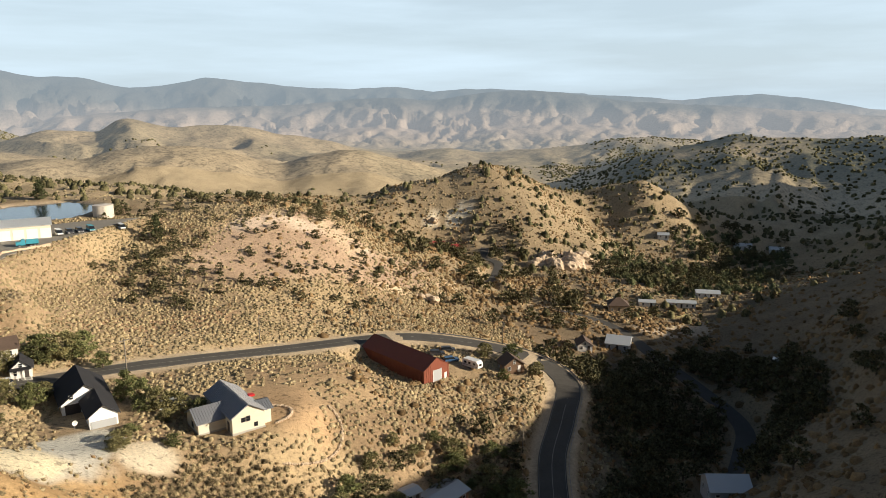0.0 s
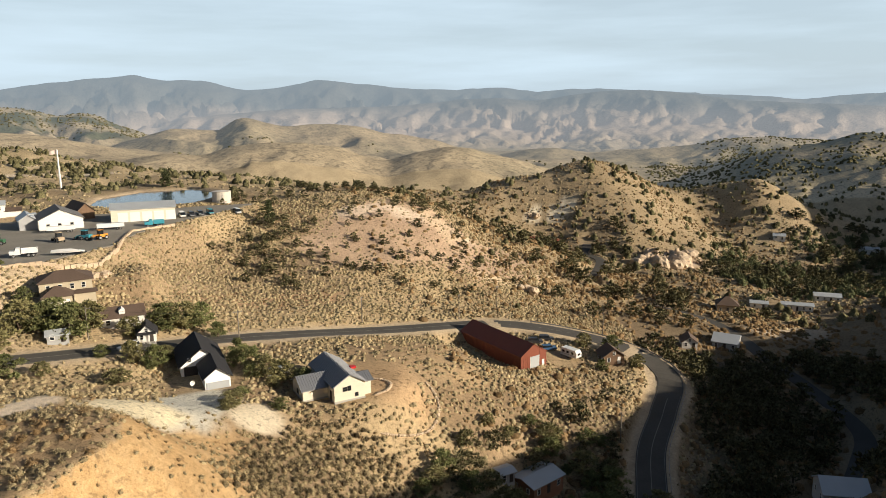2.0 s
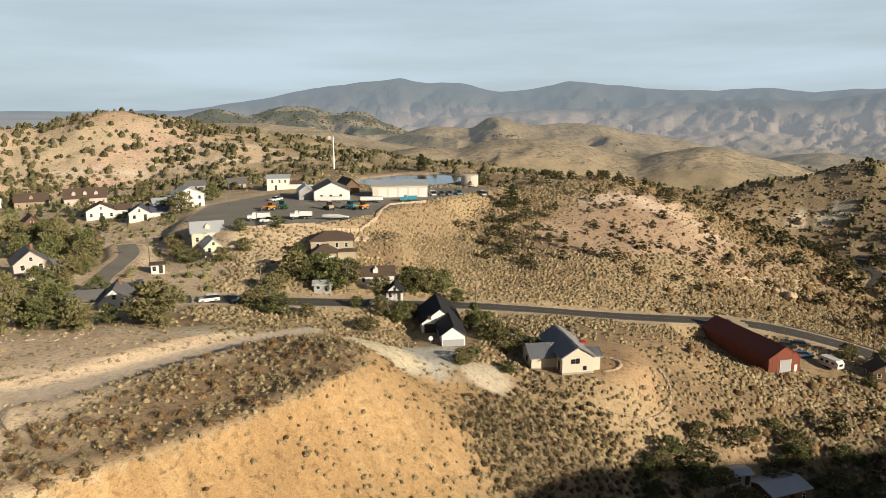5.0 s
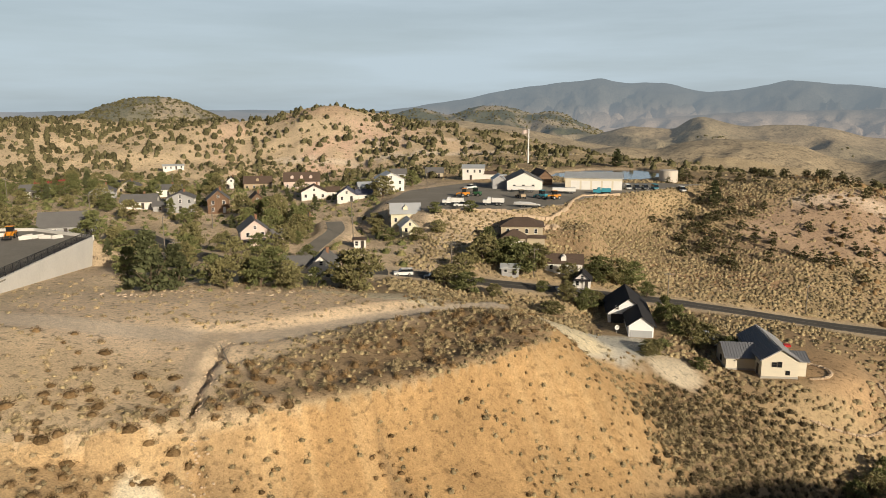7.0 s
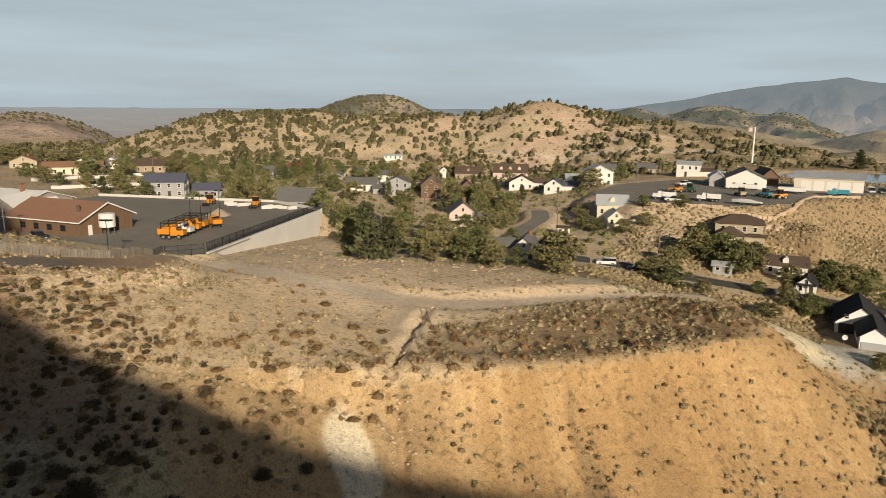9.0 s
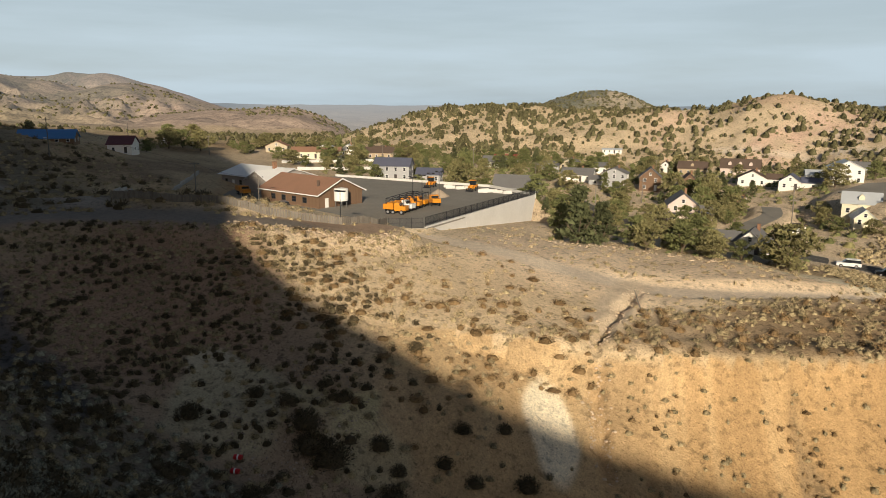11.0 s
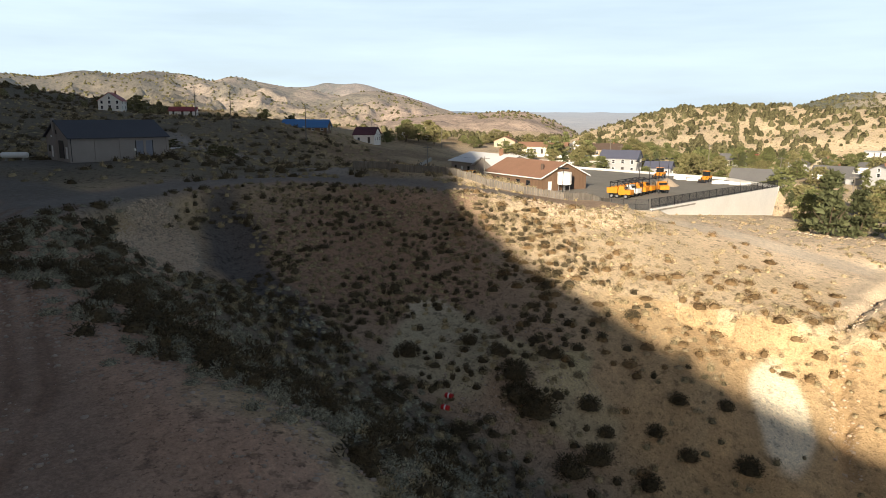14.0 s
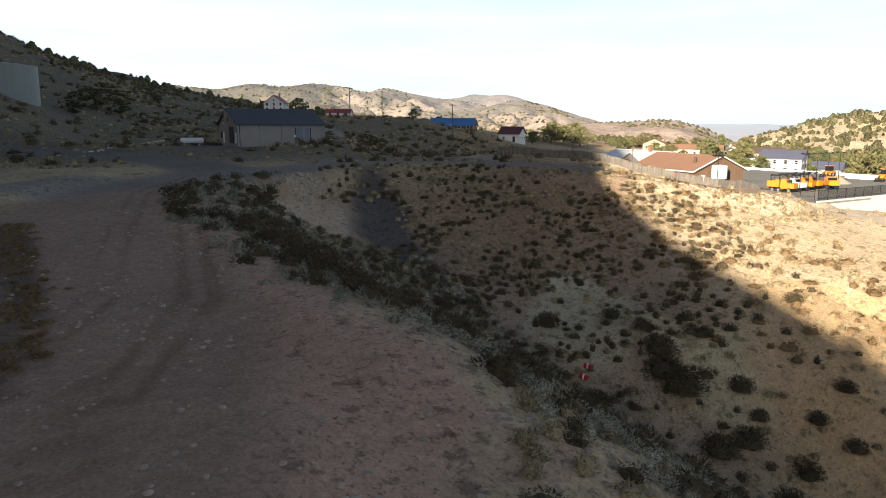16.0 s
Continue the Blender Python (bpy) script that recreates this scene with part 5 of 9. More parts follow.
def red_barn():
    t = thing("barn", 84.2, 183.0, 50.9, 14.5, "long barn-red ribbed metal barn with a pale roll-up door", "barn")
    w, d, h, rise = 9.6, 29.0, 4.2, 2.9
    gable_block(t, 0, 0, w, d, h, rise, "y", M_REDMETAL, M_REDMETAL, over=0.2)
    bm = bmesh.new()
    n = int(d / 0.7)
    for s in (-1, 1):
        for i in range(n):
            y = -d / 2 + (i + 0.5) * d / n
            box(bm, s * w / 2 - 0.05, y - 0.06, -0.5, s * w / 2 + 0.05, y + 0.06, h)
    n = int(w / 0.7)
    for i in range(n):
        x = -w / 2 + (i + 0.5) * w / n
        if abs(x - 0.3) > 1.9 and abs(x - 3.5) > 0.6:
            box(bm, x - 0.06, -d / 2 - 0.05, -0.5, x + 0.06, -d / 2 + 0.05, h + rise * (1 - abs(x) / (w / 2)))
    tagged(part("ribs", bm, M_REDMETAL, t), kind="stuff")
    part("rollup_door", boxed(-1.3, -d / 2 - 0.09, -0.2, 1.9, -d / 2 - 0.03, 3.6), M_DOORGREY, t, "pale grey roll-up door")
    part("side_door", boxed(3.05, -d / 2 - 0.09, -0.2, 3.95, -d / 2 - 0.03, 2.0), M_TRIM, t, "white side door")
    for x in (-1.4, 1.9):
        part("door_jamb", boxed(x, -d / 2 - 0.12, -0.2, x + 0.1, -d / 2 - 0.03, 3.7), M_TRIM, t)


cream_house()
black_roof_house()
red_barn()


# ---- the upper yard ----
def five_door_shed():
    t = thing("equipment_shed", -17.6, 276.0, 84.65, 3, "long cream equipment shed with roll-up doors and a pale metal roof", "shed")
    gable_block(t, 0, 0, 21.5, 10.0, 4.6, 1.7, "x", M_CREAM, M_PALEROOF, seams=True)
    for i in range(5):
        door_on(t, on_face("S", -6.9 + i * 4.0, 0.05, 21.5, 10.0), 3.3, 3.3, M_TRIM)


def white_barn():
    t = thing("workshop", -44.5, 270.0, 84.65, 14, "white gabled workshop with a grey roof beside the yard", "workshop")
    gable_block(t, 0, 0, 13.5, 15.0, 3.6, 3.2, "y", M_WHITE, M_GREYROOF)
    gable_block(t, -9.4, 3.0, 5.4, 11.0, 3.4, 1.8, "y", M_GREYW, M_PALEROOF)
    for u in (-4.0, -0.5, 3.2):
        window_on(t, on_face("S", u, 1.5, 13.5, 15.0), 0.8, 1.2, M_DARKTRIM)
    part("tarp", boxed(-9.2, -2.4, 5.2, -6.6, 0.4, 5.5), M_PALEROOF, t)
    o = thing("old_shed", -40.5, 290.5, 84.7, 24, "weathered dark board shed with a steep gable", "shed")
    gable_block(o, 0, 0, 6.0, 14.0, 3.0, 2.8, "y", M_BROWNW, M_BROWNROOF)
    c = thing("house", -71.5, 300.0, 84.7, 10, "white two-storey cube of a house with a grey roof", "house", "houses of the town")
    gable_block(c, 0, 0, 9.4, 8.5, 5.2, 1.2, "x", M_WHITE, M_PALEROOF)
    gable_block(c, 7.2, -0.5, 5.0, 7.0, 2.7, 0.9, "x", M_WHITE, M_BROWNROOF)
    for u in (-2.4, 0.6, 3.0):
        window_on(c, on_face("S", u, 3.9, 9.4, 8.5), 0.8, 1.2)
    door_on(c, on_face("S", -1.0, 0.1, 9.4, 8.5), 0.95, 2.05, M_DARKTRIM)


def round_tank(x, y, z, r, h, material, label):
    t = thing("water_tank", x, y, z, 0, label, "tank")
    n = 36
    ring = lambda rr, zz: [(rr * math.cos(2 * math.pi * i / n), rr * math.sin(2 * math.pi * i / n), zz) for i in range(n)]
    part("shell", solid(bmesh.new(), [ring(r, -1.0), ring(r, h)]), material, t)
    part("roof", solid(bmesh.new(), [ring(r + 0.08, h - 0.02), ring(r + 0.08, h + 0.1), ring(r * 0.5, h + r * 0.08), ring(0.3, h + r * 0.12)]), material, t)
    for k in (0.33, 0.66):
        part("seam", solid(bmesh.new(), [ring(r + 0.03, h * k), ring(r + 0.03, h * k + 0.06)]), material, t)
    bm = bmesh.new()
    for s in (-0.22, 0.22):
        tube(bm, (s, -r - 0.15, 0), (s, -r - 0.15, h), 0.03, n=5)
    for k in range(int(h / 0.35)):
        tube(bm, (-0.22, -r - 0.15, 0.2 + k * 0.35), (0.22, -r - 0.15, 0.2 + k * 0.35), 0.02, n=5)
    part("ladder", bm, M_GALV, t)


five_door_shed()
white_barn()
round_tank(11.5, 312.0, 84.5, 3.9, 4.8, M_TANKW, "beige cylindrical water tank at the end of the reservoir")
round_tank(-193, -84, 103.3, 8.2, 8.8, M_TANKG, "large grey-green steel water tank on the shaded hillside")

pole = thing("flag_pole", -64.5, 412, gz(-64.5, 412), 0, "tall white pole with a small flag beyond the reservoir", "flag pole")
part("pole", tube(bmesh.new(), (0, 0, -1), (0, 0, 20.5), 0.55, 0.38, 10), M_TRIM, pole)
bm = bmesh.new()
solid(bm, [[(-0.4 - 0.55 * k, 0.25 * math.sin(k * 1.1), 18.2 - 0.08 * k), (-0.4 - 0.55 * k, 0.05 + 0.25 * math.sin(k * 1.1), 18.2 - 0.08 * k), (-0.4 - 0.55 * k, 0.05 + 0.25 * math.sin(k * 1.1), 20.2 - 0.06 * k), (-0.4 - 0.55 * k, 0.25 * math.sin(k * 1.1), 20.2 - 0.06 * k)] for k in range(7)])
part("flag", bm, M_PINK, pole, "pale red and white flag")


# ---- garage on the dirt pad ----
def block_garage():
    t = thing("garage", -157.4, -17.4, 94.2, 21.5, "grey block garage with a dark pitched roof and roll-up doors", "garage")
    w, d = 15.0, 18.4
    gable_block(t, 0, 0, w, d, 4.0, 3.1, "y", M_BLOCK, M_GARAGEROOF, over=0.5)
    for i in range(5):
        y = -d / 2 + i * d / 4
        part("pilaster", boxed(w / 2, y - 0.25, -0.5, w / 2 + 0.16, y + 0.25, 3.9), M_BLOCK, t)
    for y, m in ((4.6, M_BLUEDOOR),):
        door_on(t, on_face("E", y, 0.05, w, d), 3.2, 3.1, m)
        part("sign_plate", boxed(w / 2 + 0.17, y - 2.1, 1.3, w / 2 + 0.2, y - 1.75, 1.75), M_TRIM, t)
    door_on(t, on_face("S", 2.3, 0.05, w, d), 2.6, 3.2, M_DARKTRIM)
    for x in (5.5, -3.6):
        door_on(t, on_face("S", x, 0.05, w, d), 0.95, 2.1, M_TRIM)
    window_on(t, on_face("S", -5.5, 1.7, w, d), 0.9, 1.1, M_DARKTRIM)
    for u0, u1, z0, z1 in ((0.85, 1.0, 0.0, 3.4), (3.6, 3.75, 0.0, 3.4), (0.85, 3.75, 3.26, 3.42)):
        part("door_frame", boxed(u0, -d / 2 - 0.09, z0, u1, -d / 2 - 0.005, z1), M_STEEL, t)
    for y in (2.85, 6.2):
        part("door_frame", boxed(w / 2 + 0.005, y - 0.07, 0, w / 2 + 0.12, y + 0.07, 3.3), M_STEEL, t)
    part("downpipe", tube(bmesh.new(), (w / 2 + 0.22, -d / 2 + 0.15, -0.4), (w / 2 + 0.22, -d / 2 + 0.15, 3.9), 0.06), M_STEEL, t)
    part("wall_lamp", boxed(-2.6, -d / 2 - 0.45, 4.0, -2.1, -d / 2, 4.3), M_TRIM, t)
    part("vent", boxed(-0.9, -d / 2 - 0.1, 4.6, -0.1, -d / 2, 5.4), M_DARKTRIM, t)
    part("flue", boxed(-1.4, -d / 2 - 0.5, -0.5, -0.6, -d / 2 - 0.02, 7.6), M_BLOCK, t)
    g = thing("propane_tank", -157.5, -34.0, gz(-157.5, -34), 84, "white horizontal propane tank on a cradle beside the garage", "tank")
    n = 16
    prof = [(-2.5, 0.05), (-2.4, 0.4), (-2.15, 0.58), (2.15, 0.58), (2.4, 0.4), (2.5, 0.05)]
    part("drum", solid(bmesh.new(), [[(x, r * math.cos(2 * math.pi * i / n), 1.1 + r * math.sin(2 * math.pi * i / n)) for i in range(n)] for x, r in prof]), M_CARWHITE, g)
    for x in (-1.5, 1.5):
        part("cradle", boxed(x - 0.15, -0.5, -0.3, x + 0.15, 0.5, 0.62), M_FOUND, g)


block_garage()

# ---- the works yard ----
def yard_buildings():
    t = thing("works_building", -154.0, 80.0, 84.95, 10, "low brown works building with a russet shingle roof", "building")
    gable_block(t, 0, 0, 22.0, 14.0, 3.4, 3.1, "x", M_BROWNW, M_RUSSET, over=0.7)
    part("fascia", boxed(-11.7, -7.78, 2.95, 11.7, -7.7, 3.2), M_TRIM, t)
    bm = bmesh.new()
    for s in (-1, 1):
        solid(bm, [[(11.72, 0, 6.45), (11.80, 0, 6.45), (11.80, 0, 6.75), (11.72, 0, 6.75)][:: 1], [(11.72, s * 7.7, 3.05), (11.80, s * 7.7, 3.05), (11.80, s * 7.7, 3.35), (11.72, s * 7.7, 3.35)]])
    bmesh.ops.recalc_face_normals(bm, faces=bm.faces)
    part("barge_board", bm, M_TRIM, t)
    for u in (-6, -2, 2, 6):
        window_on(t, on_face("S", u, 1.6, 22, 14), 1.4, 1.2, M_DARKTRIM)
    door_on(t, on_face("E", -4.5, 0.05, 22, 14), 1.0, 2.1, M_TRIM)
    door_on(t, on_face("E", 1.5, 0.05, 22, 14), 3.2, 2.8, M_DARKTRIM)
    part("vent", tube(bmesh.new(), (7.5, -4.0, 4.4), (7.5, -4.0, 6.2), 0.35, n=10), M_BROWNROOF, t)
    s = thing("works_building", -190.0, 86.0, 84.95, 10, "olive works building with a low white roof", "building")
    gable_block(s, 0, 0, 24.0, 15.0, 3.7, 2.3, "x", M_BLOCK, M_TRIM, over=0.8)
    gable_block(s, 9.0, -4.0, 9.0, 12.0, 3.6, 2.2, "y", M_BLOCK, M_TRIM, over=0.8)
    door_on(s, on_face("S", -6, 0.05, 24, 15), 1.0, 2.1, M_TRIM)
    for u in (-9.5, -2.5):
        window_on(s, on_face("S", u, 1.7, 24, 15), 1.0, 1.2, M_DARKTRIM)
    chimney_on(s, 5.0, -1.0, 4.5, 7.6, 0.9)
    g = thing("brine_tank", -141.0, 80.6, 84.95, 20, "white cylindrical tank standing on steel legs", "tank")
    n = 20
    part("drum", solid(bmesh.new(), [[(r * math.cos(2 * math.pi * i / n), r * math.sin(2 * math.pi * i / n), z) for i in range(n)] for r, z in ((0.3, 1.45), (1.6, 1.6), (1.68, 1.7), (1.68, 4.4), (1.6, 4.5), (0.3, 4.7))]), M_TRIM, g)
    for k in range(4):
        a = math.pi / 4 + k * math.pi / 2
        part("leg", boxed(1.3 * math.cos(a) - 0.07, 1.3 * math.sin(a) - 0.07, -0.05, 1.3 * math.cos(a) + 0.07, 1.3 * math.sin(a) + 0.07, 1.7), M_GALV, g)


def retaining_wall():
    a, b = Vector((-106.5, 78.6, 0)), Vector((-127.3, 133.0, 0))
    L = (b - a).length
    rot = math.degrees(math.atan2(b.y - a.y, b.x - a.x))
    t = thing("retaining_wall", a.x, a.y, 84.9, rot, "tall white concrete retaining wall with a black fence on top", "wall")
    n = 10
    for i in range(n):
        x0, x1 = L * i / n + 0.006, L * (i + 1) / n - 0.006
        zb = min(gz(*(a + (b - a) * (i / n)).to_2d()), gz(*(a + (b - a) * ((i + 1) / n)).to_2d())) - 87.4 - 4.0 * i / n
        part("panel", boxed(x0, -0.25, zb, x1, 0.25, 0.35 + 0.02 * i), M_CONC, t)
    for i in range(n * 2 + 1):
        x = L * i / (n * 2)
        part("fence_post", boxed(x - 0.04, -0.04, 0.3, x + 0.04, 0.04, 2.3), M_STEEL, t)
    bm = bmesh.new()
    for z in (0.75, 2.2):
        box(bm, 0, -0.03, z, L, 0.03, z + 0.06)
    x = 0.0
    while x < L:
        box(bm, x - 0.02, -0.02, 0.6, x + 0.02, 0.02, 2.25)
        x += 0.22
    part("fence_bars", bm, M_STEEL, t)
    # low white kerb wall along the far side of the yard
    for p, q in (((-127.3, 133.4), (-150, 138.4)), ((-150, 138.4), (-205, 118.5))):
        L2 = math.dist(p, q)
        k = thing("kerb_wall", p[0], p[1], 84.9, math.degrees(math.atan2(q[1] - p[1], q[0] - p[0])), "low white concrete wall along the yard's edge", "wall", "yard edge walls")
        m = int(L2 / 6)
        for i in range(m):
            part("block", boxed(L2 * i / m + 0.02, -0.2, -1.2, L2 * (i + 1) / m - 0.02, 0.2, 0.75), M_CONC, k)


def board_fence(pts, label, h=1.7, material=None, group=""):
    x0, y0 = pts[0]
    t = thing("board_fence", x0, y0, gz(x0, y0), 0, label, "fence", group)
    z0 = gz(x0, y0)
    count = 0
    for (ax, ay), (bx, by) in zip(pts, pts[1:]):
        L = math.dist((ax, ay), (bx, by))
        rot = math.degrees(math.atan2(by - ay, bx - ax))
        n = max(2, int(L / 0.45))
        me = cached(("board", h, bool(material)), lambda: boxed(-0.21, -0.02, -0.4, 0.21, 0.02, h), material or M_WOOD)
        for i in range(n):
            u = (i + 0.5) / n
            x, y = ax + (bx - ax) * u, ay + (by - ay) * u
            share("board", me, t, pose(x - x0, y - y0, gz(x, y) - z0, 0, 0, rot) @ Matrix.Diagonal((1, 1, 0.92 + 0.12 * ((i * 13) % 7) / 7, 1)))
            if i % 6 == 0:
                share("post", cached(("post", h), lambda: boxed(-0.06, 0.03, -0.6, 0.06, 0.15, h + 0.12), M_WOOD), t, pose(x - x0, y - y0, gz(x, y) - z0, 0, 0, rot))
    return t


yard_buildings()
retaining_wall()
board_fence([(-128, 26), (-118, 35), (-109, 45), (-103, 57), (-105, 66), (-110.5, 72)], "weathered grey board fence along the works yard", 1.35)
# stepped block wall down the shaded road, white fences of the gardens behind the yard
bw = thing("block_wall", -138, 30, gz(-138, 30), 0, "low stepped wall of pale concrete blocks", "wall")
for i in range(22):
    u = i / 21
    x, y = -138 - 72 * u, 30 + 43 * u
    share("block", cached(("step_block", i % 2), lambda: boxed(-1.95, -0.2, -1.4, 1.95, 0.2, 1.0 + 0.15 * (i % 2)), M_FOUND), bw, pose(x + 138, y - 30, gz(x, y) - gz(-138, 30), 0, 0, math.degrees(math.atan2(43, -72))))
board_fence([(-262, 128), (-266, 146), (-265, 172), (-262, 190)], "white picket fence round a garden", 1.2, material=M_TRIM, group="garden fences")
board_fence([(-238, 122), (-237, 144), (-237, 158)], "white picket fence along the lane", 1.2, material=M_TRIM, group="garden fences")

# chain-link gate at the yard's mouth
gate = thing("yard_gate", -110.3, 72.2, 84.9, math.degrees(math.atan2(6.2, 3.6)), "dark steel chain-link gate across the yard entrance", "gate")
for x in (0, 2.3, 4.6, 6.9):
    part("post", tube(bmesh.new(), (x, 0, -0.3), (x, 0, 2.2), 0.05, n=6), M_STEEL, gate)
bm = bmesh.new()
for z in (0.15, 1.1, 2.0):
    tube(bm, (0, 0, z), (6.9, 0, z), 0.03, n=5)
for i in range(36):
    tube(bm, (i * 0.19, 0, 0.15), (i * 0.19 + 0.02, 0, 2.0), 0.008, n=4)
part("mesh", bm, M_STEEL, gate)

# ---- the town on the shelf ----
plain_house(-101.5, 163.5, 36, 7.6, 9.0, 4.6, 3.0, M_PINK, M_GREYROOF, "blush-white two-storey house with a grey gable roof", storeys=2, porch=True, wing=4)
plain_house(-69.0, 138.5, 18, 6.0, 9.0, 2.6, 2.6, M_WHITE, M_GREYROOF, "small white gabled cottage with a grey roof", chimney=True, wing=-6)
plain_house(-75.5, 176, 20, 3.2, 3.2, 2.4, 0.5, M_WHITE, M_BROWNROOF, "small white utility hut beside the street", chimney=False, hip=True)
plain_house(-71.0, 203, 20, 9.0, 6.4, 3.6, 2.6, M_YELLOW, M_PALEROOF, "pale yellow house with a light metal roof", ridge="x", chimney=False, dormers=1, z=80.2)
plain_house(-67.5, 195.5, 28, 5.0, 6.5, 2.4, 2.2, M_YELLOW, M_PALEROOF, "pale yellow gabled garden house", chimney=False, z=gz(-67.5, 195.5) - 0.9)
plain_house(-94.0, 252, 30, 10.0, 10.0, 5.2, 2.4, M_WHITE, M_PALEROOF, "white house with stepped pale metal roofs", storeys=2, wing=-7, chimney=False)
plain_house(-106.5, 240, 20, 7.0, 8.0, 2.8, 2.4, M_WHITE, M_SLATE, "low white house with a pale blue-grey roof", chimney=False, wing=7)
plain_house(-148.5, 219, 34, 7.6, 9.0, 5.0, 3.2, M_BROWNW, M_GREYROOF, "dark brown weathered house with a steep gable", storeys=2)
plain_house(-138.0, 228, 34, 7.0, 9.0, 3.4, 3.2, M_BROWNW, M_BROWNROOF, "brown boarded house with a steep shingle gable", porch=True)
plain_house(-159.0, 212, 30, 9.2, 8.0, 5.0, 2.0, M_GREYW, M_GREYROOF, "grey two-storey house with white trim", storeys=2, wing=-5)
plain_house(-176.5, 212, 28, 12.0, 8.0, 2.8, 2.2, M_WHITE, M_GREYROOF, "white bungalow with a wide grey roof", ridge="x")
plain_house(-192, 250, 28, 9.5, 8.0, 3.2, 1.6, M_WHITE, M_GREYROOF, "white house with a low grey-green roof", ridge="x")
plain_house(-210, 232, 34, 9.0, 8.5, 3.0, 2.4, M_GREYW, M_GREYROOF, "grey bungalow under a grey shingle roof")
plain_house(-246, 290, 34, 10.5, 8.0, 2.8, 1.6, M_WHITE, M_GREYROOF, "white bungalow with a low grey roof", ridge="x", chimney=False)
plain_house(-200, 310, 30, 6.4, 8.0, 3.2, 2.8, M_WHITE, M_BLACKROOF, "small white house with a dark steep roof")
plain_house(-182, 305, 26, 13.0, 9.0, 3.2, 3.0, M_TAN, M_BROWNROOF, "tan house with a long brown roof and a gable", ridge="x", wing=0, dormers=1)
plain_house(-153, 295, 24, 16.0, 9.5, 3.6, 3.6, M_PINK, M_BROWNROOF, "blush house with a long brown roof and dormers", ridge="x", dormers=3)
plain_house(-127, 254, 26, 10.0, 8.0, 3.0, 2.6, M_WHITE, M_BROWNROOF, "white gabled cottage with a brown roof", wing=5)
plain_house(-112, 216, 20, 3.8, 4.6, 2.4, 1.8, M_BRICK, M_BROWNROOF, "small red-brown brick outbuilding", chimney=False)
plain_house(-264, 260, 34, 12.5, 8.0, 2.8, 2.0, M_TAN, M_REDROOF, "low house with a bright red metal roof", ridge="x", chimney=False)
plain_house(-158, 158, 34, 14.0, 9.0, 2.9, 3.4, M_GREYW, M_GREYROOF, "large grey house with a dull grey roof", ridge="x", chimney=False)
plain_house(-201, 140, 42, 12.5, 9.0, 5.2, 2.4, M_GREYW, M_SLATE, "grey two-storey house with a slate-blue roof", ridge="x", storeys=2, chimney=False)
plain_house(-192.5, 149.5, 42, 8.5, 7.0, 2.9, 1.9, M_GREYW, M_SLATE, "grey garage wing with a slate-blue roof", ridge="x", chimney=False)
plain_house(-284, 193, 46, 18.0, 9.0, 3.0, 2.4, M_TAN, M_BROWNROOF, "tan ranch house with a wide brown roof", ridge="x", wing=5)
plain_house(-282, 156, 52, 22.0, 8.0, 3.2, 1.8, M_YELLOW, M_RUSSET, "long pale yellow house with a tan roof", ridge="x", chimney=False)
plain_house(-300, 172, 50, 9.0, 8.0, 3.0, 2.2, M_WHITE, M_PALEROOF, "white gabled house with a pale roof")
plain_house(-310, 222, 44, 11.0, 8.0, 3.0, 2.0, M_WHITE, M_BROWNROOF, "white bungalow with a brown roof", ridge="x")
plain_house(-296, 206, 46, 15.0, 9.0, 3.0, 2.6, M_BROWNW, M_BROWNROOF, "wide brown ranch house under a low brown roof", ridge="x")
plain_house(-302, 186, 48, 8.0, 8.0, 3.0, 2.4, M_WHITE, M_PALEROOF, "white gabled house with a pale roof beside the lane")
plain_house(-304, 148, 54, 10.0, 8.0, 3.0, 2.2, M_BEIGE, M_RUSSET, "beige house with a russet roof at the lane's end")
plain_house(-236, 224, 36, 10.0, 8.0, 3.0, 2.2, M_WHITE, M_GREYROOF, "white bungalow among garden trees", ridge="x")
plain_house(-222, 262, 30, 9.0, 8.0, 3.0, 2.2, M_BEIGE, M_GREYROOF, "beige bungalow among garden trees")
plain_house(-275, 366, 38, 12.0, 5.0, 2.4, 0.8, M_WHITE, M_PALEROOF, "long low white building on the hill road", ridge="x", chimney=False)
plain_house(-118, 330, 20, 9.0, 7.0, 2.8, 2.0, M_GREYW, M_GREYROOF, "grey house half hidden by shrubs", ridge="x")
plain_house(-95, 318, 20, 8.0, 7.0, 2.8, 2.0, M_BEIGE, M_GREYROOF, "beige house half hidden by shrubs", ridge="x")
# on the slope below the upper yard
t = thing("house", -33.0, 197, gz(-33, 195), 10, "beige two-storey house with brown hipped roofs", "house", "houses of the town")
hip_block(t, 0, 0, 12.0, 8.5, 5.6, 2.2, M_BEIGE, M_BROWNROOF)
hip_block(t, -2.2, -6.2, 6.5, 6.0, 3.0, 2.2, M_BEIGE, M_BROWNROOF)
hip_block(t, 4.0, -5.0, 5.0, 3.0, 2.7, 0.7, M_BEIGE, M_BROWNROOF)
for u in (-4, -1.3, 1.4, 4):
    window_on(t, on_face("S", u, 4.3, 12, 8.5), 0.8, 1.2)
for u in (-1.5, 1.5):
    door_on(t, on_face("S", u, 0.05, 6.5, 6.0, -2.2, -6.2), 2.4, 2.1, M_TRIM)
plain_house(-19.5, 186, 8, 10.0, 7.0, 2.6, 1.8, M_WHITE, M_BROWNROOF, "low white house with a brown shingle roof", ridge="x", chimney=False, dormers=1)
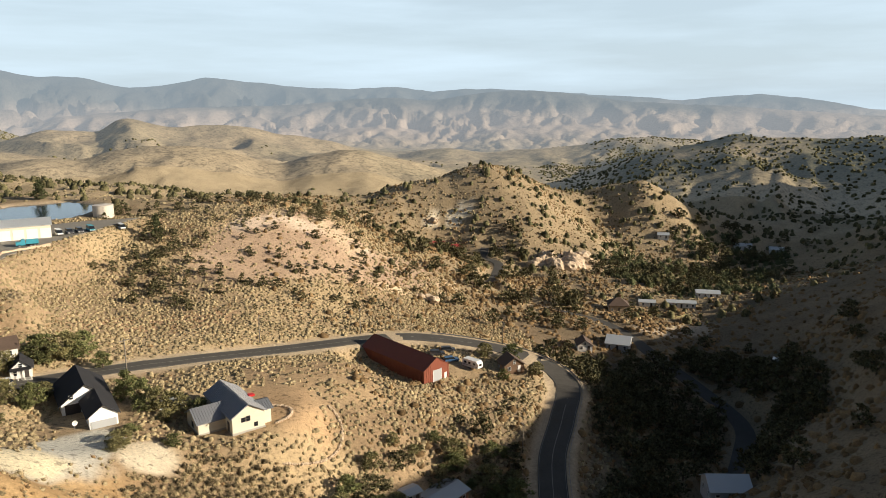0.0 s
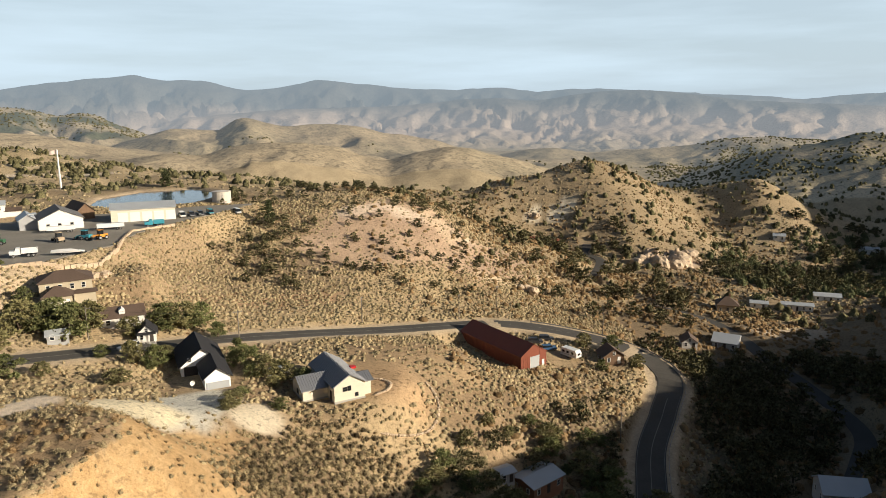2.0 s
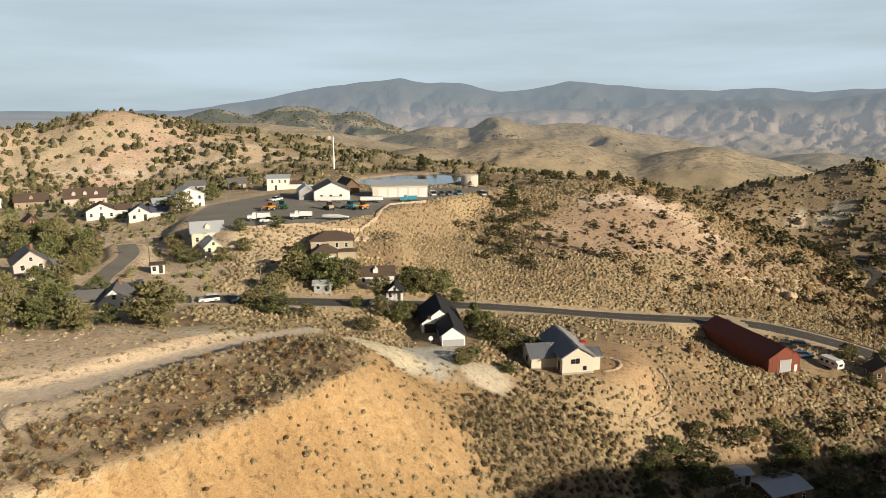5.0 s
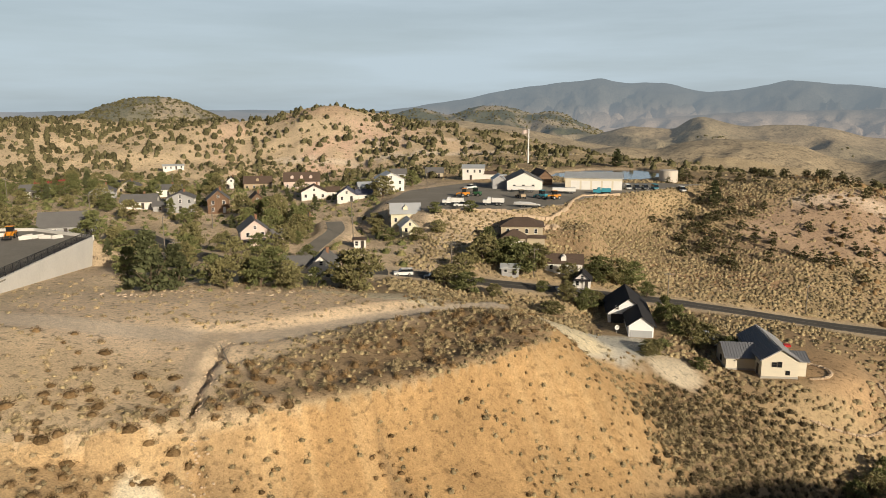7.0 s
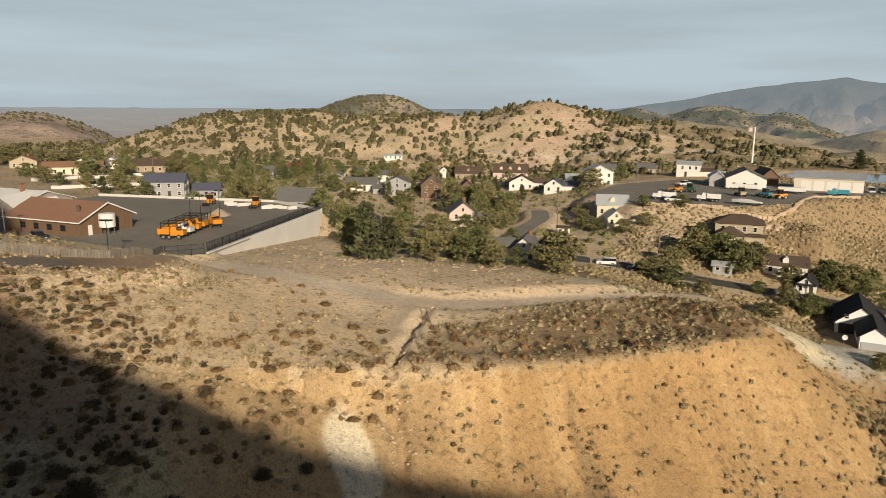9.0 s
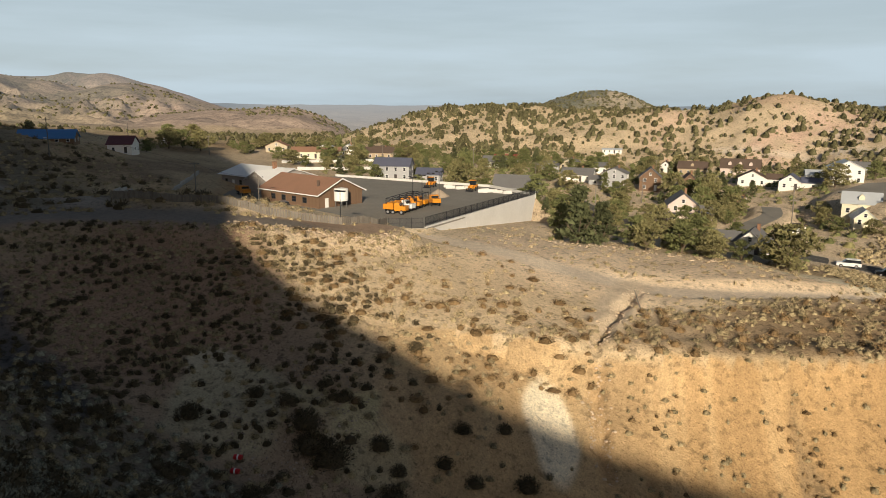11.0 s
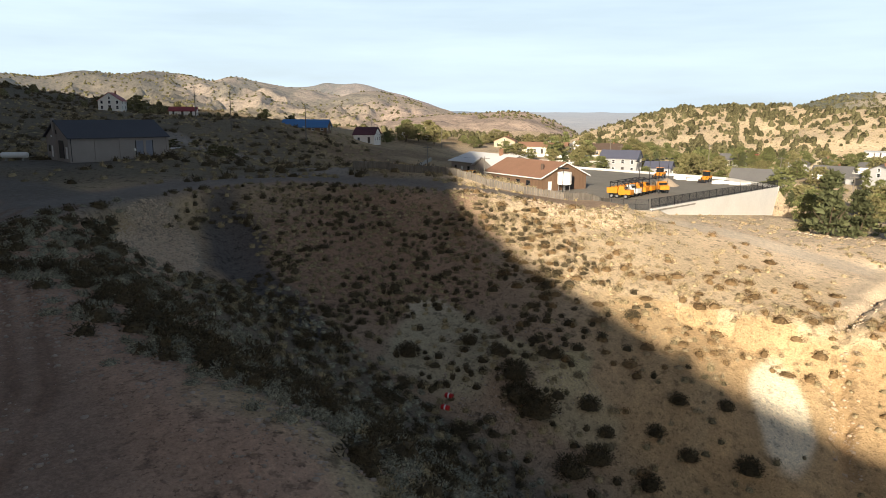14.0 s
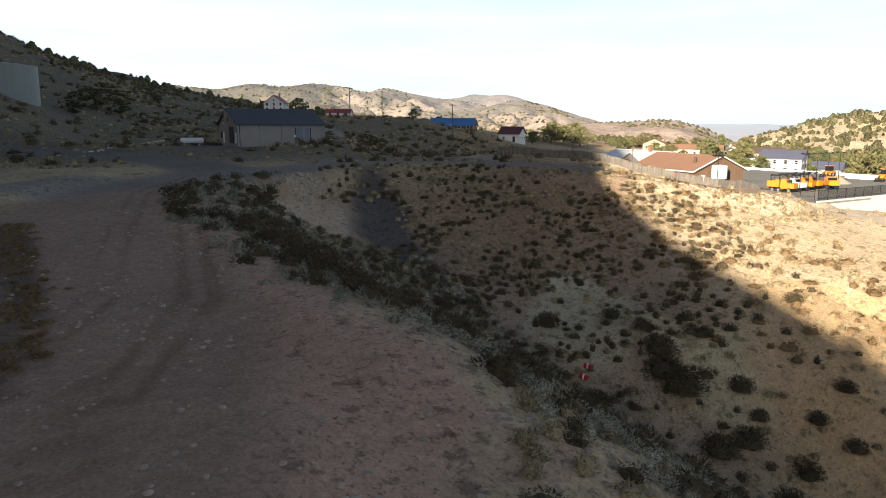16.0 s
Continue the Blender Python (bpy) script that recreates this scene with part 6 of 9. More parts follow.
plain_house(-13.5, 177.5, 2, 4.2, 5.0, 2.4, 1.9, M_WHITE, M_BLACKROOF, "tiny white gabled cottage with a railed porch", chimney=False, porch=True)
plain_house(-32, 173.5, 8, 4.4, 4.0, 1.9, 0.7, M_GREYW, M_PALEROOF, "small grey lean-to shed", ridge="x", chimney=False)
# canyon side
plain_house(214, 410, -25, 10.0, 8.0, 3.4, 2.2, M_BRICK, M_REDROOF, "red-roofed house at the head of the canyon", ridge="x", chimney=False)
plain_house(224, 404, -25, 7.0, 6.0, 2.6, 1.8, M_BRICK, M_REDROOF, "small red-roofed outbuilding beside the canyon house", ridge="x", chimney=False)
plain_house(233, 254, -35, 9.5, 8.0, 3.4, 3.4, M_TAN, M_BROWNROOF, "tan house with a tall brown hipped roof", hip=True)
plain_house(166.5, 199, -30, 5.4, 6.0, 2.4, 2.0, M_WHITE, M_BROWNROOF, "small weathered white cabin on the slope", chimney=False)
plain_house(183, 198, -50, 8.6, 9.5, 2.7, 2.0, M_GREYW, M_PALEROOF, "house with a pale blue-white metal roof", ridge="x", chimney=False)
plain_house(260, 262, -40, 8.0, 5.0, 2.6, 0.8, M_WHITE, M_PALEROOF, "low pale building on the canyon floor", ridge="x", chimney=False)
plain_house(274, 252, -40, 14.0, 5.0, 2.8, 0.8, M_WHITE, M_PALEROOF, "long pale mobile home on the canyon floor", ridge="x", chimney=False)
plain_house(300, 258, -40, 12.0, 6.0, 2.6, 1.2, M_WHITE, M_PALEROOF, "pale roofed house in the shaded canyon", ridge="x", chimney=False)
plain_house(126, 99, -30, 9.0, 7.0, 3.0, 2.2, M_GREYW, M_PALEROOF, "shaded house with a pale blue metal roof", ridge="x", chimney=False)
plain_house(67.5, 127, 20, 9.6, 7.0, 2.8, 0.9, M_BRICK, M_PALEROOF, "low red-walled shed with a pale tin roof", ridge="x", chimney=False)
plain_house(58.8, 126, 10, 3.6, 3.2, 2.4, 0.4, M_GREYW, M_PALEROOF, "small grey tin shed", ridge="x", chimney=False)
plain_house(116, 173, -10, 6.5, 5.5, 2.6, 2.2, M_BROWNW, M_BROWNROOF, "tumbledown weathered board shack", chimney=False)
plain_house(463, 368, -45, 13.0, 8.0, 3.2, 1.4, M_WHITE, M_PALEROOF, "white building among far canyon trees", ridge="x", chimney=False)
plain_house(396, 386, -45, 8.0, 6.0, 2.6, 1.4, M_WHITE, M_PALEROOF, "small white building on the far slope", ridge="x", chimney=False)
plain_house(480, 350, -45, 10.0, 7.0, 3.0, 1.6, M_WHITE, M_PALEROOF, "pale building in the far canyon", ridge="x", chimney=False)
# along the western ridge road
plain_house(-330, -24, 78, 9.0, 9.0, 4.2, 3.2, M_WHITE, M_REDROOF, "white house with a red roof and gables", storeys=2)
plain_house(-330, 4, 78, 11.0, 7.0, 2.2, 1.6, M_WHITE, M_REDROOF, "low white house with a red roof", ridge="x", chimney=False)
plain_house(-252, 42, 66, 16.0, 9.0, 2.0, 2.4, M_BROWNW, M_BLUEROOF, "dark building under a bright blue metal roof", ridge="x", chimney=False, z=gz(-252, 42) - 1.6)
plain_house(-265, 68, 60, 8.0, 11.0, 3.2, 2.6, M_WHITE, M_MAROON, "pale house with a maroon roof", ridge="x", chimney=False)


# ---- vehicles ----
def wheel_mesh(r=0.38, w=0.24):
    def make():
        bm = bmesh.new()
        n = 14
        ring = lambda rr, x: [(x, rr * math.cos(2 * math.pi * i / n), rr * math.sin(2 * math.pi * i / n)) for i in range(n)]
        solid(bm, [ring(r * 0.8, -w / 2), ring(r, -w / 2 + 0.04), ring(r, w / 2 - 0.04), ring(r * 0.8, w / 2)])
        return bm
    return cached(("tyre", r, w), make, M_RUBBER)


def rim_mesh(r=0.22, w=0.25):
    return cached(("rim", r, w), lambda: tube(bmesh.new(), (-w / 2, 0, 0), (w / 2, 0, 0), r, n=10), M_GALV)


def wheels(t, half, axles, r=0.38):
    for y in axles:
        for s in (-1, 1):
            w = share("wheel", wheel_mesh(r), t, pose(s * half, y, r))
            share("rim", rim_mesh(r * 0.58), w)


def car(x, y, rot, material, label, kind="suv", category="car", group="parked vehicles", z=None):
    """kind: suv, pickup or van; nose towards local -y."""
    z = (gz(x, y) if z is None else z) + 0.02
    t = thing({"pickup": "pickup_truck", "van": "van", "suv": "car"}[kind], x, y, z, rot, label, category, group)
    L = {"suv": 4.7, "pickup": 5.6, "van": 5.4}[kind]
    w = 0.95
    bm = bmesh.new()
    sec = lambda y_, z0, z1, k=1.0: [(-w * k, y_, z0), (w * k, y_, z0), (w * k, y_, z1 - 0.12), (w * k * 0.93, y_, z1), (-w * k * 0.93, y_, z1), (-w * k, y_, z1 - 0.12)]
    solid(bm, [sec(-L / 2, 0.45, 0.85, 0.9), sec(-L / 2 + 0.12, 0.36, 0.98), sec(-L * 0.18, 0.33, 1.08), sec(L * 0.3, 0.33, 1.1), sec(L / 2 - 0.08, 0.36, 1.08), sec(L / 2, 0.45, 1.0, 0.95)])
    bmesh.ops.recalc_face_normals(bm, faces=bm.faces)
    part("body", bm, material, t)
    y0, y1, top = {"suv": (-L * 0.16, L * 0.47, 1.72), "pickup": (-L * 0.16, L * 0.14, 1.78), "van": (-L * 0.34, L * 0.49, 2.05)}[kind]
    bm = bmesh.new()
    solid(bm, [[(-0.9, y0 - 0.45, 1.05), (0.9, y0 - 0.45, 1.05), (0.9, y1 + 0.15, 1.05), (-0.9, y1 + 0.15, 1.05)], [(-0.74, y0 + 0.25, top), (0.74, y0 + 0.25, top), (0.74, y1 - 0.05, top), (-0.74, y1 - 0.05, top)]])
    bmesh.ops.recalc_face_normals(bm, faces=bm.faces)
    part("glasshouse", bm, M_GLASS, t)
    part("roof_panel", boxed(-0.76, y0 + 0.22, top - 0.02, 0.76, y1 - 0.02, top + 0.06), material, t)
    if kind == "pickup":
        part("bed_liner", boxed(-0.78, L * 0.18, 1.08, 0.78, L * 0.48, 1.11), M_RUBBER, t)
    for s in (-1, 1):
        part("headlight", boxed(s * 0.68 - 0.16, -L / 2 - 0.02, 0.68, s * 0.68 + 0.16, -L / 2 + 0.05, 0.84), M_TRIM, t)
        part("tail_light", boxed(s * 0.8 - 0.1, L / 2 - 0.05, 0.7, s * 0.8 + 0.1, L / 2 + 0.02, 0.95), M_RED, t)
    part("bumper", boxed(-0.9, -L / 2 - 0.08, 0.42, 0.9, -L / 2 + 0.02, 0.62), M_GALV, t)
    wheels(t, 0.86, (-L * 0.31, L * 0.3))
    return t


def dump_truck(x, y, rot, cab, bed, label, length=7.0, z=None):
    z = (gz(x, y) if z is None else z) + 0.02
    t = thing("truck", x, y, z, rot, label, "truck", "parked work trucks")
    bm = boxed(-1.05, -length / 2 + 0.1, 0.9, 1.05, -length / 2 + 1.4, 1.9)
    part("bonnet", bm, cab, t)
    bm = bmesh.new()
    solid(bm, [[(-1.1, -length / 2 + 1.3, 0.8), (1.1, -length / 2 + 1.3, 0.8), (1.1, -length / 2 + 2.8, 0.8), (-1.1, -length / 2 + 2.8, 0.8)], [(-1.1, -length / 2 + 1.4, 1.8), (1.1, -length / 2 + 1.4, 1.8), (1.1, -length / 2 + 2.8, 1.8), (-1.1, -length / 2 + 2.8, 1.8)], [(-0.95, -length / 2 + 1.75, 2.65), (0.95, -length / 2 + 1.75, 2.65), (0.95, -length / 2 + 2.7, 2.65), (-0.95, -length / 2 + 2.7, 2.65)]])
    bmesh.ops.recalc_face_normals(bm, faces=bm.faces)
    part("cab", bm, cab, t)
    part("windscreen", boxed(-0.9, -length / 2 + 1.45, 1.9, 0.9, -length / 2 + 1.6, 2.45), M_GLASS, t)
    bm = bmesh.new()
    y0, y1 = -length / 2 + 3.0, length / 2
    box(bm, -1.2, y0, 1.1, 1.2, y1, 1.25)
    for a in ((-1.2, y0, 1.25, -1.1, y1, 2.3), (1.1, y0, 1.25, 1.2, y1, 2.3), (-1.1, y0, 1.25, 1.1, y0 + 0.1, 2.5), (-1.1, y1 - 0.1, 1.25, 1.1, y1, 2.2)):
        box(bm, *a)
    part("bed", bm, bed, t)
    part("chassis", boxed(-0.5, -length / 2 + 0.3, 0.65, 0.5, length / 2 - 0.2, 0.95), M_STEEL, t)
    wheels(t, 1.0, (-length / 2 + 1.1, length / 2 - 2.3, length / 2 - 1.1), 0.5)
    return t


def travel_trailer(x, y, rot, label, length=6.5, z=None):
    z = (gz(x, y) if z is None else z) + 0.02
    t = thing("travel_trailer", x, y, z, rot, label, "trailer", "parked trailers")
    bm = bmesh.new()
    h = length / 2
    prof = [(-h, 0.9), (-h + 0.3, 0.6), (h, 0.6), (h, 2.7), (h - 0.3, 2.95), (-h + 0.7, 2.95), (-h, 2.2)]
    solid(bm, [[(x_, y_, z_) for y_, z_ in prof] for x_ in (-1.2, 1.2)])
    bmesh.ops.recalc_face_normals(bm, faces=bm.faces)
    part("body", bm, M_CARWHITE, t)
    part("stripe", boxed(-1.215, -h + 0.3, 1.15, 1.215, h - 0.02, 1.3), M_GALV, t)
    for s in (-1, 1):
        for y_ in (-h * 0.5, h * 0.1, h * 0.62):
            part("window", boxed(s * 1.2 - 0.015, y_ - 0.45, 1.6, s * 1.2 + 0.015, y_ + 0.45, 2.3), M_GLASS, t)
    part("rear_window", boxed(-0.6, -h - 0.02, 1.5, 0.6, -h + 0.1, 2.1), M_GLASS, t)
    part("hitch", tube(bmesh.new(), (0, -h, 0.6), (0, -h - 1.1, 0.5), 0.06), M_STEEL, t)
    wheels(t, 1.0, (0.2, 1.1), 0.36)
    return t


def loader(x, y, rot, paint, label, z=None):
    """A wheeled digger: body, cab, boom and bucket."""
    z = (gz(x, y) if z is None else z) + 0.02
    t = thing("loader", x, y, z, rot, label, "machine", "yard machines")
    part("body", boxed(-0.9, -0.4, 0.7, 0.9, 2.2, 1.7), paint, t)
    part("cab", boxed(-0.75, -0.5, 1.7, 0.75, 0.9, 2.9), M_GLASS, t)
    part("cab_roof", boxed(-0.85, -0.6, 2.9, 0.85, 1.0, 3.05), paint, t)
    for s in (-0.6, 0.6):
        bm = tube(bmesh.new(), (s, 0.2, 1.6), (s, -2.2, 1.3), 0.12, n=6)
        tube(bm, (s, -2.2, 1.3), (s, -2.9, 0.5), 0.1, n=6)
        part("arm", bm, paint, t)
    bm = bmesh.new()
    solid(bm, [[(x_, -2.8, 0.15), (x_, -3.6, 0.15), (x_, -3.5, 0.25), (x_, -2.95, 0.35), (x_, -2.85, 0.9), (x_, -2.75, 0.9)] for x_ in (-1.1, 1.1)])
    bmesh.ops.recalc_face_normals(bm, faces=bm.faces)
    part("bucket", bm, M_STEEL, t)
    wheels(t, 0.95, (-0.3, 1.6), 0.6)
    return t


Z = 84.68
dump_truck(-58.4, 214.5, -80, M_CARWHITE, M_CARWHITE, "white dump truck parked at the yard's edge", z=Z)
car(-54.5, 211.5, -82, M_CARWHITE, "white pickup parked at the yard's edge", "pickup", z=Z)
dump_truck(-45.7, 217.5, -82, M_CARWHITE, M_CARWHITE, "white dump truck with a raised body", z=Z)
loader(-60.5, 237, -70, M_ORANGE, "orange bulldozer in the upper yard", z=Z)
loader(-57.0, 240, -100, M_GREENP, "green digger in the upper yard", z=Z)
loader(-40.0, 238, -150, M_TAN, "tan backhoe in the upper yard", z=Z)
loader(-33.0, 239, -120, M_TEAL, "teal loader in the upper yard", z=Z)
loader(-28.5, 238, -60, M_ORANGE, "orange loader at the end of the upper yard", z=Z)
dump_truck(-13.5, 259, -85, M_TEAL, M_TEAL, "teal truck with a long boom on the slope's edge", 6.5, z=84.3)
car(-64, 262, -30, M_CARWHITE, "white pickup beside the workshop", "pickup", z=Z)
for x, y, mt, kd, wd in ((-4.5, 275.5, M_CARWHITE, "van", "white van parked beside the shed"), (-1.2, 276.5, M_CARDARK, "suv", "dark car parked beside the shed"), (2.0, 277.5, M_CARDARK, "suv", "dark green car parked beside the shed"), (5.6, 279, M_TEAL, "van", "teal van parked near the tank"), (16.0, 286, M_CARWHITE, "van", "white bus parked near the tank")):
    car(x, y, 12, mt, wd, kd)
bt = thing("boat", -34.5, 216, Z, 82, "long white covered boat on a trailer in the yard", "boat")
bm = bmesh.new()
solid(bm, [[(-0.9 * k, y, 0.75 + 0.2 * (1 - k)), (-1.05 * k, y, 1.2), (0, y, 1.55 * k + 0.2), (1.05 * k, y, 1.2), (0.9 * k, y, 0.75 + 0.2 * (1 - k))] for y, k in ((-4.4, 0.1), (-3.2, 0.7), (-1, 1.0), (2, 1.0), (4.2, 0.85))])
bmesh.ops.recalc_face_normals(bm, faces=bm.faces)
part("hull", bm, M_CARWHITE, bt)
part("trailer_frame", boxed(-0.8, -4.8, 0.5, 0.8, 3.5, 0.65), M_STEEL, bt)
wheels(bt, 0.95, (0.5, 1.4), 0.34)
for x, y, rot in ((-27, 256, -84), (-42, 256.5, -84)):
    ct = thing("flat_trailer", x, y, Z, rot, "long white box trailer parked before the sheds", "trailer", "parked trailers")
    part("box_body", boxed(-1.1, -4.2, 0.9, 1.1, 4.2, 2.2), M_CARWHITE, ct)
    part("frame", boxed(-0.5, -4.8, 0.6, 0.5, 4.2, 0.88), M_STEEL, ct)
    wheels(ct, 0.95, (2.0, 3.0), 0.42)
# roadside and houses
car(-54.5, 152.2, -66, M_CARWHITE, "white car driving the hillside road", "suv", z=gz(-54.5, 152.2) + 0.1)
car(-17.0, 168.5, -66, M_CARWHITE, "white car on the roadside before the cottage", "suv")
car(-47.5, 154.5, -66, M_CARDARK, "dark car on the hillside road", "suv", z=gz(-47.5, 154.5) + 0.1)
car(14.5, 152.5, -70, M_CARWHITE, "white van parked in the cream house's drive", "van")
travel_trailer(104.0, 176.0, 20, "white travel trailer parked beside the barn", 6.2)
for x, y, rot, mt in ((97, 186, 70, M_CARDARK), (99.5, 181.5, 80, M_CARBLUE), (102, 188, 70, M_CARDARK)):
    car(x, y, rot, mt, "dusty dark car parked behind the barn", "suv")
travel_trailer(212, 151, -60, "white motorhome parked in the shaded canyon", 7.5)
car(206, 148, -60, M_CARWHITE, "white car beside the motorhome", "suv")
travel_trailer(-312, 98, 70, "white motorhome parked under trees", 7.5)
travel_trailer(-318, 112, 70, "pale travel trailer parked under trees", 7.0)
car(-72.5, 158, 30, M_CARDARK, "dark blue car parked beside the street", "suv")

# low stone wall along the lip of the upper yard
LIP = [(-62, 199.5), (-52.8, 203.0), (-44, 205.8), (-34.6, 207.6), (-27, 214), (-22.4, 224), (-21.4, 237.8), (-20, 249), (-7, 257)]
lip = thing("stone_wall", LIP[0][0], LIP[0][1], 84.6, 0, "low pale stone wall along the upper yard's edge", "wall")
k = 0
for (ax, ay), (bx, by) in zip(LIP, LIP[1:]):
    n = max(1, int(math.dist((ax, ay), (bx, by)) / 1.5))
    for i in range(n):
        u = (i + 0.5) / n
        x, y = ax + (bx - ax) * u, ay + (by - ay) * u
        share("stone", cached(("lip_stone", k % 3), lambda: boxed(-0.74, -0.3, -1.6, 0.74, 0.3, 0.55 + 0.1 * (k % 3)), M_PALEROCK), lip, pose(x - LIP[0][0], y - LIP[0][1], min(0.0, gz(x, y) - 84.6 + 0.5), 0, 0, math.degrees(math.atan2(by - ay, bx - ax))))
        k += 1

car(-48.4, -33.0, 60, M_CARBLUE, "dark blue car parked beside the dirt pad", "suv")
# works yard: black frame shelter, trucks, salt pile, lamps
Y = 84.97
sh = thing("frame_shelter", -128.0, 90.6, Y, 29, "open black steel frame shelter over orange trucks", "shelter")
for i in range(5):
    for s in (-1, 1):
        part("upright", boxed(s * 2.1 - 0.06, -7.5 + i * 3.7, -0.1, s * 2.1 + 0.06, -7.38 + i * 3.7, 3.3), M_STEEL, sh)
        part("brace", tube(bmesh.new(), (s * 2.05, -7.44 + i * 3.7, 2.4), (s * 0.9, -7.44 + i * 3.7, 3.35), 0.05, n=5), M_STEEL, sh)
    part("cross_beam", boxed(-2.16, -7.5 + i * 3.7, 3.3, 2.16, -7.36 + i * 3.7, 3.45), M_STEEL, sh)
for s in (-2.1, -0.7, 0.7, 2.1):
    part("rail", boxed(s - 0.06, -7.5, 3.45, s + 0.06, 7.4, 3.57), M_STEEL, sh)
for k, (u, cab, wd) in enumerate(((-6.6, M_ORANGE, "orange plough truck under the frame shelter"), (-2.6, M_CARWHITE, "white-cabbed orange spreader truck under the frame shelter"), (1.4, M_ORANGE, "orange plough truck under the frame shelter"), (5.2, M_ORANGE, "orange plough truck under the frame shelter"))):
    dump_truck(-128.0 - 0.485 * u, 90.6 + 0.875 * u, 29 + (88 if k % 2 else 94), cab, M_ORANGE, wd, 5.4, z=Y)
dump_truck(-130.6, 100.2, 70, M_ORANGE, M_TAN, "orange flatbed truck in the works yard", 6.0, z=Y)
dump_truck(-176, 72, 80, M_ORANGE, M_ORANGE, "orange truck in the shade of the works building", 7.4, z=Y)
car(-146, 68.5, 78, M_CARDARK, "dark car parked before the works building", "suv", z=Y)
for x, y in ((-160.5, 124.0), (-146.5, 128)):
    loader(x, y, 30, M_ORANGE, "orange loader by the far wall of the yard", z=Y)
for k, (x, y, r) in enumerate(((-154.5, 126.5, 60), (-151.5, 127.6, 75), (-149.6, 129.5, 20), (-143.2, 129.6, 85), (-140.6, 130.2, 70), (-138.2, 130.0, 20), (-135.6, 131.0, 80), (-141.8, 127.6, 50), (-157.6, 128.2, 75))):
    jb = thing("road_barrier", x, y, Y, r, "white concrete road barrier lying by the yard wall", "barrier", "barriers in the works yard")
    part("block", solid(bmesh.new(), [[(a, y_, z_) for y_, z_ in ((-0.35, 0), (0.35, 0), (0.3, 0.15), (0.12, 0.4), (0.1, 0.85), (-0.1, 0.85), (-0.12, 0.4), (-0.3, 0.15))] for a in (-1.4, 1.4)]), M_CONC, jb)
pile = thing("gravel_pile", -142.7, 112, Y, 0, "cone of pale gravel in the works yard", "pile")
bm = bmesh.new()
rr = random.Random(4)
solid(bm, [[(r * (0.9 + 0.2 * rr.random()) * math.cos(a), r * (0.9 + 0.2 * rr.random()) * math.sin(a), z_) for a in [2 * math.pi * i / 18 for i in range(18)]] for r, z_ in ((3.0, 0.0), (2.1, 0.7), (1.1, 1.4), (0.2, 1.9))])
part("mound", bm, M_GRAVEL, pile)


def lamp_post(x, y, h, heads, z=None):
    t = thing("lamp_post", x, y, gz(x, y) if z is None else z, 30, "dark steel lamp post with twin flood lamps", "lamp post", "yard lamp posts")
    part("pole", tube(bmesh.new(), (0, 0, -0.4), (0, 0, h), 0.09, 0.06), M_STEEL, t)
    part("arm", boxed(-0.8, -0.05, h - 0.1, 0.8, 0.05, h), M_STEEL, t)
    for s in heads:
        part("lamp_head", boxed(s - 0.28, -0.22, h - 0.05, s + 0.28, 0.22, h + 0.22), M_STEEL, t)


lamp_post(-111.5, 62, 5.0, (-0.8, 0, 0.8))
for k in range(4):
    lamp_post(-128 - k * 2.2, 92 + k * 4.5, 7.5, (-0.7, 0.7), Y)


# ---- utility poles and wires ----
POLES = []


def utility_pole(x, y, h, rot=0, arms=1, z=None):
    z = gz(x, y) if z is None else z
    t = thing("utility_pole", x, y, z, rot, "weathered wooden utility pole with crossarms", "utility pole", "utility poles")
    part("pole", tube(bmesh.new(), (0, 0, -1), (0, 0, h), 0.17, 0.11, 8), M_WOOD, t)
    for k in range(arms):
        part("crossarm", boxed(-1.2, -0.07, h - 0.6 - k * 0.9, 1.2, 0.07, h - 0.46 - k * 0.9), M_WOOD, t)
        for s in (-1.0, -0.4, 0.4, 1.0):
            part("insulator", tube(bmesh.new(), (s, 0, h - 0.46 - k * 0.9), (s, 0, h - 0.28 - k * 0.9), 0.05, n=6), M_GALV, t)
    POLES.append((x, y, z + h - 0.3))


def wire(a, b, sag=1.0):
    """A hanging cable between two places."""
    t = thing("power_line", a[0], a[1], a[2], 0, "thin dark overhead cable between utility poles", "cable", "overhead cables")
    n = 10
    pts = [Vector((b[0] - a[0], b[1] - a[1], b[2] - a[2])) * (i / n) - Vector((0, 0, 4 * sag * (i / n) * (1 - i / n))) for i in range(n + 1)]
    bm = bmesh.new()
    solid(bm, [[p + Vector(o) for o in ((0.025, 0, 0), (0, 0.025, 0.015), (-0.025, 0, 0), (0, -0.025, -0.015))] for p in pts])
    bmesh.ops.recalc_face_normals(bm, faces=bm.faces)
    part("cable", bm, M_STEEL, t)


row = [(-265.5, 5.5, 11.6), (-231.3, 14.2, 12.1), (-222.4, 35.9, 11.0), (-178, 60, 8), (-150, 64, 8)]
for x, y, h in row:
    utility_pole(x, y, h, 70)
for (x, y, h) in ((8, 176, 8.5), (46, 203, 8.5), (80, 208, 8.5), (124, 190, 8), (-46, 166, 8), (-26, 175, 8), (-80, 182, 8.5), (-90, 205, 8), (-120, 150, 9), (-93, 118, 9), (-170, 180, 9), (-230, 205, 9), (-205, 270, 9), (-132, 190, 8), (-160, 240, 8.5), (-250, 170, 9), (-320, 86, 9), (-282, 106, 8), (-78, 250, 9), (96, 137, 9), (100, 222, 8), (-215, 150, 9)):
    utility_pole(x, y, h, (x * 13) % 90)
for a, b in zip(POLES[:5], POLES[1:5]):
    wire(a, b)
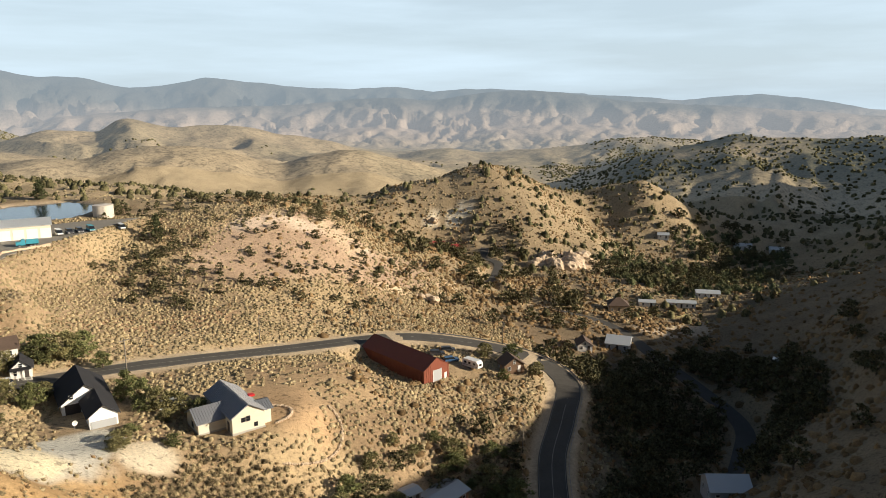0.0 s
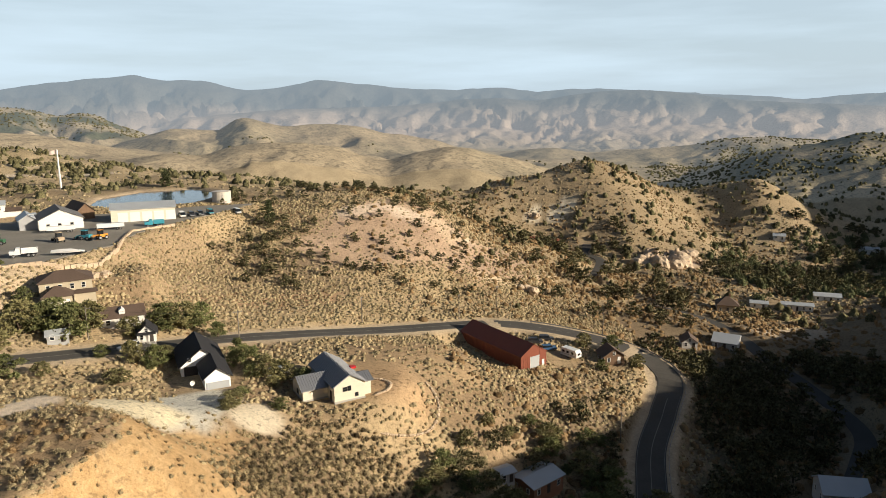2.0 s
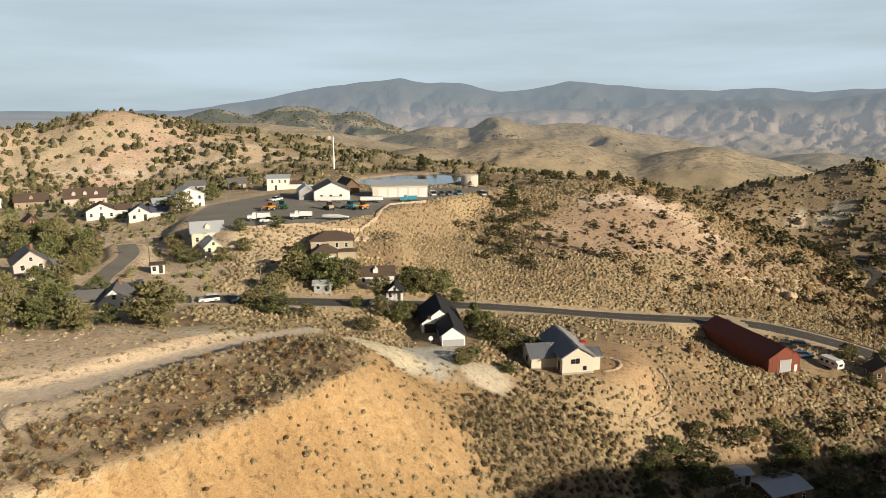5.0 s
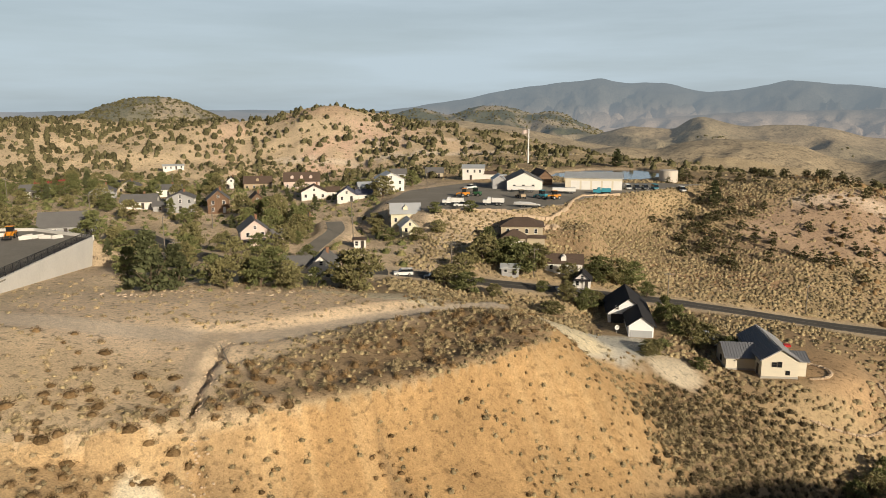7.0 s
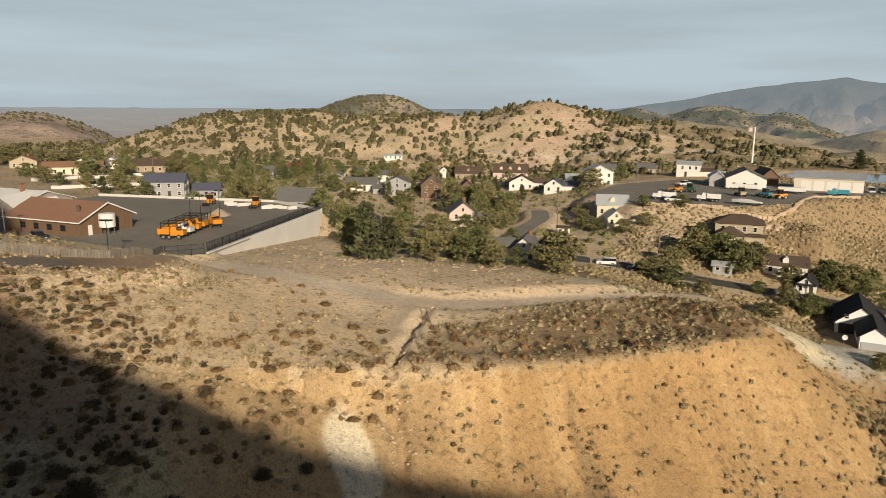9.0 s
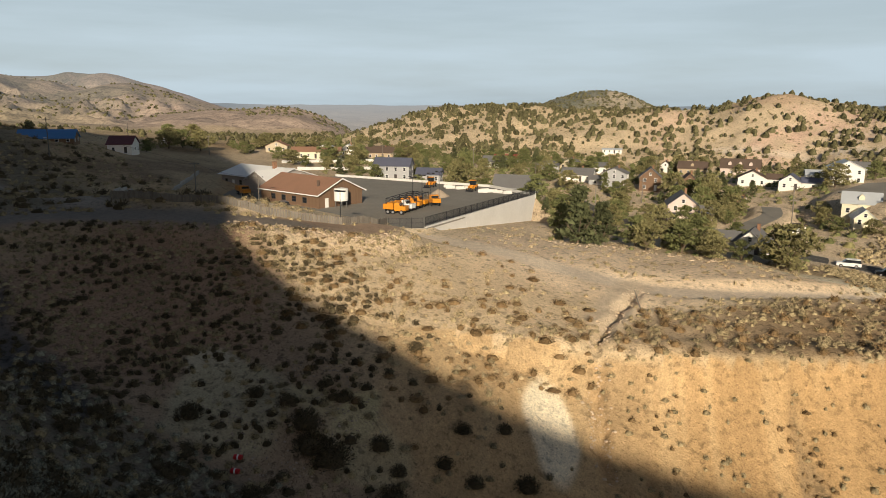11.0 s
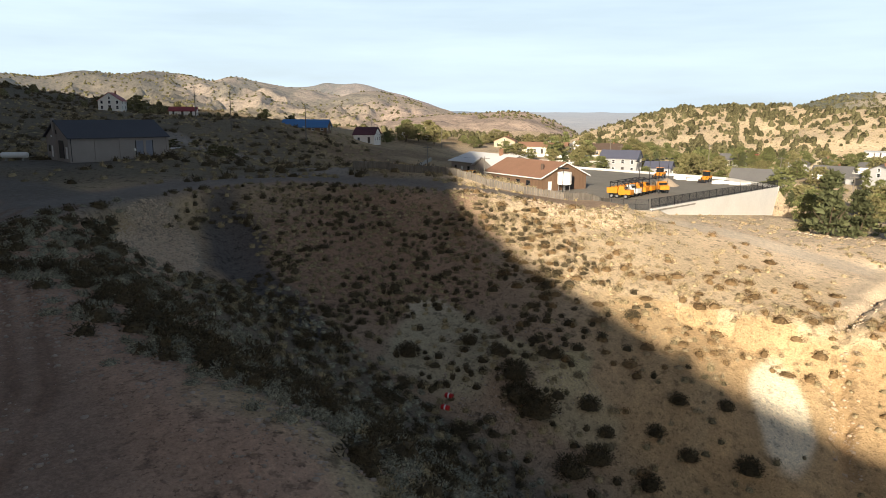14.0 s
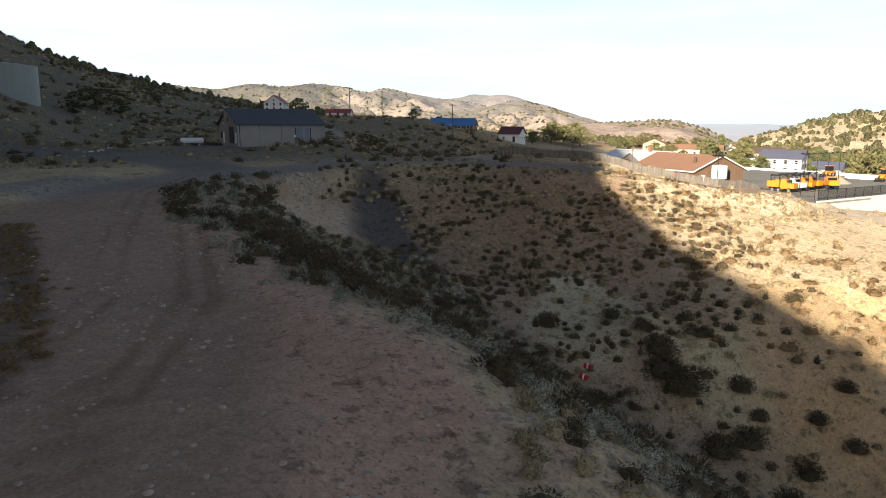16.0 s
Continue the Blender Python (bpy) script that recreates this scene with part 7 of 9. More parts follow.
wire(POLES[5], POLES[6])
wire(POLES[6], POLES[7])
wire(POLES[7], POLES[8])
wire(POLES[9], POLES[10])
wire(POLES[10], POLES[5])
wire(POLES[24], (60, 120, 50), 1.5)

# ---- plants ----
RNG = np.random.RandomState(21)


def leaf_clump(n, size, flat=0.75, up=0.35, seed=0, wide=0.3, shell=0.35):
    """A shrub of loose leaf blades on a dome: triangles, corners flat in rows of three. Unit width."""
    r = np.random.RandomState(seed)
    v = r.normal(size=(n, 3))
    v[:, 2] = np.abs(v[:, 2]) + 0.05
    v /= np.linalg.norm(v, axis=1)[:, None]
    bumps = 0.78 + 0.3 * r.rand(n)
    c = v * np.array([0.5, 0.5, flat]) * (bumps * (shell + (1 - shell) * r.rand(n) ** 0.5))[:, None]
    a = r.normal(size=(n, 3))
    a -= (a * v).sum(1)[:, None] * v * 0.4
    a /= np.linalg.norm(a, axis=1)[:, None]
    b = np.cross(v, a) + r.normal(size=(n, 3)) * 0.3
    tip = v * 0.7 + np.array([0, 0, up]) + r.normal(size=(n, 3)) * 0.45
    s = (size * (0.6 + 0.8 * r.rand(n)))[:, None]
    return np.stack([c - a * s * wide, c + a * s * wide, c + tip * s * (1.3 - 0.8 * wide) + b * s * 0.2], 1)


def scatter_mesh(name, templates, places, widths, heights, material, label, category, rounded=True):
    """Many plants as one mesh: each a turned, scaled copy of a template."""
    spots_v, spots_f, run = [], [], 0
    n = len(places)
    pick = RNG.randint(0, len(templates), n)
    ang = RNG.rand(n) * 2 * math.pi
    for k, tp in enumerate(templates):
        ids = np.nonzero(pick == k)[0]
        if len(ids) == 0:
            continue
        corner, face = np.unique(np.round(tp.reshape(-1, 3), 5), axis=0, return_inverse=True)
        face = face.ravel()
        c, s = np.cos(ang[ids]), np.sin(ang[ids])
        x, y, z = corner.T
        out = np.empty((len(ids), len(x), 3))
        out[..., 0] = (x[None] * c[:, None] - y[None] * s[:, None]) * widths[ids, None] + places[ids, 0:1]
        out[..., 1] = (x[None] * s[:, None] + y[None] * c[:, None]) * widths[ids, None] + places[ids, 1:2]
        out[..., 2] = z[None] * heights[ids, None] + places[ids, 2:3]
        spots_v.append(out.reshape(-1, 3))
        spots_f.append((face[None] + run + (np.arange(len(ids)) * len(x))[:, None]).ravel())
        run += len(ids) * len(x)
    faces = np.concatenate(spots_f)
    me = mesh_from(name, np.concatenate(spots_v), faces, np.full(len(faces) // 3, 3), material)
    if rounded:
        me.polygons.foreach_set("use_smooth", np.ones(len(me.polygons), bool))
    return tagged(new(name, me), label, category, kind="stuff")


def mound(seed, sides=7, tiers=2, lobes=1, flat=0.62, blades=4, size=0.13):
    """A low rounded shrub of unit width: lumpy domes that lean together, a few twigs standing out."""
    r = random.Random(seed)
    tris = []
    for q in range(lobes):
        a = 2 * math.pi * (q + 0.4 * r.random()) / lobes
        off = 0.0 if lobes == 1 else 0.2 + 0.07 * r.random()
        cx, cy, k = off * math.cos(a), off * math.sin(a), (1.0 if lobes == 1 else 0.55 + 0.2 * r.random())
        rows = []
        for t in range(tiers + 1):
            el = radians(-8 + (58 if tiers > 1 else 50) * t / tiers)
            rows.append([(cx + 0.5 * k * math.cos(el) * j * math.cos(b), cy + 0.5 * k * math.cos(el) * j * math.sin(b), flat * (0.5 + 0.5 * k) * math.sin(el) * (0.82 + 0.3 * r.random())) for i in range(sides) for b, j in [(2 * math.pi * (i + 0.5 * (t % 2) + 0.6 * (r.random() - 0.5)) / sides, 0.80 + 0.32 * r.random())]])
        top = (cx + 0.08 * (r.random() - 0.5), cy + 0.08 * (r.random() - 0.5), flat * (0.5 + 0.5 * k) * (0.9 + 0.15 * r.random()))
        for lo, up in zip(rows, rows[1:]):
            for i in range(sides):
                j = (i + 1) % sides
                tris += [(lo[i], lo[j], up[i]), (lo[j], up[j], up[i])]
        tris += [(rows[-1][i], rows[-1][(i + 1) % sides], top) for i in range(sides)]
    body = np.array(tris)
    return np.concatenate([body, leaf_clump(blades, size, flat=flat, up=0.1, seed=seed + 7, wide=0.45, shell=0.9)]) if blades else body


def shrub(n, size, seed, flat=0.75, up=0.35, detail=1, rough=0.22, core=1.0):
    """A lumpy rounded body with loose blades standing out of it."""
    r = random.Random(seed)
    bm = bmesh.new()
    bmesh.ops.create_icosphere(bm, subdivisions=detail, radius=0.42)
    lump = [Vector((r.uniform(-1, 1), r.uniform(-1, 1), r.uniform(0, 1))).normalized() for _ in range(5)]
    for q in bm.verts:
        d = q.co.normalized()
        k = 0.72 + 0.22 * max(d.dot(u) ** 3 if d.dot(u) > 0 else 0 for u in lump) + rough * (r.random() - 0.5)
        q.co = Vector((q.co.x * k * 1.1, q.co.y * k * 1.1, max(-0.05, q.co.z * k * flat * 2.0)))
    bmesh.ops.triangulate(bm, faces=bm.faces)
    body = np.array([[tuple(q.co) for q in f.verts] for f in bm.faces if f.normal.z > -0.7 or max(q.co.z for q in f.verts) > 0])
    bm.free()
    return np.concatenate([body * core, leaf_clump(n, size, flat=flat, up=up, seed=seed, wide=0.34)])


def bush(seed, sides, blades, size, flat=0.6, core=0.74):
    """A rounded shrub of unit width: a small dome wrapped in short blades."""
    return np.concatenate([mound(seed, sides, 2, 1, flat, 0) * core, leaf_clump(blades, size, seed=seed + 5, up=0.25, flat=flat, wide=0.32, shell=0.72)])


SMALL = [bush(200 + k, 5, 36, 0.145) for k in range(10)]
MEDIUM = [bush(220 + k, 6, 115, 0.125) for k in range(10)]
TINY = [mound(240 + k, 6, 1, 1, 0.62, 9, 0.16) for k in range(10)]
FINE = [bush(260 + k, 6, 240, 0.10) for k in range(6)]
NEAR = [bush(280 + k, 6, 150, 0.10) for k in range(8)]


def keep_clear(x, y):
    """How open the ground is to wild shrubs, 0 to 1: none on roads, yards, water and house plots."""
    w = np.ones(len(x))
    for pts, half, k in ((MAIN_ROAD, 7.0, 1.5), (CANYON_ROAD, 4.5, 1.5), (TOWN_STREET, 5.0, 1.0), (PAD_TRACK, 5.5, 2.0), (BENCH_TRACK, 2.6, 0.8), (SPUR_TRACK, 2.8, 0.8), (GARAGE_ROAD, 6.0, 2.0)):
        e, _ = path_distance(x, y, [tuple(p) for p in pts[::3]] + [tuple(pts[-1])])
        w = w * smooth(half - k, half + k, e)
    for poly, gap in ((YARD, 1.0), (PLAZA, 1.5), (POND, 8.0)):
        w = w * smooth(-0.5, gap, -inside(x, y, poly))
    for px, py, r in ((27, 142, 9), (34, 146, 13), (0, 152, 10), (88, 182, 9), (84, 192, 9), (100, 176, 8), (-162, -15, 13), (-145, -28, 14), (8, 132, 7), (-3, 138, 8), (-13, 122, 6), (-48.2, 49.8, 5.5), (-48, -25, 12), (-72, -35, 11), (-25, -14, 16), (-33, 190, 9), (-20, 182, 8), (-14, 175, 5), (62, 125, 8), (115, 172, 6), (-195, -78, 9), (-94, -7, 7), (-88, -5, 5), (-99, 0, 4), (-92, 0.5, 4)):
        w = w * smooth(r * 0.75, r * 1.1, np.hypot(x - px, y - py))
    return w * smooth(2.0, 5.0, path_distance(x, y, TAILINGS)[0])


def sow(n, x0, x1, y0, y1, weight):
    """Places for n tries in a rectangle, kept by the given weight."""
    x, y = x0 + RNG.rand(n) * (x1 - x0), y0 + RNG.rand(n) * (y1 - y0)
    k = RNG.rand(n) < weight(x, y) * keep_clear(x, y)
    x, y = x[k], y[k]
    return np.stack([x, y, ground_z(x, y) - 0.06], 1)


def below_lip(x, y):
    """1 on the bare cut face under the bench."""
    e, s = path_distance(x, y, EDGE)
    lens = np.linspace(0, 1, len(EDGE))
    ex, ey = np.interp(s, lens, [p[0] for p in EDGE]), np.interp(s, lens, [p[1] for p in EDGE])
    return ((x - ex) * 0.64 - (y - ey) * 0.77 > -0.4) * (1 - smooth(18, 34, e))


def pink_bare(x, y):
    return smooth(-5, 4, inside(x, y, PINK_SLOPE))


def town(x, y):
    """1 among the houses and their gardens."""
    return (inside(x, y, [(-55, 128), (-92, 100), (-130, 140), (-215, 120), (-330, 190), (-300, 320), (-180, 400), (-95, 300), (-88, 255), (-90, 215), (-60, 190)]) > 0) * 1.0


def slope_weight(x, y):
    n = fbm(x / 18, y / 18, 3, 51)
    return (0.50 + 0.7 * smooth(0.40, 0.62, n)) * (1 - (0.93 - 0.45 * smooth(-14, 0, x)) * below_lip(x, y)) * (1 - 0.9 * pink_bare(x, y)) * (1 - 0.8 * (1 - smooth(0.7, 1.15, np.hypot((x - 52) / 20, (y - 166) / 19) + 0.6 * (n - 0.5)))) * (1 - 0.75 * town(x, y)) * (1 - 0.85 * (1 - smooth(0.7, 1.1, np.hypot((x + 54) / 22, (y - 108) / 14)))) * smooth(56, 66, np.hypot(x, y)) * (1 - 0.94 * smooth(-3, 3, inside(x, y, [(-125, 25), (-130, 140), (-58, 140), (-40, 122), (-52, 84), (-54, 62), (-75, 36)])))


def bench_patch(x, y):
    return smooth(-0.5, 1.5, inside(x, y, BENCH_PATCH))


def swarm(n, x0, x1, y0, y1, weight, gap):
    """Like sow, but no two closer than a gap."""
    p = sow(n, x0, x1, y0, y1, weight)
    cell, keep = {}, []
    for k, (x, y, _) in enumerate(p):
        c = (int(x // gap), int(y // gap))
        if all(math.hypot(x - p[q][0], y - p[q][1]) >= gap for i in (-1, 0, 1) for j in (-1, 0, 1) for q in cell.get((c[0] + i, c[1] + j), ())):
            cell.setdefault(c, []).append(k)
            keep.append(k)
    return p[keep]


# sagebrush of the slopes
p = swarm(78000, -60, 150, 118, 310, lambda x, y: slope_weight(x, y) * (np.hypot(x, y) > 135), 0.95)
scatter_mesh("sagebrush", TINY, p, 0.7 + 1.3 * RNG.rand(len(p)) ** 1.7, 0.6 + 0.8 * RNG.rand(len(p)) ** 1.5, M_SAGE, "grey-green sagebrush thick on the slopes below the upper yard", "shrubs")
p = np.concatenate([swarm(16000, -110, 130, 50, 150, lambda x, y: slope_weight(x, y) * (np.hypot(x, y) <= 138), 0.8), swarm(1700, -112, -84, 34, 68, lambda x, y: np.exp(-(path_distance(x, y, [(-107, 38), (-99, 50), (-92, 55), (-88, 60)])[0] / 5) ** 2), 0.9)])
scatter_mesh("sagebrush", SMALL, p, 0.7 + 1.1 * RNG.rand(len(p)) ** 1.6, 0.6 + 0.6 * RNG.rand(len(p)), M_SAGE, "grey-green sagebrush dotted over the dry slopes", "shrubs")
p = np.concatenate([sow(5000, -60, 150, 110, 300, slope_weight), swarm(3600, -55, 40, 45, 120, lambda x, y: below_lip(x, y) * 0.30 * smooth(0.46, 0.62, fbm((x * 0.77 + y * 0.64) / 4, (x * 0.64 - y * 0.77) / 14, 2, 55)), 0.9), swarm(900, -36, -12, 52, 78, lambda x, y: np.exp(-(path_distance(x, y, [(-30, 72.5), (-27, 69.5), (-22, 64), (-17, 58)])[0] / 1.6) ** 2), 0.8)])
scatter_mesh("dark_brush", SMALL, p, 0.6 + 0.9 * RNG.rand(len(p)) ** 2, 0.5 + 0.5 * RNG.rand(len(p)), M_BRUSH, "dark brown brush scattered over the slopes", "shrubs")
p = swarm(2600, -54, -10, 58, 115, lambda x, y: bench_patch(x, y) * (0.2 + 0.8 * smooth(0.38, 0.52, fbm(x / 4, y / 4, 2, 53))), 1.95)
half = RNG.rand(len(p)) < 0.35
for chosen, leaf, words in ((half, M_SAGE, "close-set olive sagebrush clumps on top of the cut bank"), (~half, M_BRUSH, "close-set brown brush clumps on top of the cut bank")):
    q = p[chosen]
    scatter_mesh("sagebrush" if leaf is M_SAGE else "dark_brush", MEDIUM, q, 1.2 + 1.0 * RNG.rand(len(q)), 0.9 + 0.8 * RNG.rand(len(q)), leaf, words, "shrubs")
fan = lambda x, y: (1 - smooth(0.75, 1.15, np.hypot((x - 21) / 20, (y - 108) / 23)))
p = swarm(3000, -2, 44, 84, 134, fan, 1.2)
scatter_mesh("sagebrush", MEDIUM, p, 0.9 + 1.2 * RNG.rand(len(p)), 0.8 + 0.7 * RNG.rand(len(p)), M_SAGE, "thick sagebrush at the foot of the cut bank", "shrubs")
face = lambda x, y: below_lip(x, y) * (0.04 + 0.75 * smooth(0.50, 0.62, fbm((x * 0.77 + y * 0.64) / 5, (x * 0.64 - y * 0.77) / 16, 2, 57)))
p = swarm(4200, -52, 30, 45, 118, face, 0.9)
scatter_mesh("sagebrush", NEAR, p, 0.5 + 0.9 * RNG.rand(len(p)) ** 2.2, 0.5 + 0.5 * RNG.rand(len(p)), M_SAGE, "round olive bushes clinging to the ochre cut bank", "shrubs")
p = swarm(2600, -2, 44, 84, 136, fan, 1.35)
scatter_mesh("dark_brush", MEDIUM, p, 1.0 + 1.3 * RNG.rand(len(p)), 0.8 + 0.8 * RNG.rand(len(p)), M_DARKBUSH, "dark brush crowding the foot of the cut bank", "shrubs")
# open bench before the works yard: low dark clumps in a loose belt
belt = lambda x, y: np.exp(-(path_distance(x, y, [(-86, 40), (-76, 44), (-68, 47), (-61, 50), (-54, 55)])[0] / 9.0) ** 2) * 0.9 + 0.02
p = swarm(2200, -112, -48, 30, 76, lambda x, y: belt(x, y) * (0.25 + 0.75 * smooth(0.4, 0.56, fbm(x / 7, y / 7, 2, 59))), 1.5)
scatter_mesh("dark_brush", NEAR, p, 0.9 + 1.9 * RNG.rand(len(p)) ** 1.5, 0.6 + 0.8 * RNG.rand(len(p)), M_BRUSH, "low brown brush drifted over the tan bench", "shrubs")
p = swarm(4500, -112, -46, 36, 125, lambda x, y: 0.07 + belt(x, y), 1.0)
scatter_mesh("dry_bush", MEDIUM, p, 0.6 + 0.9 * RNG.rand(len(p)), 0.45 + 0.4 * RNG.rand(len(p)), M_DRY, "pale dry bushes over the tan bench", "shrubs")
# ravine sides near the flight: fuller shrubs
ravine = lambda x, y: (0.25 + 0.75 * smooth(0.35, 0.6, fbm(x / 9, y / 9, 3, 61))) * (1 - 0.85 * below_lip(x, y)) * (np.hypot(x, y) > 12) * (1 - 0.9 * smooth(36, 50, y - 0.35 * (x + 60)))
p = np.concatenate([swarm(1300, -125, -8, -8, 44, ravine, 1.2), swarm(1500, -112, -62, -4, 46, lambda x, y: smooth(0.38, 0.54, fbm(x / 6, y / 6, 3, 63)) * (0.4 + 0.6 * smooth(0, 8, y + 0.3 * (x + 90))), 0.85)])
scatter_mesh("dark_brush", NEAR, p, 0.8 + 1.5 * RNG.rand(len(p)) ** 2, 0.6 + 0.7 * RNG.rand(len(p)), M_DARKBUSH, "dark rounded brush in the shaded ravine", "shrubs")
p = swarm(4200, -125, -8, -8, 60, ravine, 1.0)
scatter_mesh("sagebrush", NEAR, p, 0.7 + 1.0 * RNG.rand(len(p)) ** 1.4, 0.6 + 0.6 * RNG.rand(len(p)), M_SAGE, "dusty sagebrush in the shaded ravine", "shrubs")
HEAD = [(-111, 5), (-106, 37), (-94, 42), (-80, 36), (-76, 14), (-84, 9), (-93, 5)]
p = swarm(7000, -113, -70, 2, 46, lambda x, y: smooth(-3, 3, inside(x, y, HEAD)) * (0.45 + 0.55 * smooth(0.35, 0.55, fbm(x / 4, y / 4, 2, 65))), 0.75)
scatter_mesh("sagebrush", SMALL, p, 0.6 + 0.7 * RNG.rand(len(p)), 0.45 + 0.4 * RNG.rand(len(p)), M_SAGE, "low dusty sagebrush over the head of the ravine", "shrubs")
# the steep near side and floor of the ravine, overgrown
FLOOR = [(-84, 2), (-70, 8), (-60, 13), (-48, 22), (-38, 30), (-20, 40), (0, 52)]
floor_y = lambda x: np.interp(x, [q[0] for q in FLOOR], [q[1] for q in FLOOR])
RIM = [(-104, -27), (-86, -25), (-72, -21.5), (-56, -14.6), (-46, -9.4), (-41, -6.4), (-34.5, -3.5), (-30, 0), (-26, 2.8), (-21, 5.5), (-10, 9)]
rim_y = lambda x: np.interp(x, [q[0] for q in RIM], [q[1] for q in RIM])
near_side = lambda x, y: smooth(0, 3, y - rim_y(x)) * (1 - smooth(0, 6, y - floor_y(x))) * smooth(-86, -78, x)
p = swarm(2000, -88, -4, -12, 58, near_side, 1.5)
scatter_mesh("dark_brush", NEAR, p, 0.9 + 1.3 * RNG.rand(len(p)) ** 1.5, 0.7 + 0.8 * RNG.rand(len(p)), M_DARKBUSH, "dark brush overgrowing the steep side of the ravine", "shrubs")
p = swarm(5000, -88, -4, -12, 58, near_side, 0.9)
scatter_mesh("sagebrush", NEAR, p, 0.7 + 0.8 * RNG.rand(len(p)), 0.6 + 0.5 * RNG.rand(len(p)), M_SILVER, "silvery sagebrush on the steep side of the ravine", "shrubs")
# large rounded bushes on the ravine's fans and floor
big = [(-68.8, 16.3, 3.4), (-67.3, 23.2, 2.6), (-56.8, 26.2, 5.2), (-58.6, 25.0, 4.6), (-61, 25.7, 4.2), (-62.2, 31.4, 2.4), (-55.8, 31.8, 3.0), (-51, 29.7, 3.8), (-50.5, 36.3, 2.4), (-52.9, 32, 2.2), (-51.6, 39.8, 2.4), (-63.8, 42.8, 2.6), (-49.1, 43.7, 2.2), (-64.2, 25.3, 2.8), (-50.6, 26.5, 4.2), (-47.3, 37.7, 2.4), (-43.8, 41.9, 3.2), (-47, 33, 3.0), (-45, 30, 3.8), (-40, 36, 4.0), (-36, 40, 3.8), (-31, 38, 4.4), (-51.2, 13.7, 3.0), (-56, 17, 3.4), (-60, 11, 3.0), (-46, 23, 3.6), (-42, 27, 3.8), (-27, 43, 4.0), (-22, 46, 4.2), (-70, 8, 3.2), (-66, 4, 2.8)]
p = np.array([(x, y, gz(x, y) - 0.15) for x, y, _ in big])
w = np.array([b[2] for b in big]) * 0.95
scatter_mesh("dark_brush", [shrub(1500, 0.055, 160 + s, flat=0.6, up=0.12, detail=2, rough=0.2, core=0.8) for s in range(4)], p, w, w * 0.82, M_DARKBUSH, "large round dark bushes on the floor of the ravine", "shrubs")
rim = lambda x, y: smooth(-3.4, -0.4, y - rim_y(x)) * (1 - smooth(8, 16, y - rim_y(x))) * smooth(0.25, 0.45, fbm(x / 5, y / 5, 2, 71)) * smooth(5.5, 8, np.hypot((x + 93) * 0.75, (y + 8.5) * 1.2))
p = np.concatenate([swarm(5200, -108, -12, -25, 24, rim, 0.75), swarm(90, -60, -14, -22, 4, lambda x, y: 0.45 * smooth(-9, -2, y - rim_y(x)), 1.2)])
scatter_mesh("sagebrush", FINE, p, 0.8 + 1.0 * RNG.rand(len(p)), 0.6 + 0.6 * RNG.rand(len(p)), M_SILVER, "silvery sagebrush along the rim of the dirt pad", "shrubs")
p = swarm(1100, -108, -12, -25, 24, rim, 1.6)
scatter_mesh("dark_brush", NEAR, p, 1.5 + 1.7 * RNG.rand(len(p)), 1.2 + 1.0 * RNG.rand(len(p)), M_DARKBUSH, "dark bushy brush crowding the rim of the dirt pad", "shrubs")
rim_bushes = [(-58, -11.5, 3.4), (-53.4, -9.4, 3.6), (-49.3, -7.9, 3.6), (-46, -6.0, 3.2), (-54.8, -14.2, 1.9), (-68.8, -17.8, 3.4), (-57.6, -13.2, 2.2), (-63, -15, 3.0), (-42.6, -5.6, 3.0), (-40, -3, 2.6), (-67.7, -21.0, 1.6), (-36, -0.6, 2.6), (-32.5, 2, 2.4), (-29, 4.2, 2.2), (-51.5, -10.4, 2.6), (-61, -12.4, 2.8)]
p = np.array([(x, y, gz(x, y) - 0.15) for x, y, _ in rim_bushes])
w = np.array([b[2] for b in rim_bushes])
scatter_mesh("dark_brush", [shrub(1100, 0.06, 170 + s, flat=0.6, up=0.15, detail=2, rough=0.2, core=0.8) for s in range(4)], p, w, w * 0.8, M_DARKBUSH, "large dark bushes along the rim of the dirt pad", "shrubs")
x, y = -66 + RNG.rand(2600) * 44, -38 + RNG.rand(2600) * 20
e, _ = path_distance(x, y, [(-64, -34.5), (-46, -27.8), (-34, -23.6), (-26, -22.5)])
k = RNG.rand(2600) < np.exp(-(e / 1.2) ** 2) * smooth(0.25, 0.45, fbm(x / 3, y / 3, 2, 77))
p = np.stack([x[k], y[k], ground_z(x[k], y[k]) - 0.1], 1)
scatter_mesh("dark_brush", FINE, p, 0.5 + 0.5 * RNG.rand(len(p)), 0.3 + 0.4 * RNG.rand(len(p)), M_BRUSH, "dark brush along the south side of the dirt pad", "shrubs")
# yard bank, hill behind the garage, road verges to the west
west = lambda x, y: 0.3 + 0.7 * smooth(0.4, 0.6, fbm(x / 14, y / 14, 3, 81))
p = np.concatenate([sow(6500, -330, -112, -150, 60, west)])
scatter_mesh("sagebrush", SMALL, p, 0.9 + 1.2 * RNG.rand(len(p)), 0.7 + 0.7 * RNG.rand(len(p)), M_SAGE, "grey-green sagebrush on the shaded western hillside", "shrubs")
p = sow(5200, -460, -120, -280, 60, west)
scatter_mesh("dark_brush", SMALL, p, 1.5 + 2.2 * RNG.rand(len(p)) ** 2, 1.0 + 1.4 * RNG.rand(len(p)), M_DARKBUSH, "dark brush on the shaded western hillside", "shrubs")
# canyon and shaded right slopes, scrub on the ridge that throws the shade
canyon = lambda x, y: 0.2 + 0.75 * (1 - smooth(25, 80, path_distance(x, y, [tuple(q) for q in CANYON_ROAD[::6]])[0]))
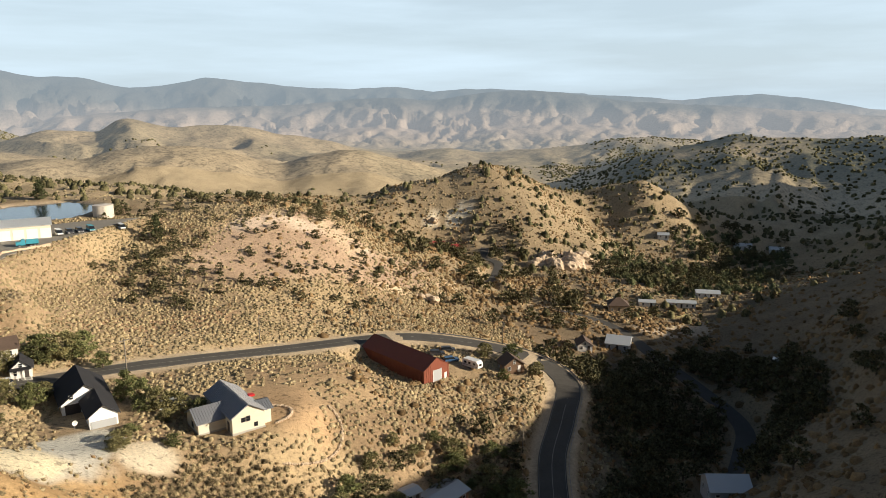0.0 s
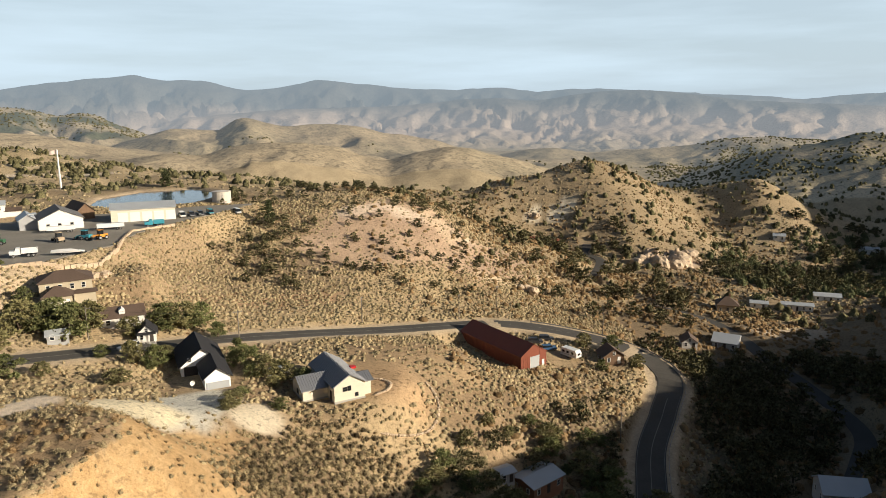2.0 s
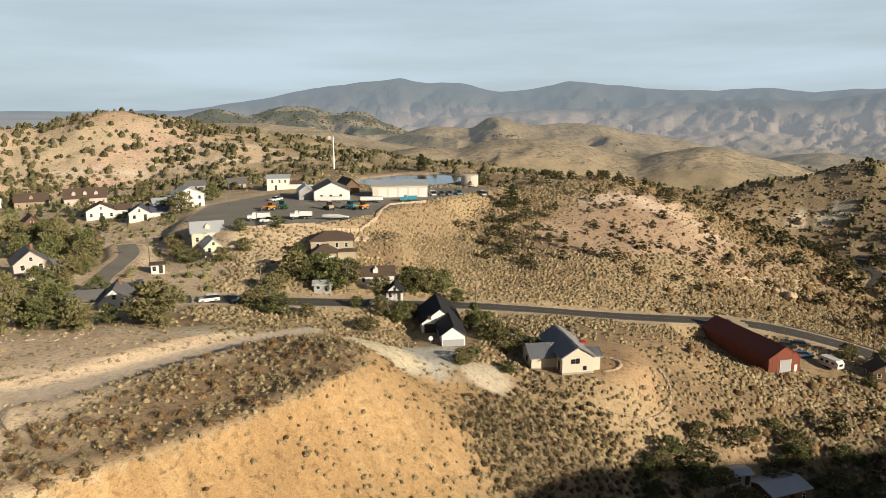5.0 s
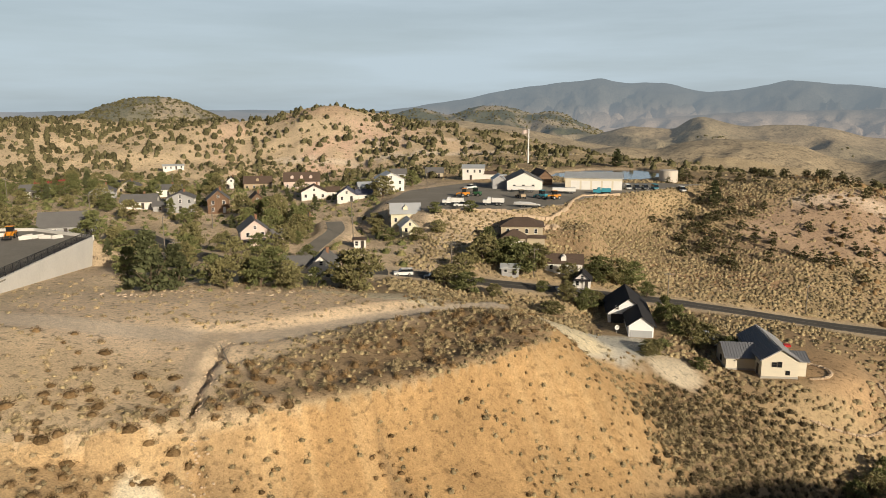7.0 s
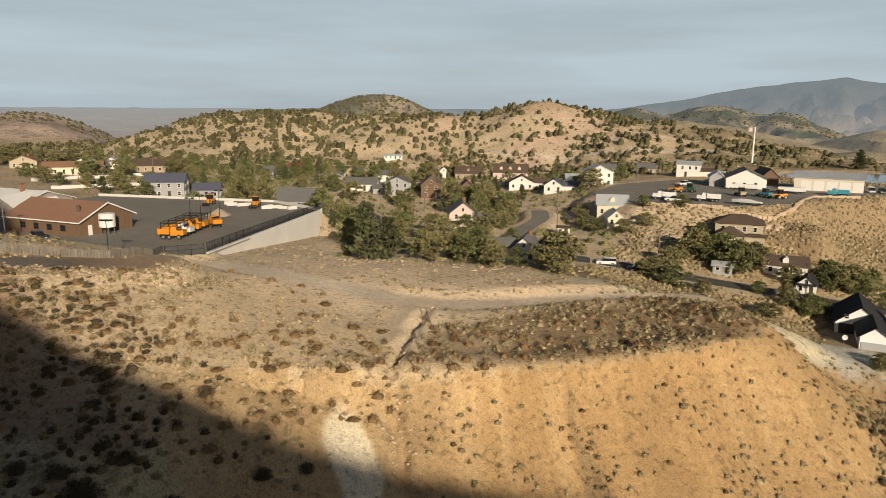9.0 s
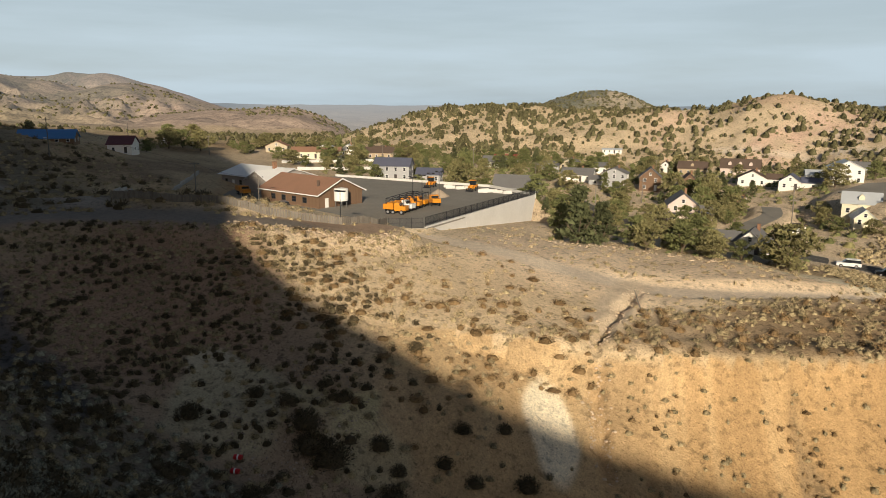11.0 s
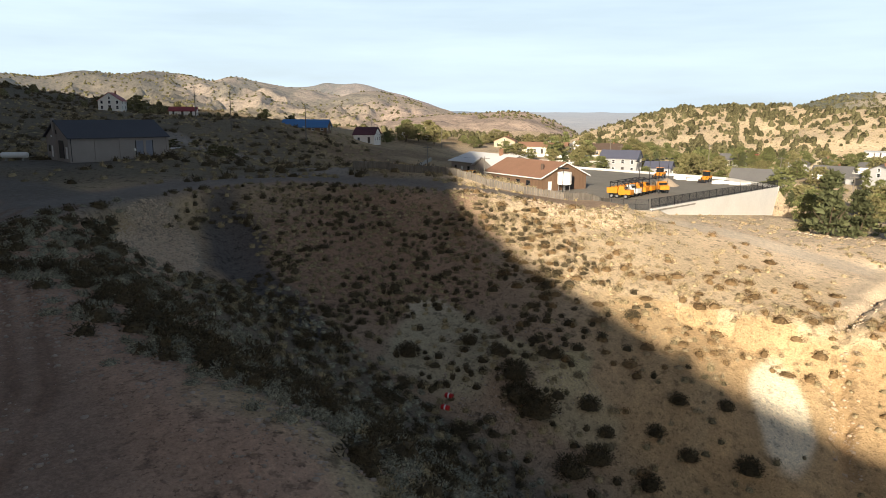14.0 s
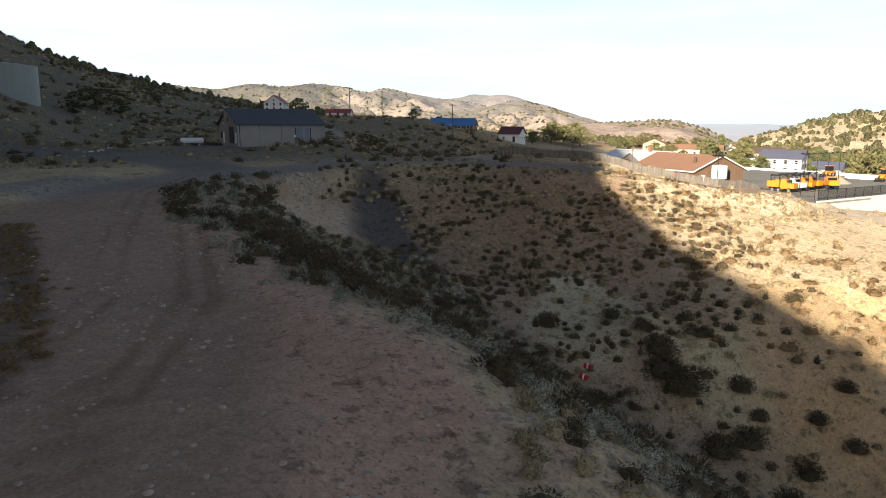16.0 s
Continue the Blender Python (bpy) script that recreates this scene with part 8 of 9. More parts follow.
p = np.concatenate([sow(11000, 60, 420, 60, 330, canyon), sow(1000, -60, 330, -260, 90, lambda x, y: 0.6 * (y < -30 + 0.3 * x))])
scatter_mesh("dark_brush", TINY, p, 1.4 + 2.6 * RNG.rand(len(p)) ** 2, 1.0 + 1.8 * RNG.rand(len(p)) ** 2, M_BRUSH, "dark scrub over the shaded canyon sides", "shrubs")
# leafy thickets along the canyon floor, added also to darken it as shade
thicket = lambda x, y: smooth(-8, 8, inside(x, y, [(262, 268), (300, 330), (340, 392), (400, 385), (490, 385), (470, 330), (390, 290), (340, 236)])) * smooth(0.36, 0.50, fbm(x / 22, y / 22, 3, 95))
p = swarm(1500, 255, 495, 230, 395, thicket, 4.0)
w = 3.5 + 4.5 * RNG.rand(len(p)) ** 1.5
scatter_mesh("thicket", MEDIUM, p, w, w * (0.9 + 0.4 * RNG.rand(len(p))), M_CONIFER, "dark leafy thickets along the canyon floor", "shrubs")
# juniper scrub on the hills round the town
BLOB = [mound(300 + k, 5, 2, 1, 0.8, 4, 0.22) for k in range(8)]


def hill_weight(x, y):
    d = np.hypot(x, y)
    return (0.40 + 0.60 * smooth(0.40, 0.58, fbm(x / 45, y / 45, 4, 91))) * (1 - town(x, y)) * smooth(300, 380, d) * 0.95 * (1 - 0.75 * np.exp(-(np.hypot((x - 0) / 150, (y - 390) / 70)) ** 4)) + 0.04


p = np.concatenate([sow(9000, -640, 60, 300, 720, hill_weight), sow(3600, 60, 640, 215, 640, hill_weight), sow(1800, -640, -300, 150, 420, hill_weight), sow(900, -700, -280, -120, 160, hill_weight)])
w = 1.8 + 3.4 * RNG.rand(len(p)) ** 1.5
scatter_mesh("juniper_scrub", BLOB, p, w, w * (0.85 + 0.3 * RNG.rand(len(p))), M_JUNIPER, "dark juniper scrub dotting the hills", "shrubs")
p = np.concatenate([sow(12000, -640, 100, 300, 640, lambda x, y: 0.5 + 0 * x), sow(12000, 110, 420, 225, 560, lambda x, y: 0.7 + 0 * x)])
scatter_mesh("sagebrush", [mound(320 + k, 5, 1, 1, 0.6, 0) for k in range(6)], p, 1.3 + 1.0 * RNG.rand(len(p)), 0.8 + 0.6 * RNG.rand(len(p)), M_SAGE, "low sagebrush over the hills round the town", "shrubs")


p = sow(8000, 115, 420, 225, 560, lambda x, y: (0.25 + 0.7 * smooth(0.42, 0.58, fbm(x / 30, y / 30, 3, 93))))
scatter_mesh("dark_brush", TINY, p, 1.2 + 1.6 * RNG.rand(len(p)) ** 2, 0.9 + 1.0 * RNG.rand(len(p)), M_BRUSH, "dark scrub over the hills beside the canyon", "shrubs")


def far_sow(n, yaw0, yaw1, d0, d1, k=0.5, seed=101, scale=180):
    yaw, d = np.radians(yaw0 + RNG.rand(n) * (yaw1 - yaw0)), np.sqrt(d0**2 + RNG.rand(n) * (d1**2 - d0**2))
    x, y = -d * np.sin(yaw), d * np.cos(yaw)
    keep = RNG.rand(n) < smooth(k, k + 0.14, fbm(x / scale, y / scale, 4, seed))
    return np.stack([x[keep], y[keep], ground_z(x[keep], y[keep]) - 0.3], 1)


p = np.concatenate([far_sow(9000, -62, -36, 700, 2000, 0.42), far_sow(5000, 2, 22, 1700, 2700, 0.40), far_sow(2200, 33, 44, 1200, 1600, 0.3), far_sow(6000, 70, 112, 850, 1900, 0.40), far_sow(900, 56, 70, 760, 1250, 0.42), far_sow(3000, -36, 20, 700, 1700, 0.60)])
scatter_mesh("juniper_scrub", [mound(330 + k, 4, 1, 1, 0.8, 0) for k in range(6)], p, 3.5 + 3.5 * RNG.rand(len(p)), 2.0 + 2.2 * RNG.rand(len(p)), M_JUNIPER, "far woodland of dark junipers on the hills", "shrubs")


# ---- trees ----
def crown_mesh(name, n_clumps, blades, spread, tall, base, seed, material, cone=False, size=0.06):
    """A crown of leaf clumps round branch ends, unit height, with an uneven outline and gaps."""
    r = np.random.RandomState(seed)
    tris = []
    for k in range(n_clumps):
        u = r.rand()
        zc = base + (1 - base) * u
        rad = spread * ((1 - u) ** 0.8 + 0.08 if cone else math.sin(math.pi * min(0.97, 0.18 + 0.78 * u)) ** 0.7)
        a, q = r.rand() * 2 * math.pi, r.rand() ** 0.5
        c = np.array([rad * q * math.cos(a), rad * q * math.sin(a), zc * tall])
        s = (0.13 if cone else 0.17) * (0.7 + 0.7 * r.rand())
        t = leaf_clump(blades, size / s * 1.0, flat=0.45, up=0.1, seed=seed * 100 + k, wide=0.5)
        t[..., 2] -= 0.15
        tris.append(t * s * np.array([1.25, 1.25, 1.2]) + c)
    v = np.concatenate(tris).reshape(-1, 3)
    return mesh_from(name, v, np.arange(len(v)), np.full(len(v) // 3, 3), material)


def trunk_mesh(name, base, seed, thick=0.035):
    r = random.Random(seed)
    bm = bmesh.new()
    tube(bm, (0, 0, -0.05), (0.01, 0.0, base + 0.1), thick, thick * 0.75, 7)
    for k in range(5):
        a = k * 1.26 + r.random()
        tube(bm, (0.01, 0, base * (0.6 + 0.1 * k)), (0.26 * math.cos(a), 0.26 * math.sin(a), base + 0.2 + 0.35 * r.random()), thick * 0.5, thick * 0.14, 5)
    me = bpy.data.meshes.new(name)
    bm.to_mesh(me)
    bm.free()
    me.materials.append(M_BARK)
    return me


KINDS = {"tree": [], "conifer": [], "juniper": [], "poplar": []}
for s in range(4):
    KINDS["tree"].append((crown_mesh("crown", 56, 44, 0.46, 0.92, 0.14, 3 + s, M_LEAF if s % 2 else M_LEAF_Y, size=0.045), trunk_mesh("trunk", 0.2, s)))
    KINDS["juniper"].append((crown_mesh("crown", 26, 28, 0.42, 0.9, 0.04, 13 + s, M_JUNIPER, size=0.065), trunk_mesh("trunk", 0.08, s)))
    KINDS["conifer"].append((crown_mesh("crown", 60, 36, 0.26, 0.98, 0.06, 23 + s, M_CONIFER, cone=True, size=0.045), trunk_mesh("trunk", 0.1, s, 0.025)))
    KINDS["poplar"].append((crown_mesh("crown", 40, 24, 0.18, 0.96, 0.08, 33 + s, M_LEAF), trunk_mesh("trunk", 0.1, s, 0.022)))
LIGHT = {"tree": [(crown_mesh("crown", 30, 14, 0.46, 0.92, 0.2, 63 + s, M_LEAF, size=0.085), trunk_mesh("trunk", 0.2, s)) for s in range(3)], "juniper": [(crown_mesh("crown", 18, 14, 0.42, 0.9, 0.04, 73 + s, M_JUNIPER, size=0.1), trunk_mesh("trunk", 0.08, s)) for s in range(3)]}


def soup(me):
    """A mesh's triangles as corner places."""
    me.calc_loop_triangles()
    co = np.empty(len(me.vertices) * 3)
    me.vertices.foreach_get("co", co)
    ids = np.empty(len(me.loop_triangles) * 3, int)
    me.loop_triangles.foreach_get("vertices", ids)
    return co.reshape(-1, 3)[ids]


def wood(spots_in, label):
    """Far trees beyond counting as one mesh: leaves and bark."""
    leaves, barks = [], []
    forms = {k: [(soup(c), soup(t)) for c, t in v] for k, v in LIGHT.items()}
    for n, (kind, x, y, h, wide) in enumerate(spots_in):
        a = n * 1.3
        rot = np.array([[math.cos(a), math.sin(a), 0], [-math.sin(a), math.cos(a), 0], [0, 0, 1]])
        for part_soup, out in zip(forms[kind][n % 3], (leaves, barks)):
            out.append((part_soup @ rot) * np.array([h * wide, h * wide, h]) + np.array([x, y, gz(x, y) - 0.1]))
    v = np.concatenate(leaves + barks)
    me = mesh_from("far_trees", v, np.arange(len(v)), np.full(len(v) // 3, 3), M_JUNIPER)
    me.materials.append(M_BARK)
    me.polygons.foreach_set("material_index", np.r_[np.zeros(sum(map(len, leaves)) // 3, int), np.ones(sum(map(len, barks)) // 3, int)].astype(np.int32))
    tagged(new("far_trees", me), label, "trees", kind="stuff")
    TREES.extend((x, y) for _, x, y, _, _ in spots_in)


TREE_WORDS = {"tree": ("broad leafy garden tree with a dusty green crown", "tree", "trees of the town"), "juniper": ("rounded dark green juniper on the dry slope", "tree", "junipers of the hillside"), "conifer": ("dark green conifer with drooping boughs", "tree", "conifers of the town"), "poplar": ("narrow upright green tree among the houses", "tree", "trees of the town")}
TREES = []


def tree(kind, x, y, h, wide=1.0, z=None):
    crown, trunk = KINDS[kind][len(TREES) % 4]
    t = thing("tree" if kind in ("tree", "poplar") else kind, x, y, gz(x, y) - 0.1 if z is None else z, (len(TREES) * 77) % 360, *TREE_WORDS[kind])
    t.scale = (h * wide, h * wide, h)
    share("trunk", trunk, t)
    share("crown", crown, t)
    TREES.append((x, y))
    return t

# named trees of the town, then gardens between the houses
tree("conifer", -91, 107, 12.0, 1.15)
tree("conifer", -88, 111, 9.0, 1.2)
tree("tree", -54, 121.5, 9.0, 1.25)
tree("tree", -57, 125, 7.0, 1.3)
for x, y, h, w in ((-79, 114, 7.5, 1.1), (-74, 119, 7.5, 1.2), (-69, 121, 6.5, 1.2), (-83, 116, 8.0, 1.0), (-66, 117, 5.5, 1.3), (-63, 122, 5.0, 1.2), (-78, 122, 7, 1.1), (-103, 195, 11, 1.0), (-117, 205, 12, 0.9), (-109, 187, 10, 1.0), (-98, 184, 9, 1.1), (-120, 192, 9, 1.0), (-112, 150, 9, 1.0), (-106, 140, 8, 1.1), (-113, 134, 9, 1.0), (-92, 150, 7, 1.2), (-99, 128, 8, 1.1), (-107, 120, 8, 1.0), (-85, 142, 6, 1.2), (-79, 151, 6, 1.1),
                   (-62, 187, 5, 1.3), (-71, 188, 5, 1.4), (-57, 192, 5, 1.3), (-60, 199, 4.5, 1.3), (-78, 197, 6, 1.2), (-50, 203, 4.5, 1.4), (-82, 205, 6, 1.1), (-35, 178, 8, 1.1), (-30, 181, 7.5, 1.1), (-42, 181, 6, 1.2), (-8, 184, 6, 1.2), (-3, 186, 6.5, 1.1), (-11, 186, 5.5, 1.1), (3, 181, 5, 1.2), (-26, 186, 5, 1.0), (-42, 192, 5, 1.2), (-9, 163, 5, 1.2), (-12, 160, 4.5, 1.1), (8, 163, 5, 0.9), (9, 150, 3.6, 1.4), (13, 146, 3.4, 1.4), (5.5, 157, 4.5, 0.9), (-16, 165, 4, 1.3), (-22, 163, 3.6, 1.4), (-32, 152, 4.0, 1.3), (-40, 150, 3.5, 1.4)):
    tree("tree", x, y, h * 0.86, w)
spots = [(t.location.x, t.location.y) for t in scene.objects if t.get("category") in ("house", "building", "shed", "workshop", "barn", "garage")]
made = 0
tries = random.Random(9)
while made < 85:
    x, y = tries.uniform(-330, -60), tries.uniform(115, 330)
    if town(np.array([x]), np.array([y]))[0] < 0.5 or keep_clear(np.array([x]), np.array([y]))[0] < 0.7:
        continue
    near = min(math.hypot(x - a, y - b) for a, b in spots)
    if near < 7.5 or near > 26 or min(math.hypot(x - a, y - b) for a, b in TREES) < 4.0:
        continue
    k = tries.random()
    tree("tree" if k < 0.72 else ("conifer" if k < 0.88 else "poplar"), x, y, tries.uniform(4.5, 9.5), tries.uniform(0.85, 1.2))
    made += 1
def garden(x, y):
    near = np.min(np.hypot(x[:, None] - np.array(spots)[None, :, 0], y[:, None] - np.array(spots)[None, :, 1]), axis=1)
    return town(x, y) * smooth(5.5, 7.5, near) * (0.3 + 0.7 * smooth(0.38, 0.55, fbm(x / 14, y / 14, 3, 161)))


for surface, seed_words, count in ((M_LEAF, "green garden shrubs and hedges between the houses", 2600), (M_LEAF_Y, "olive garden shrubs between the houses", 1800), (M_DRY, "dry grass tufts and weeds in the gardens", 3600)):
    p = swarm(count, -330, -50, 105, 340, garden, 1.4 if surface is M_DRY else 2.4)
    wide = 0.7 + 0.8 * RNG.rand(len(p)) if surface is M_DRY else 1.6 + 2.2 * RNG.rand(len(p)) ** 1.5
    scatter_mesh("garden_shrubs" if surface is not M_DRY else "dry_grass", SMALL, p, wide, wide * (0.6 if surface is M_DRY else 0.85), surface, seed_words, "shrubs")
belt_line = [(-250, 395), (-200, 405), (-150, 412), (-100, 416), (-60, 405), (-20, 395)]
p = swarm(1500, -260, 0, 375, 440, lambda x, y: np.exp(-(path_distance(x, y, belt_line)[0] / 11) ** 2), 3.0)
scatter_mesh("juniper_scrub", SMALL, p, 2.2 + 2.6 * RNG.rand(len(p)), 2.0 + 2.0 * RNG.rand(len(p)), M_JUNIPER, "belt of junipers under the pale road cut", "shrubs")
# canyon floor trees and the dark wood at its mouth
far_wood = []
while len(far_wood) < 130:
    c = CANYON_ROAD[int(tries.random() * (len(CANYON_ROAD) - 1))]
    x, y = c[0] + tries.gauss(0, 22), c[1] + tries.gauss(0, 18)
    if keep_clear(np.array([x]), np.array([y]))[0] < 0.9 or min(math.hypot(x - a, y - b) for a, b in spots) < 6 or math.hypot(x, y) < 120:
        continue
    far_wood.append(("tree", x, y, tries.uniform(4, 8.5), tries.uniform(0.9, 1.3)))
while len(far_wood) < 290:
    x, y = tries.uniform(75, 215), tries.uniform(100, 185)
    if keep_clear(np.array([x]), np.array([y]))[0] < 0.9 or min(math.hypot(x - a, y - b) for a, b in spots) < 6 or min(math.hypot(x - q[1], y - q[2]) for q in far_wood) < 3.0 or gz(x, y) > 46 or (x < 124 and y > 120):
        continue
    far_wood.append(("tree" if len(far_wood) % 3 else "juniper", x, y, tries.uniform(4, 8.5), tries.uniform(0.95, 1.3)))
far_wood += [("tree" if k % 3 else "juniper", tries.uniform(285, 400), tries.uniform(268, 350), tries.uniform(3.5, 7.5), 1.25) for k in range(90)]
far_wood += [("tree", tries.uniform(400, 500), tries.uniform(330, 400), tries.uniform(5, 9), 1.2) for k in range(40)]
wood(far_wood, "dark wood of leafy trees along the shaded canyon")
for x, y, h in ((48, 118, 5), (54, 114, 6), (74, 133, 5), (80, 128, 6), (84, 122, 7), (52, 131, 4), (44, 124, 4.5), (90, 113, 6), (70, 114, 6), (62, 111, 6), (38, 112, 4.5), (60, 138, 3.2), (72, 140, 3), (112, 182, 5), (120, 178, 5.5), (122, 168, 4.5), (110, 168, 3.5)):
    tree("tree", x, y, h, 1.25)
gulch = 0
while gulch < 46:
    x, y = tries.uniform(36, 100), tries.uniform(104, 137)
    if keep_clear(np.array([x]), np.array([y]))[0] < 0.9 or min(math.hypot(x - a, y - b) for a, b in TREES) < 3.0 or gz(x, y) > 51:
        continue
    tree("tree" if gulch % 3 else "juniper", x, y, tries.uniform(2.5, 5.5), tries.uniform(1.1, 1.5))
    gulch += 1
# trees about the roadside houses
for x, y, h, w in ((-40, 176, 8.5, 1.2), (-36, 177, 7.5, 1.1), (-43, 166, 6, 1.3), (-38, 150, 5, 1.7), (-44, 153, 5, 1.6), (-29.5, 174.7, 9.0, 1.15), (-26, 179, 8.0, 1.2), (-33, 178, 8.5, 1.1), (-17, 178, 5.5, 1.2), (-9.7, 184, 7.5, 1.2), (-5, 185.5, 7.5, 1.2), (-1, 188, 7, 1.2), (-15.5, 160, 5.5, 0.9), (-11, 159.5, 6.0, 1.0), (-18, 149, 3.2, 2.0), (6.5, 159, 6.5, 0.7), (12, 150, 5.5, 1.2), (9.5, 153.5, 6.0, 1.0), (15.5, 151, 5.0, 1.3), (20, 149, 4.0, 1.4), (3.7, 136.5, 3.2, 1.7), (13, 136, 2.6, 1.6), (3, 134, 2.6, 1.7), (6, 141, 2.2, 1.8)):
    tree("tree", x, y, h, w)
# hedge row below the barn
for k in range(15):
    u = k / 14
    tree("juniper", 55 + 55 * u, 132 + 26 * u + 1.2 * math.sin(k * 2.1), 1.6 + 0.7 * ((k * 7) % 5) / 5, 1.7)
# bushes about the garage and on the hill behind it
for x, y, h, w in ((-222, -70, 6.0, 1.6), (-228, -66, 4.5, 1.6), (-262, -78, 4, 1.6), (-300, -72, 4, 1.7), (-284, -66, 3.5, 1.7), (-187, -6.8, 2.6, 1.9), (-190, -4.0, 2.4, 1.9), (-195, 1.0, 1.8, 1.8), (-232, -76, 5.0, 1.8), (-216, -74, 4.0, 1.8), (-246, -70, 5.0, 1.8), (-206, -72, 3.0, 2.0), (-164, -92, 4.0, 1.5)):
    tree("juniper", x, y, h, w)
# more garden trees through the town
made = 0
while made < 65:
    x, y = tries.uniform(-300, -60), tries.uniform(110, 320)
    if town(np.array([x]), np.array([y]))[0] < 0.5 or keep_clear(np.array([x]), np.array([y]))[0] < 0.7:
        continue
    near = min(math.hypot(x - a, y - b) for a, b in spots)
    front = any(math.hypot(x - a * 0.95, y - b * 0.95) < 6.5 for a, b in spots)
    if near < 6.5 or front or min(math.hypot(x - a, y - b) for a, b in TREES) < 3.4:
        continue
    tree("tree" if made % 4 else "conifer", x, y, tries.uniform(3.0, 7.0), tries.uniform(1.0, 1.4))
    made += 1
# gardens behind the works yard
made = 0
while made < 55:
    x, y = tries.uniform(-340, -215), tries.uniform(120, 265)
    near = min(math.hypot(x - a, y - b) for a, b in spots)
    front = any(math.hypot(x - a * 0.95, y - b * 0.95) < 8 for a, b in spots)
    if inside(np.array([x]), np.array([y]), YARD)[0] > -6 or near < 7.5 or front or min(math.hypot(x - a, y - b) for a, b in TREES) < 5:
        continue
    tree("tree" if made % 5 else "conifer", x, y, tries.uniform(3.5, 7.0), tries.uniform(1.0, 1.4))
    made += 1
# junipers of the pink hill and round the upper yard
made = 0
while made < 210:
    x, y = tries.uniform(0, 150), tries.uniform(222, 345)
    if keep_clear(np.array([x]), np.array([y]))[0] < 0.8 or math.hypot((x - 70) / 78, (y - 282) / 58) > 1.0:
        continue
    dens = fbm(np.array([x / 16]), np.array([y / 16]), 3, 131)[0]
    if dens < 0.40 or tries.random() > 0.9:
        continue
    tree("juniper", x, y, tries.uniform(1.8, 4.2), tries.uniform(0.9, 1.35))
    made += 1
for k in range(46):
    x, y = tries.gauss(26, 9), tries.gauss(258, 14)
    if keep_clear(np.array([x]), np.array([y]))[0] > 0.8 and min(math.hypot(x - a, y - b) for a, b in TREES) > 2.2:
        tree("juniper", x, y, tries.uniform(2.6, 4.8), tries.uniform(1.0, 1.4))
tree("conifer", 27.6, 280, 9.5, 0.9)
tree("conifer", -12, 372, 9.0, 1.3)
for x, y in ((-163, 3.5), (-166, 5.5), (-172, 8.0)):
    tree("juniper", x, y, 2.8, 1.6)
for x, y, h in ((-300, 96, 9), (-306, 104, 8), (-296, 108, 9), (-322, 104, 9), (-286, 84, 5), (-278, 80, 5), (-330, 118, 9), (-268, 30, 4), (-338, -14, 8)):
    tree("tree", x, y, h, 1.2)

# ---- rocks ----
def rocks(name, places, sizes, material, label):
    tm = []
    for s in range(6):
        bm = stone_bm(s)
        bmesh.ops.triangulate(bm, faces=bm.faces)
        tm.append(np.array([[tuple(q.co) for q in f.verts] for f in bm.faces]) * 0.5)
        bm.free()
    scatter_mesh(name, tm, places, sizes, sizes * 0.7, material, label, "rocks", rounded=False)


x, y = -80 + RNG.rand(22000) * 70, -30 + RNG.rand(22000) * 42
w = 0.08 + 0.85 * np.exp(-(path_distance(x, y, [(-70, -23), (-57, -16.5), (-46, -11), (-38, -6.5), (-31, -2), (-24, 2), (-18, 4)])[0] / 2.8) ** 2) + 0.35 * smooth(0.58, 0.72, fbm(x / 4, y / 4, 2, 141))
k = (RNG.rand(22000) < w) & (np.hypot(x, y) > 9) & (y < np.interp(x, [q[0] for q in RIM], [q[1] for q in RIM]) + 3)
p = np.stack([x[k], y[k], ground_z(x[k], y[k])], 1)
rocks("stones", p, 0.07 + 0.36 * RNG.rand(len(p)) ** 3.2, M_ROCK, "broken stones strewn over the dirt pad and its rim")
x, y = -106 + RNG.rand(5200) * 30, -15 + RNG.rand(5200) * 13
k = np.hypot((x + 91) / 13, (y + 9) / 4.8) < 1
p = np.stack([x[k], y[k], ground_z(x[k], y[k])], 1)
rocks("stones", p, 0.18 + 0.34 * RNG.rand(len(p)) ** 2, M_PALEROCK, "gravel spill down the head of the ravine")
x, y = -70 + RNG.rand(1500) * 14, 18 + RNG.rand(1500) * 16
p = np.stack([x, y, ground_z(x, y)], 1)[RNG.rand(1500) < 0.5]
rocks("stones", p, 0.08 + 0.25 * RNG.rand(len(p)) ** 2, M_ROCK, "loose stones in the ravine")


def outcrop(x, y, s, label, seed, tall=1.0):
    t = thing("rock_outcrop", x, y, gz(x, y), seed * 50, label, "rock", "rock outcrops")
    r = random.Random(seed)
    for k in range(6):
        bm = bmesh.new()
        bmesh.ops.create_icosphere(bm, subdivisions=3, radius=1.0)
        o = Vector((r.uniform(-1, 1), r.uniform(-1, 1), 0)) * s * 0.7
        f = Vector((r.uniform(0.5, 1), r.uniform(0.5, 1), r.uniform(0.35, 0.8))) * s * 0.7
        for v in bm.verts:
            n = noise.fractal(v.co * 1.3 + Vector((seed * 9, k * 5, 0)), 0.8, 2.0, 4)
            v.co = Vector((v.co.x * f.x, v.co.y * f.y, v.co.z * f.z * tall)) * (1 + 0.42 * n) + o
        part("boulder", bm, M_PALEROCK, t)


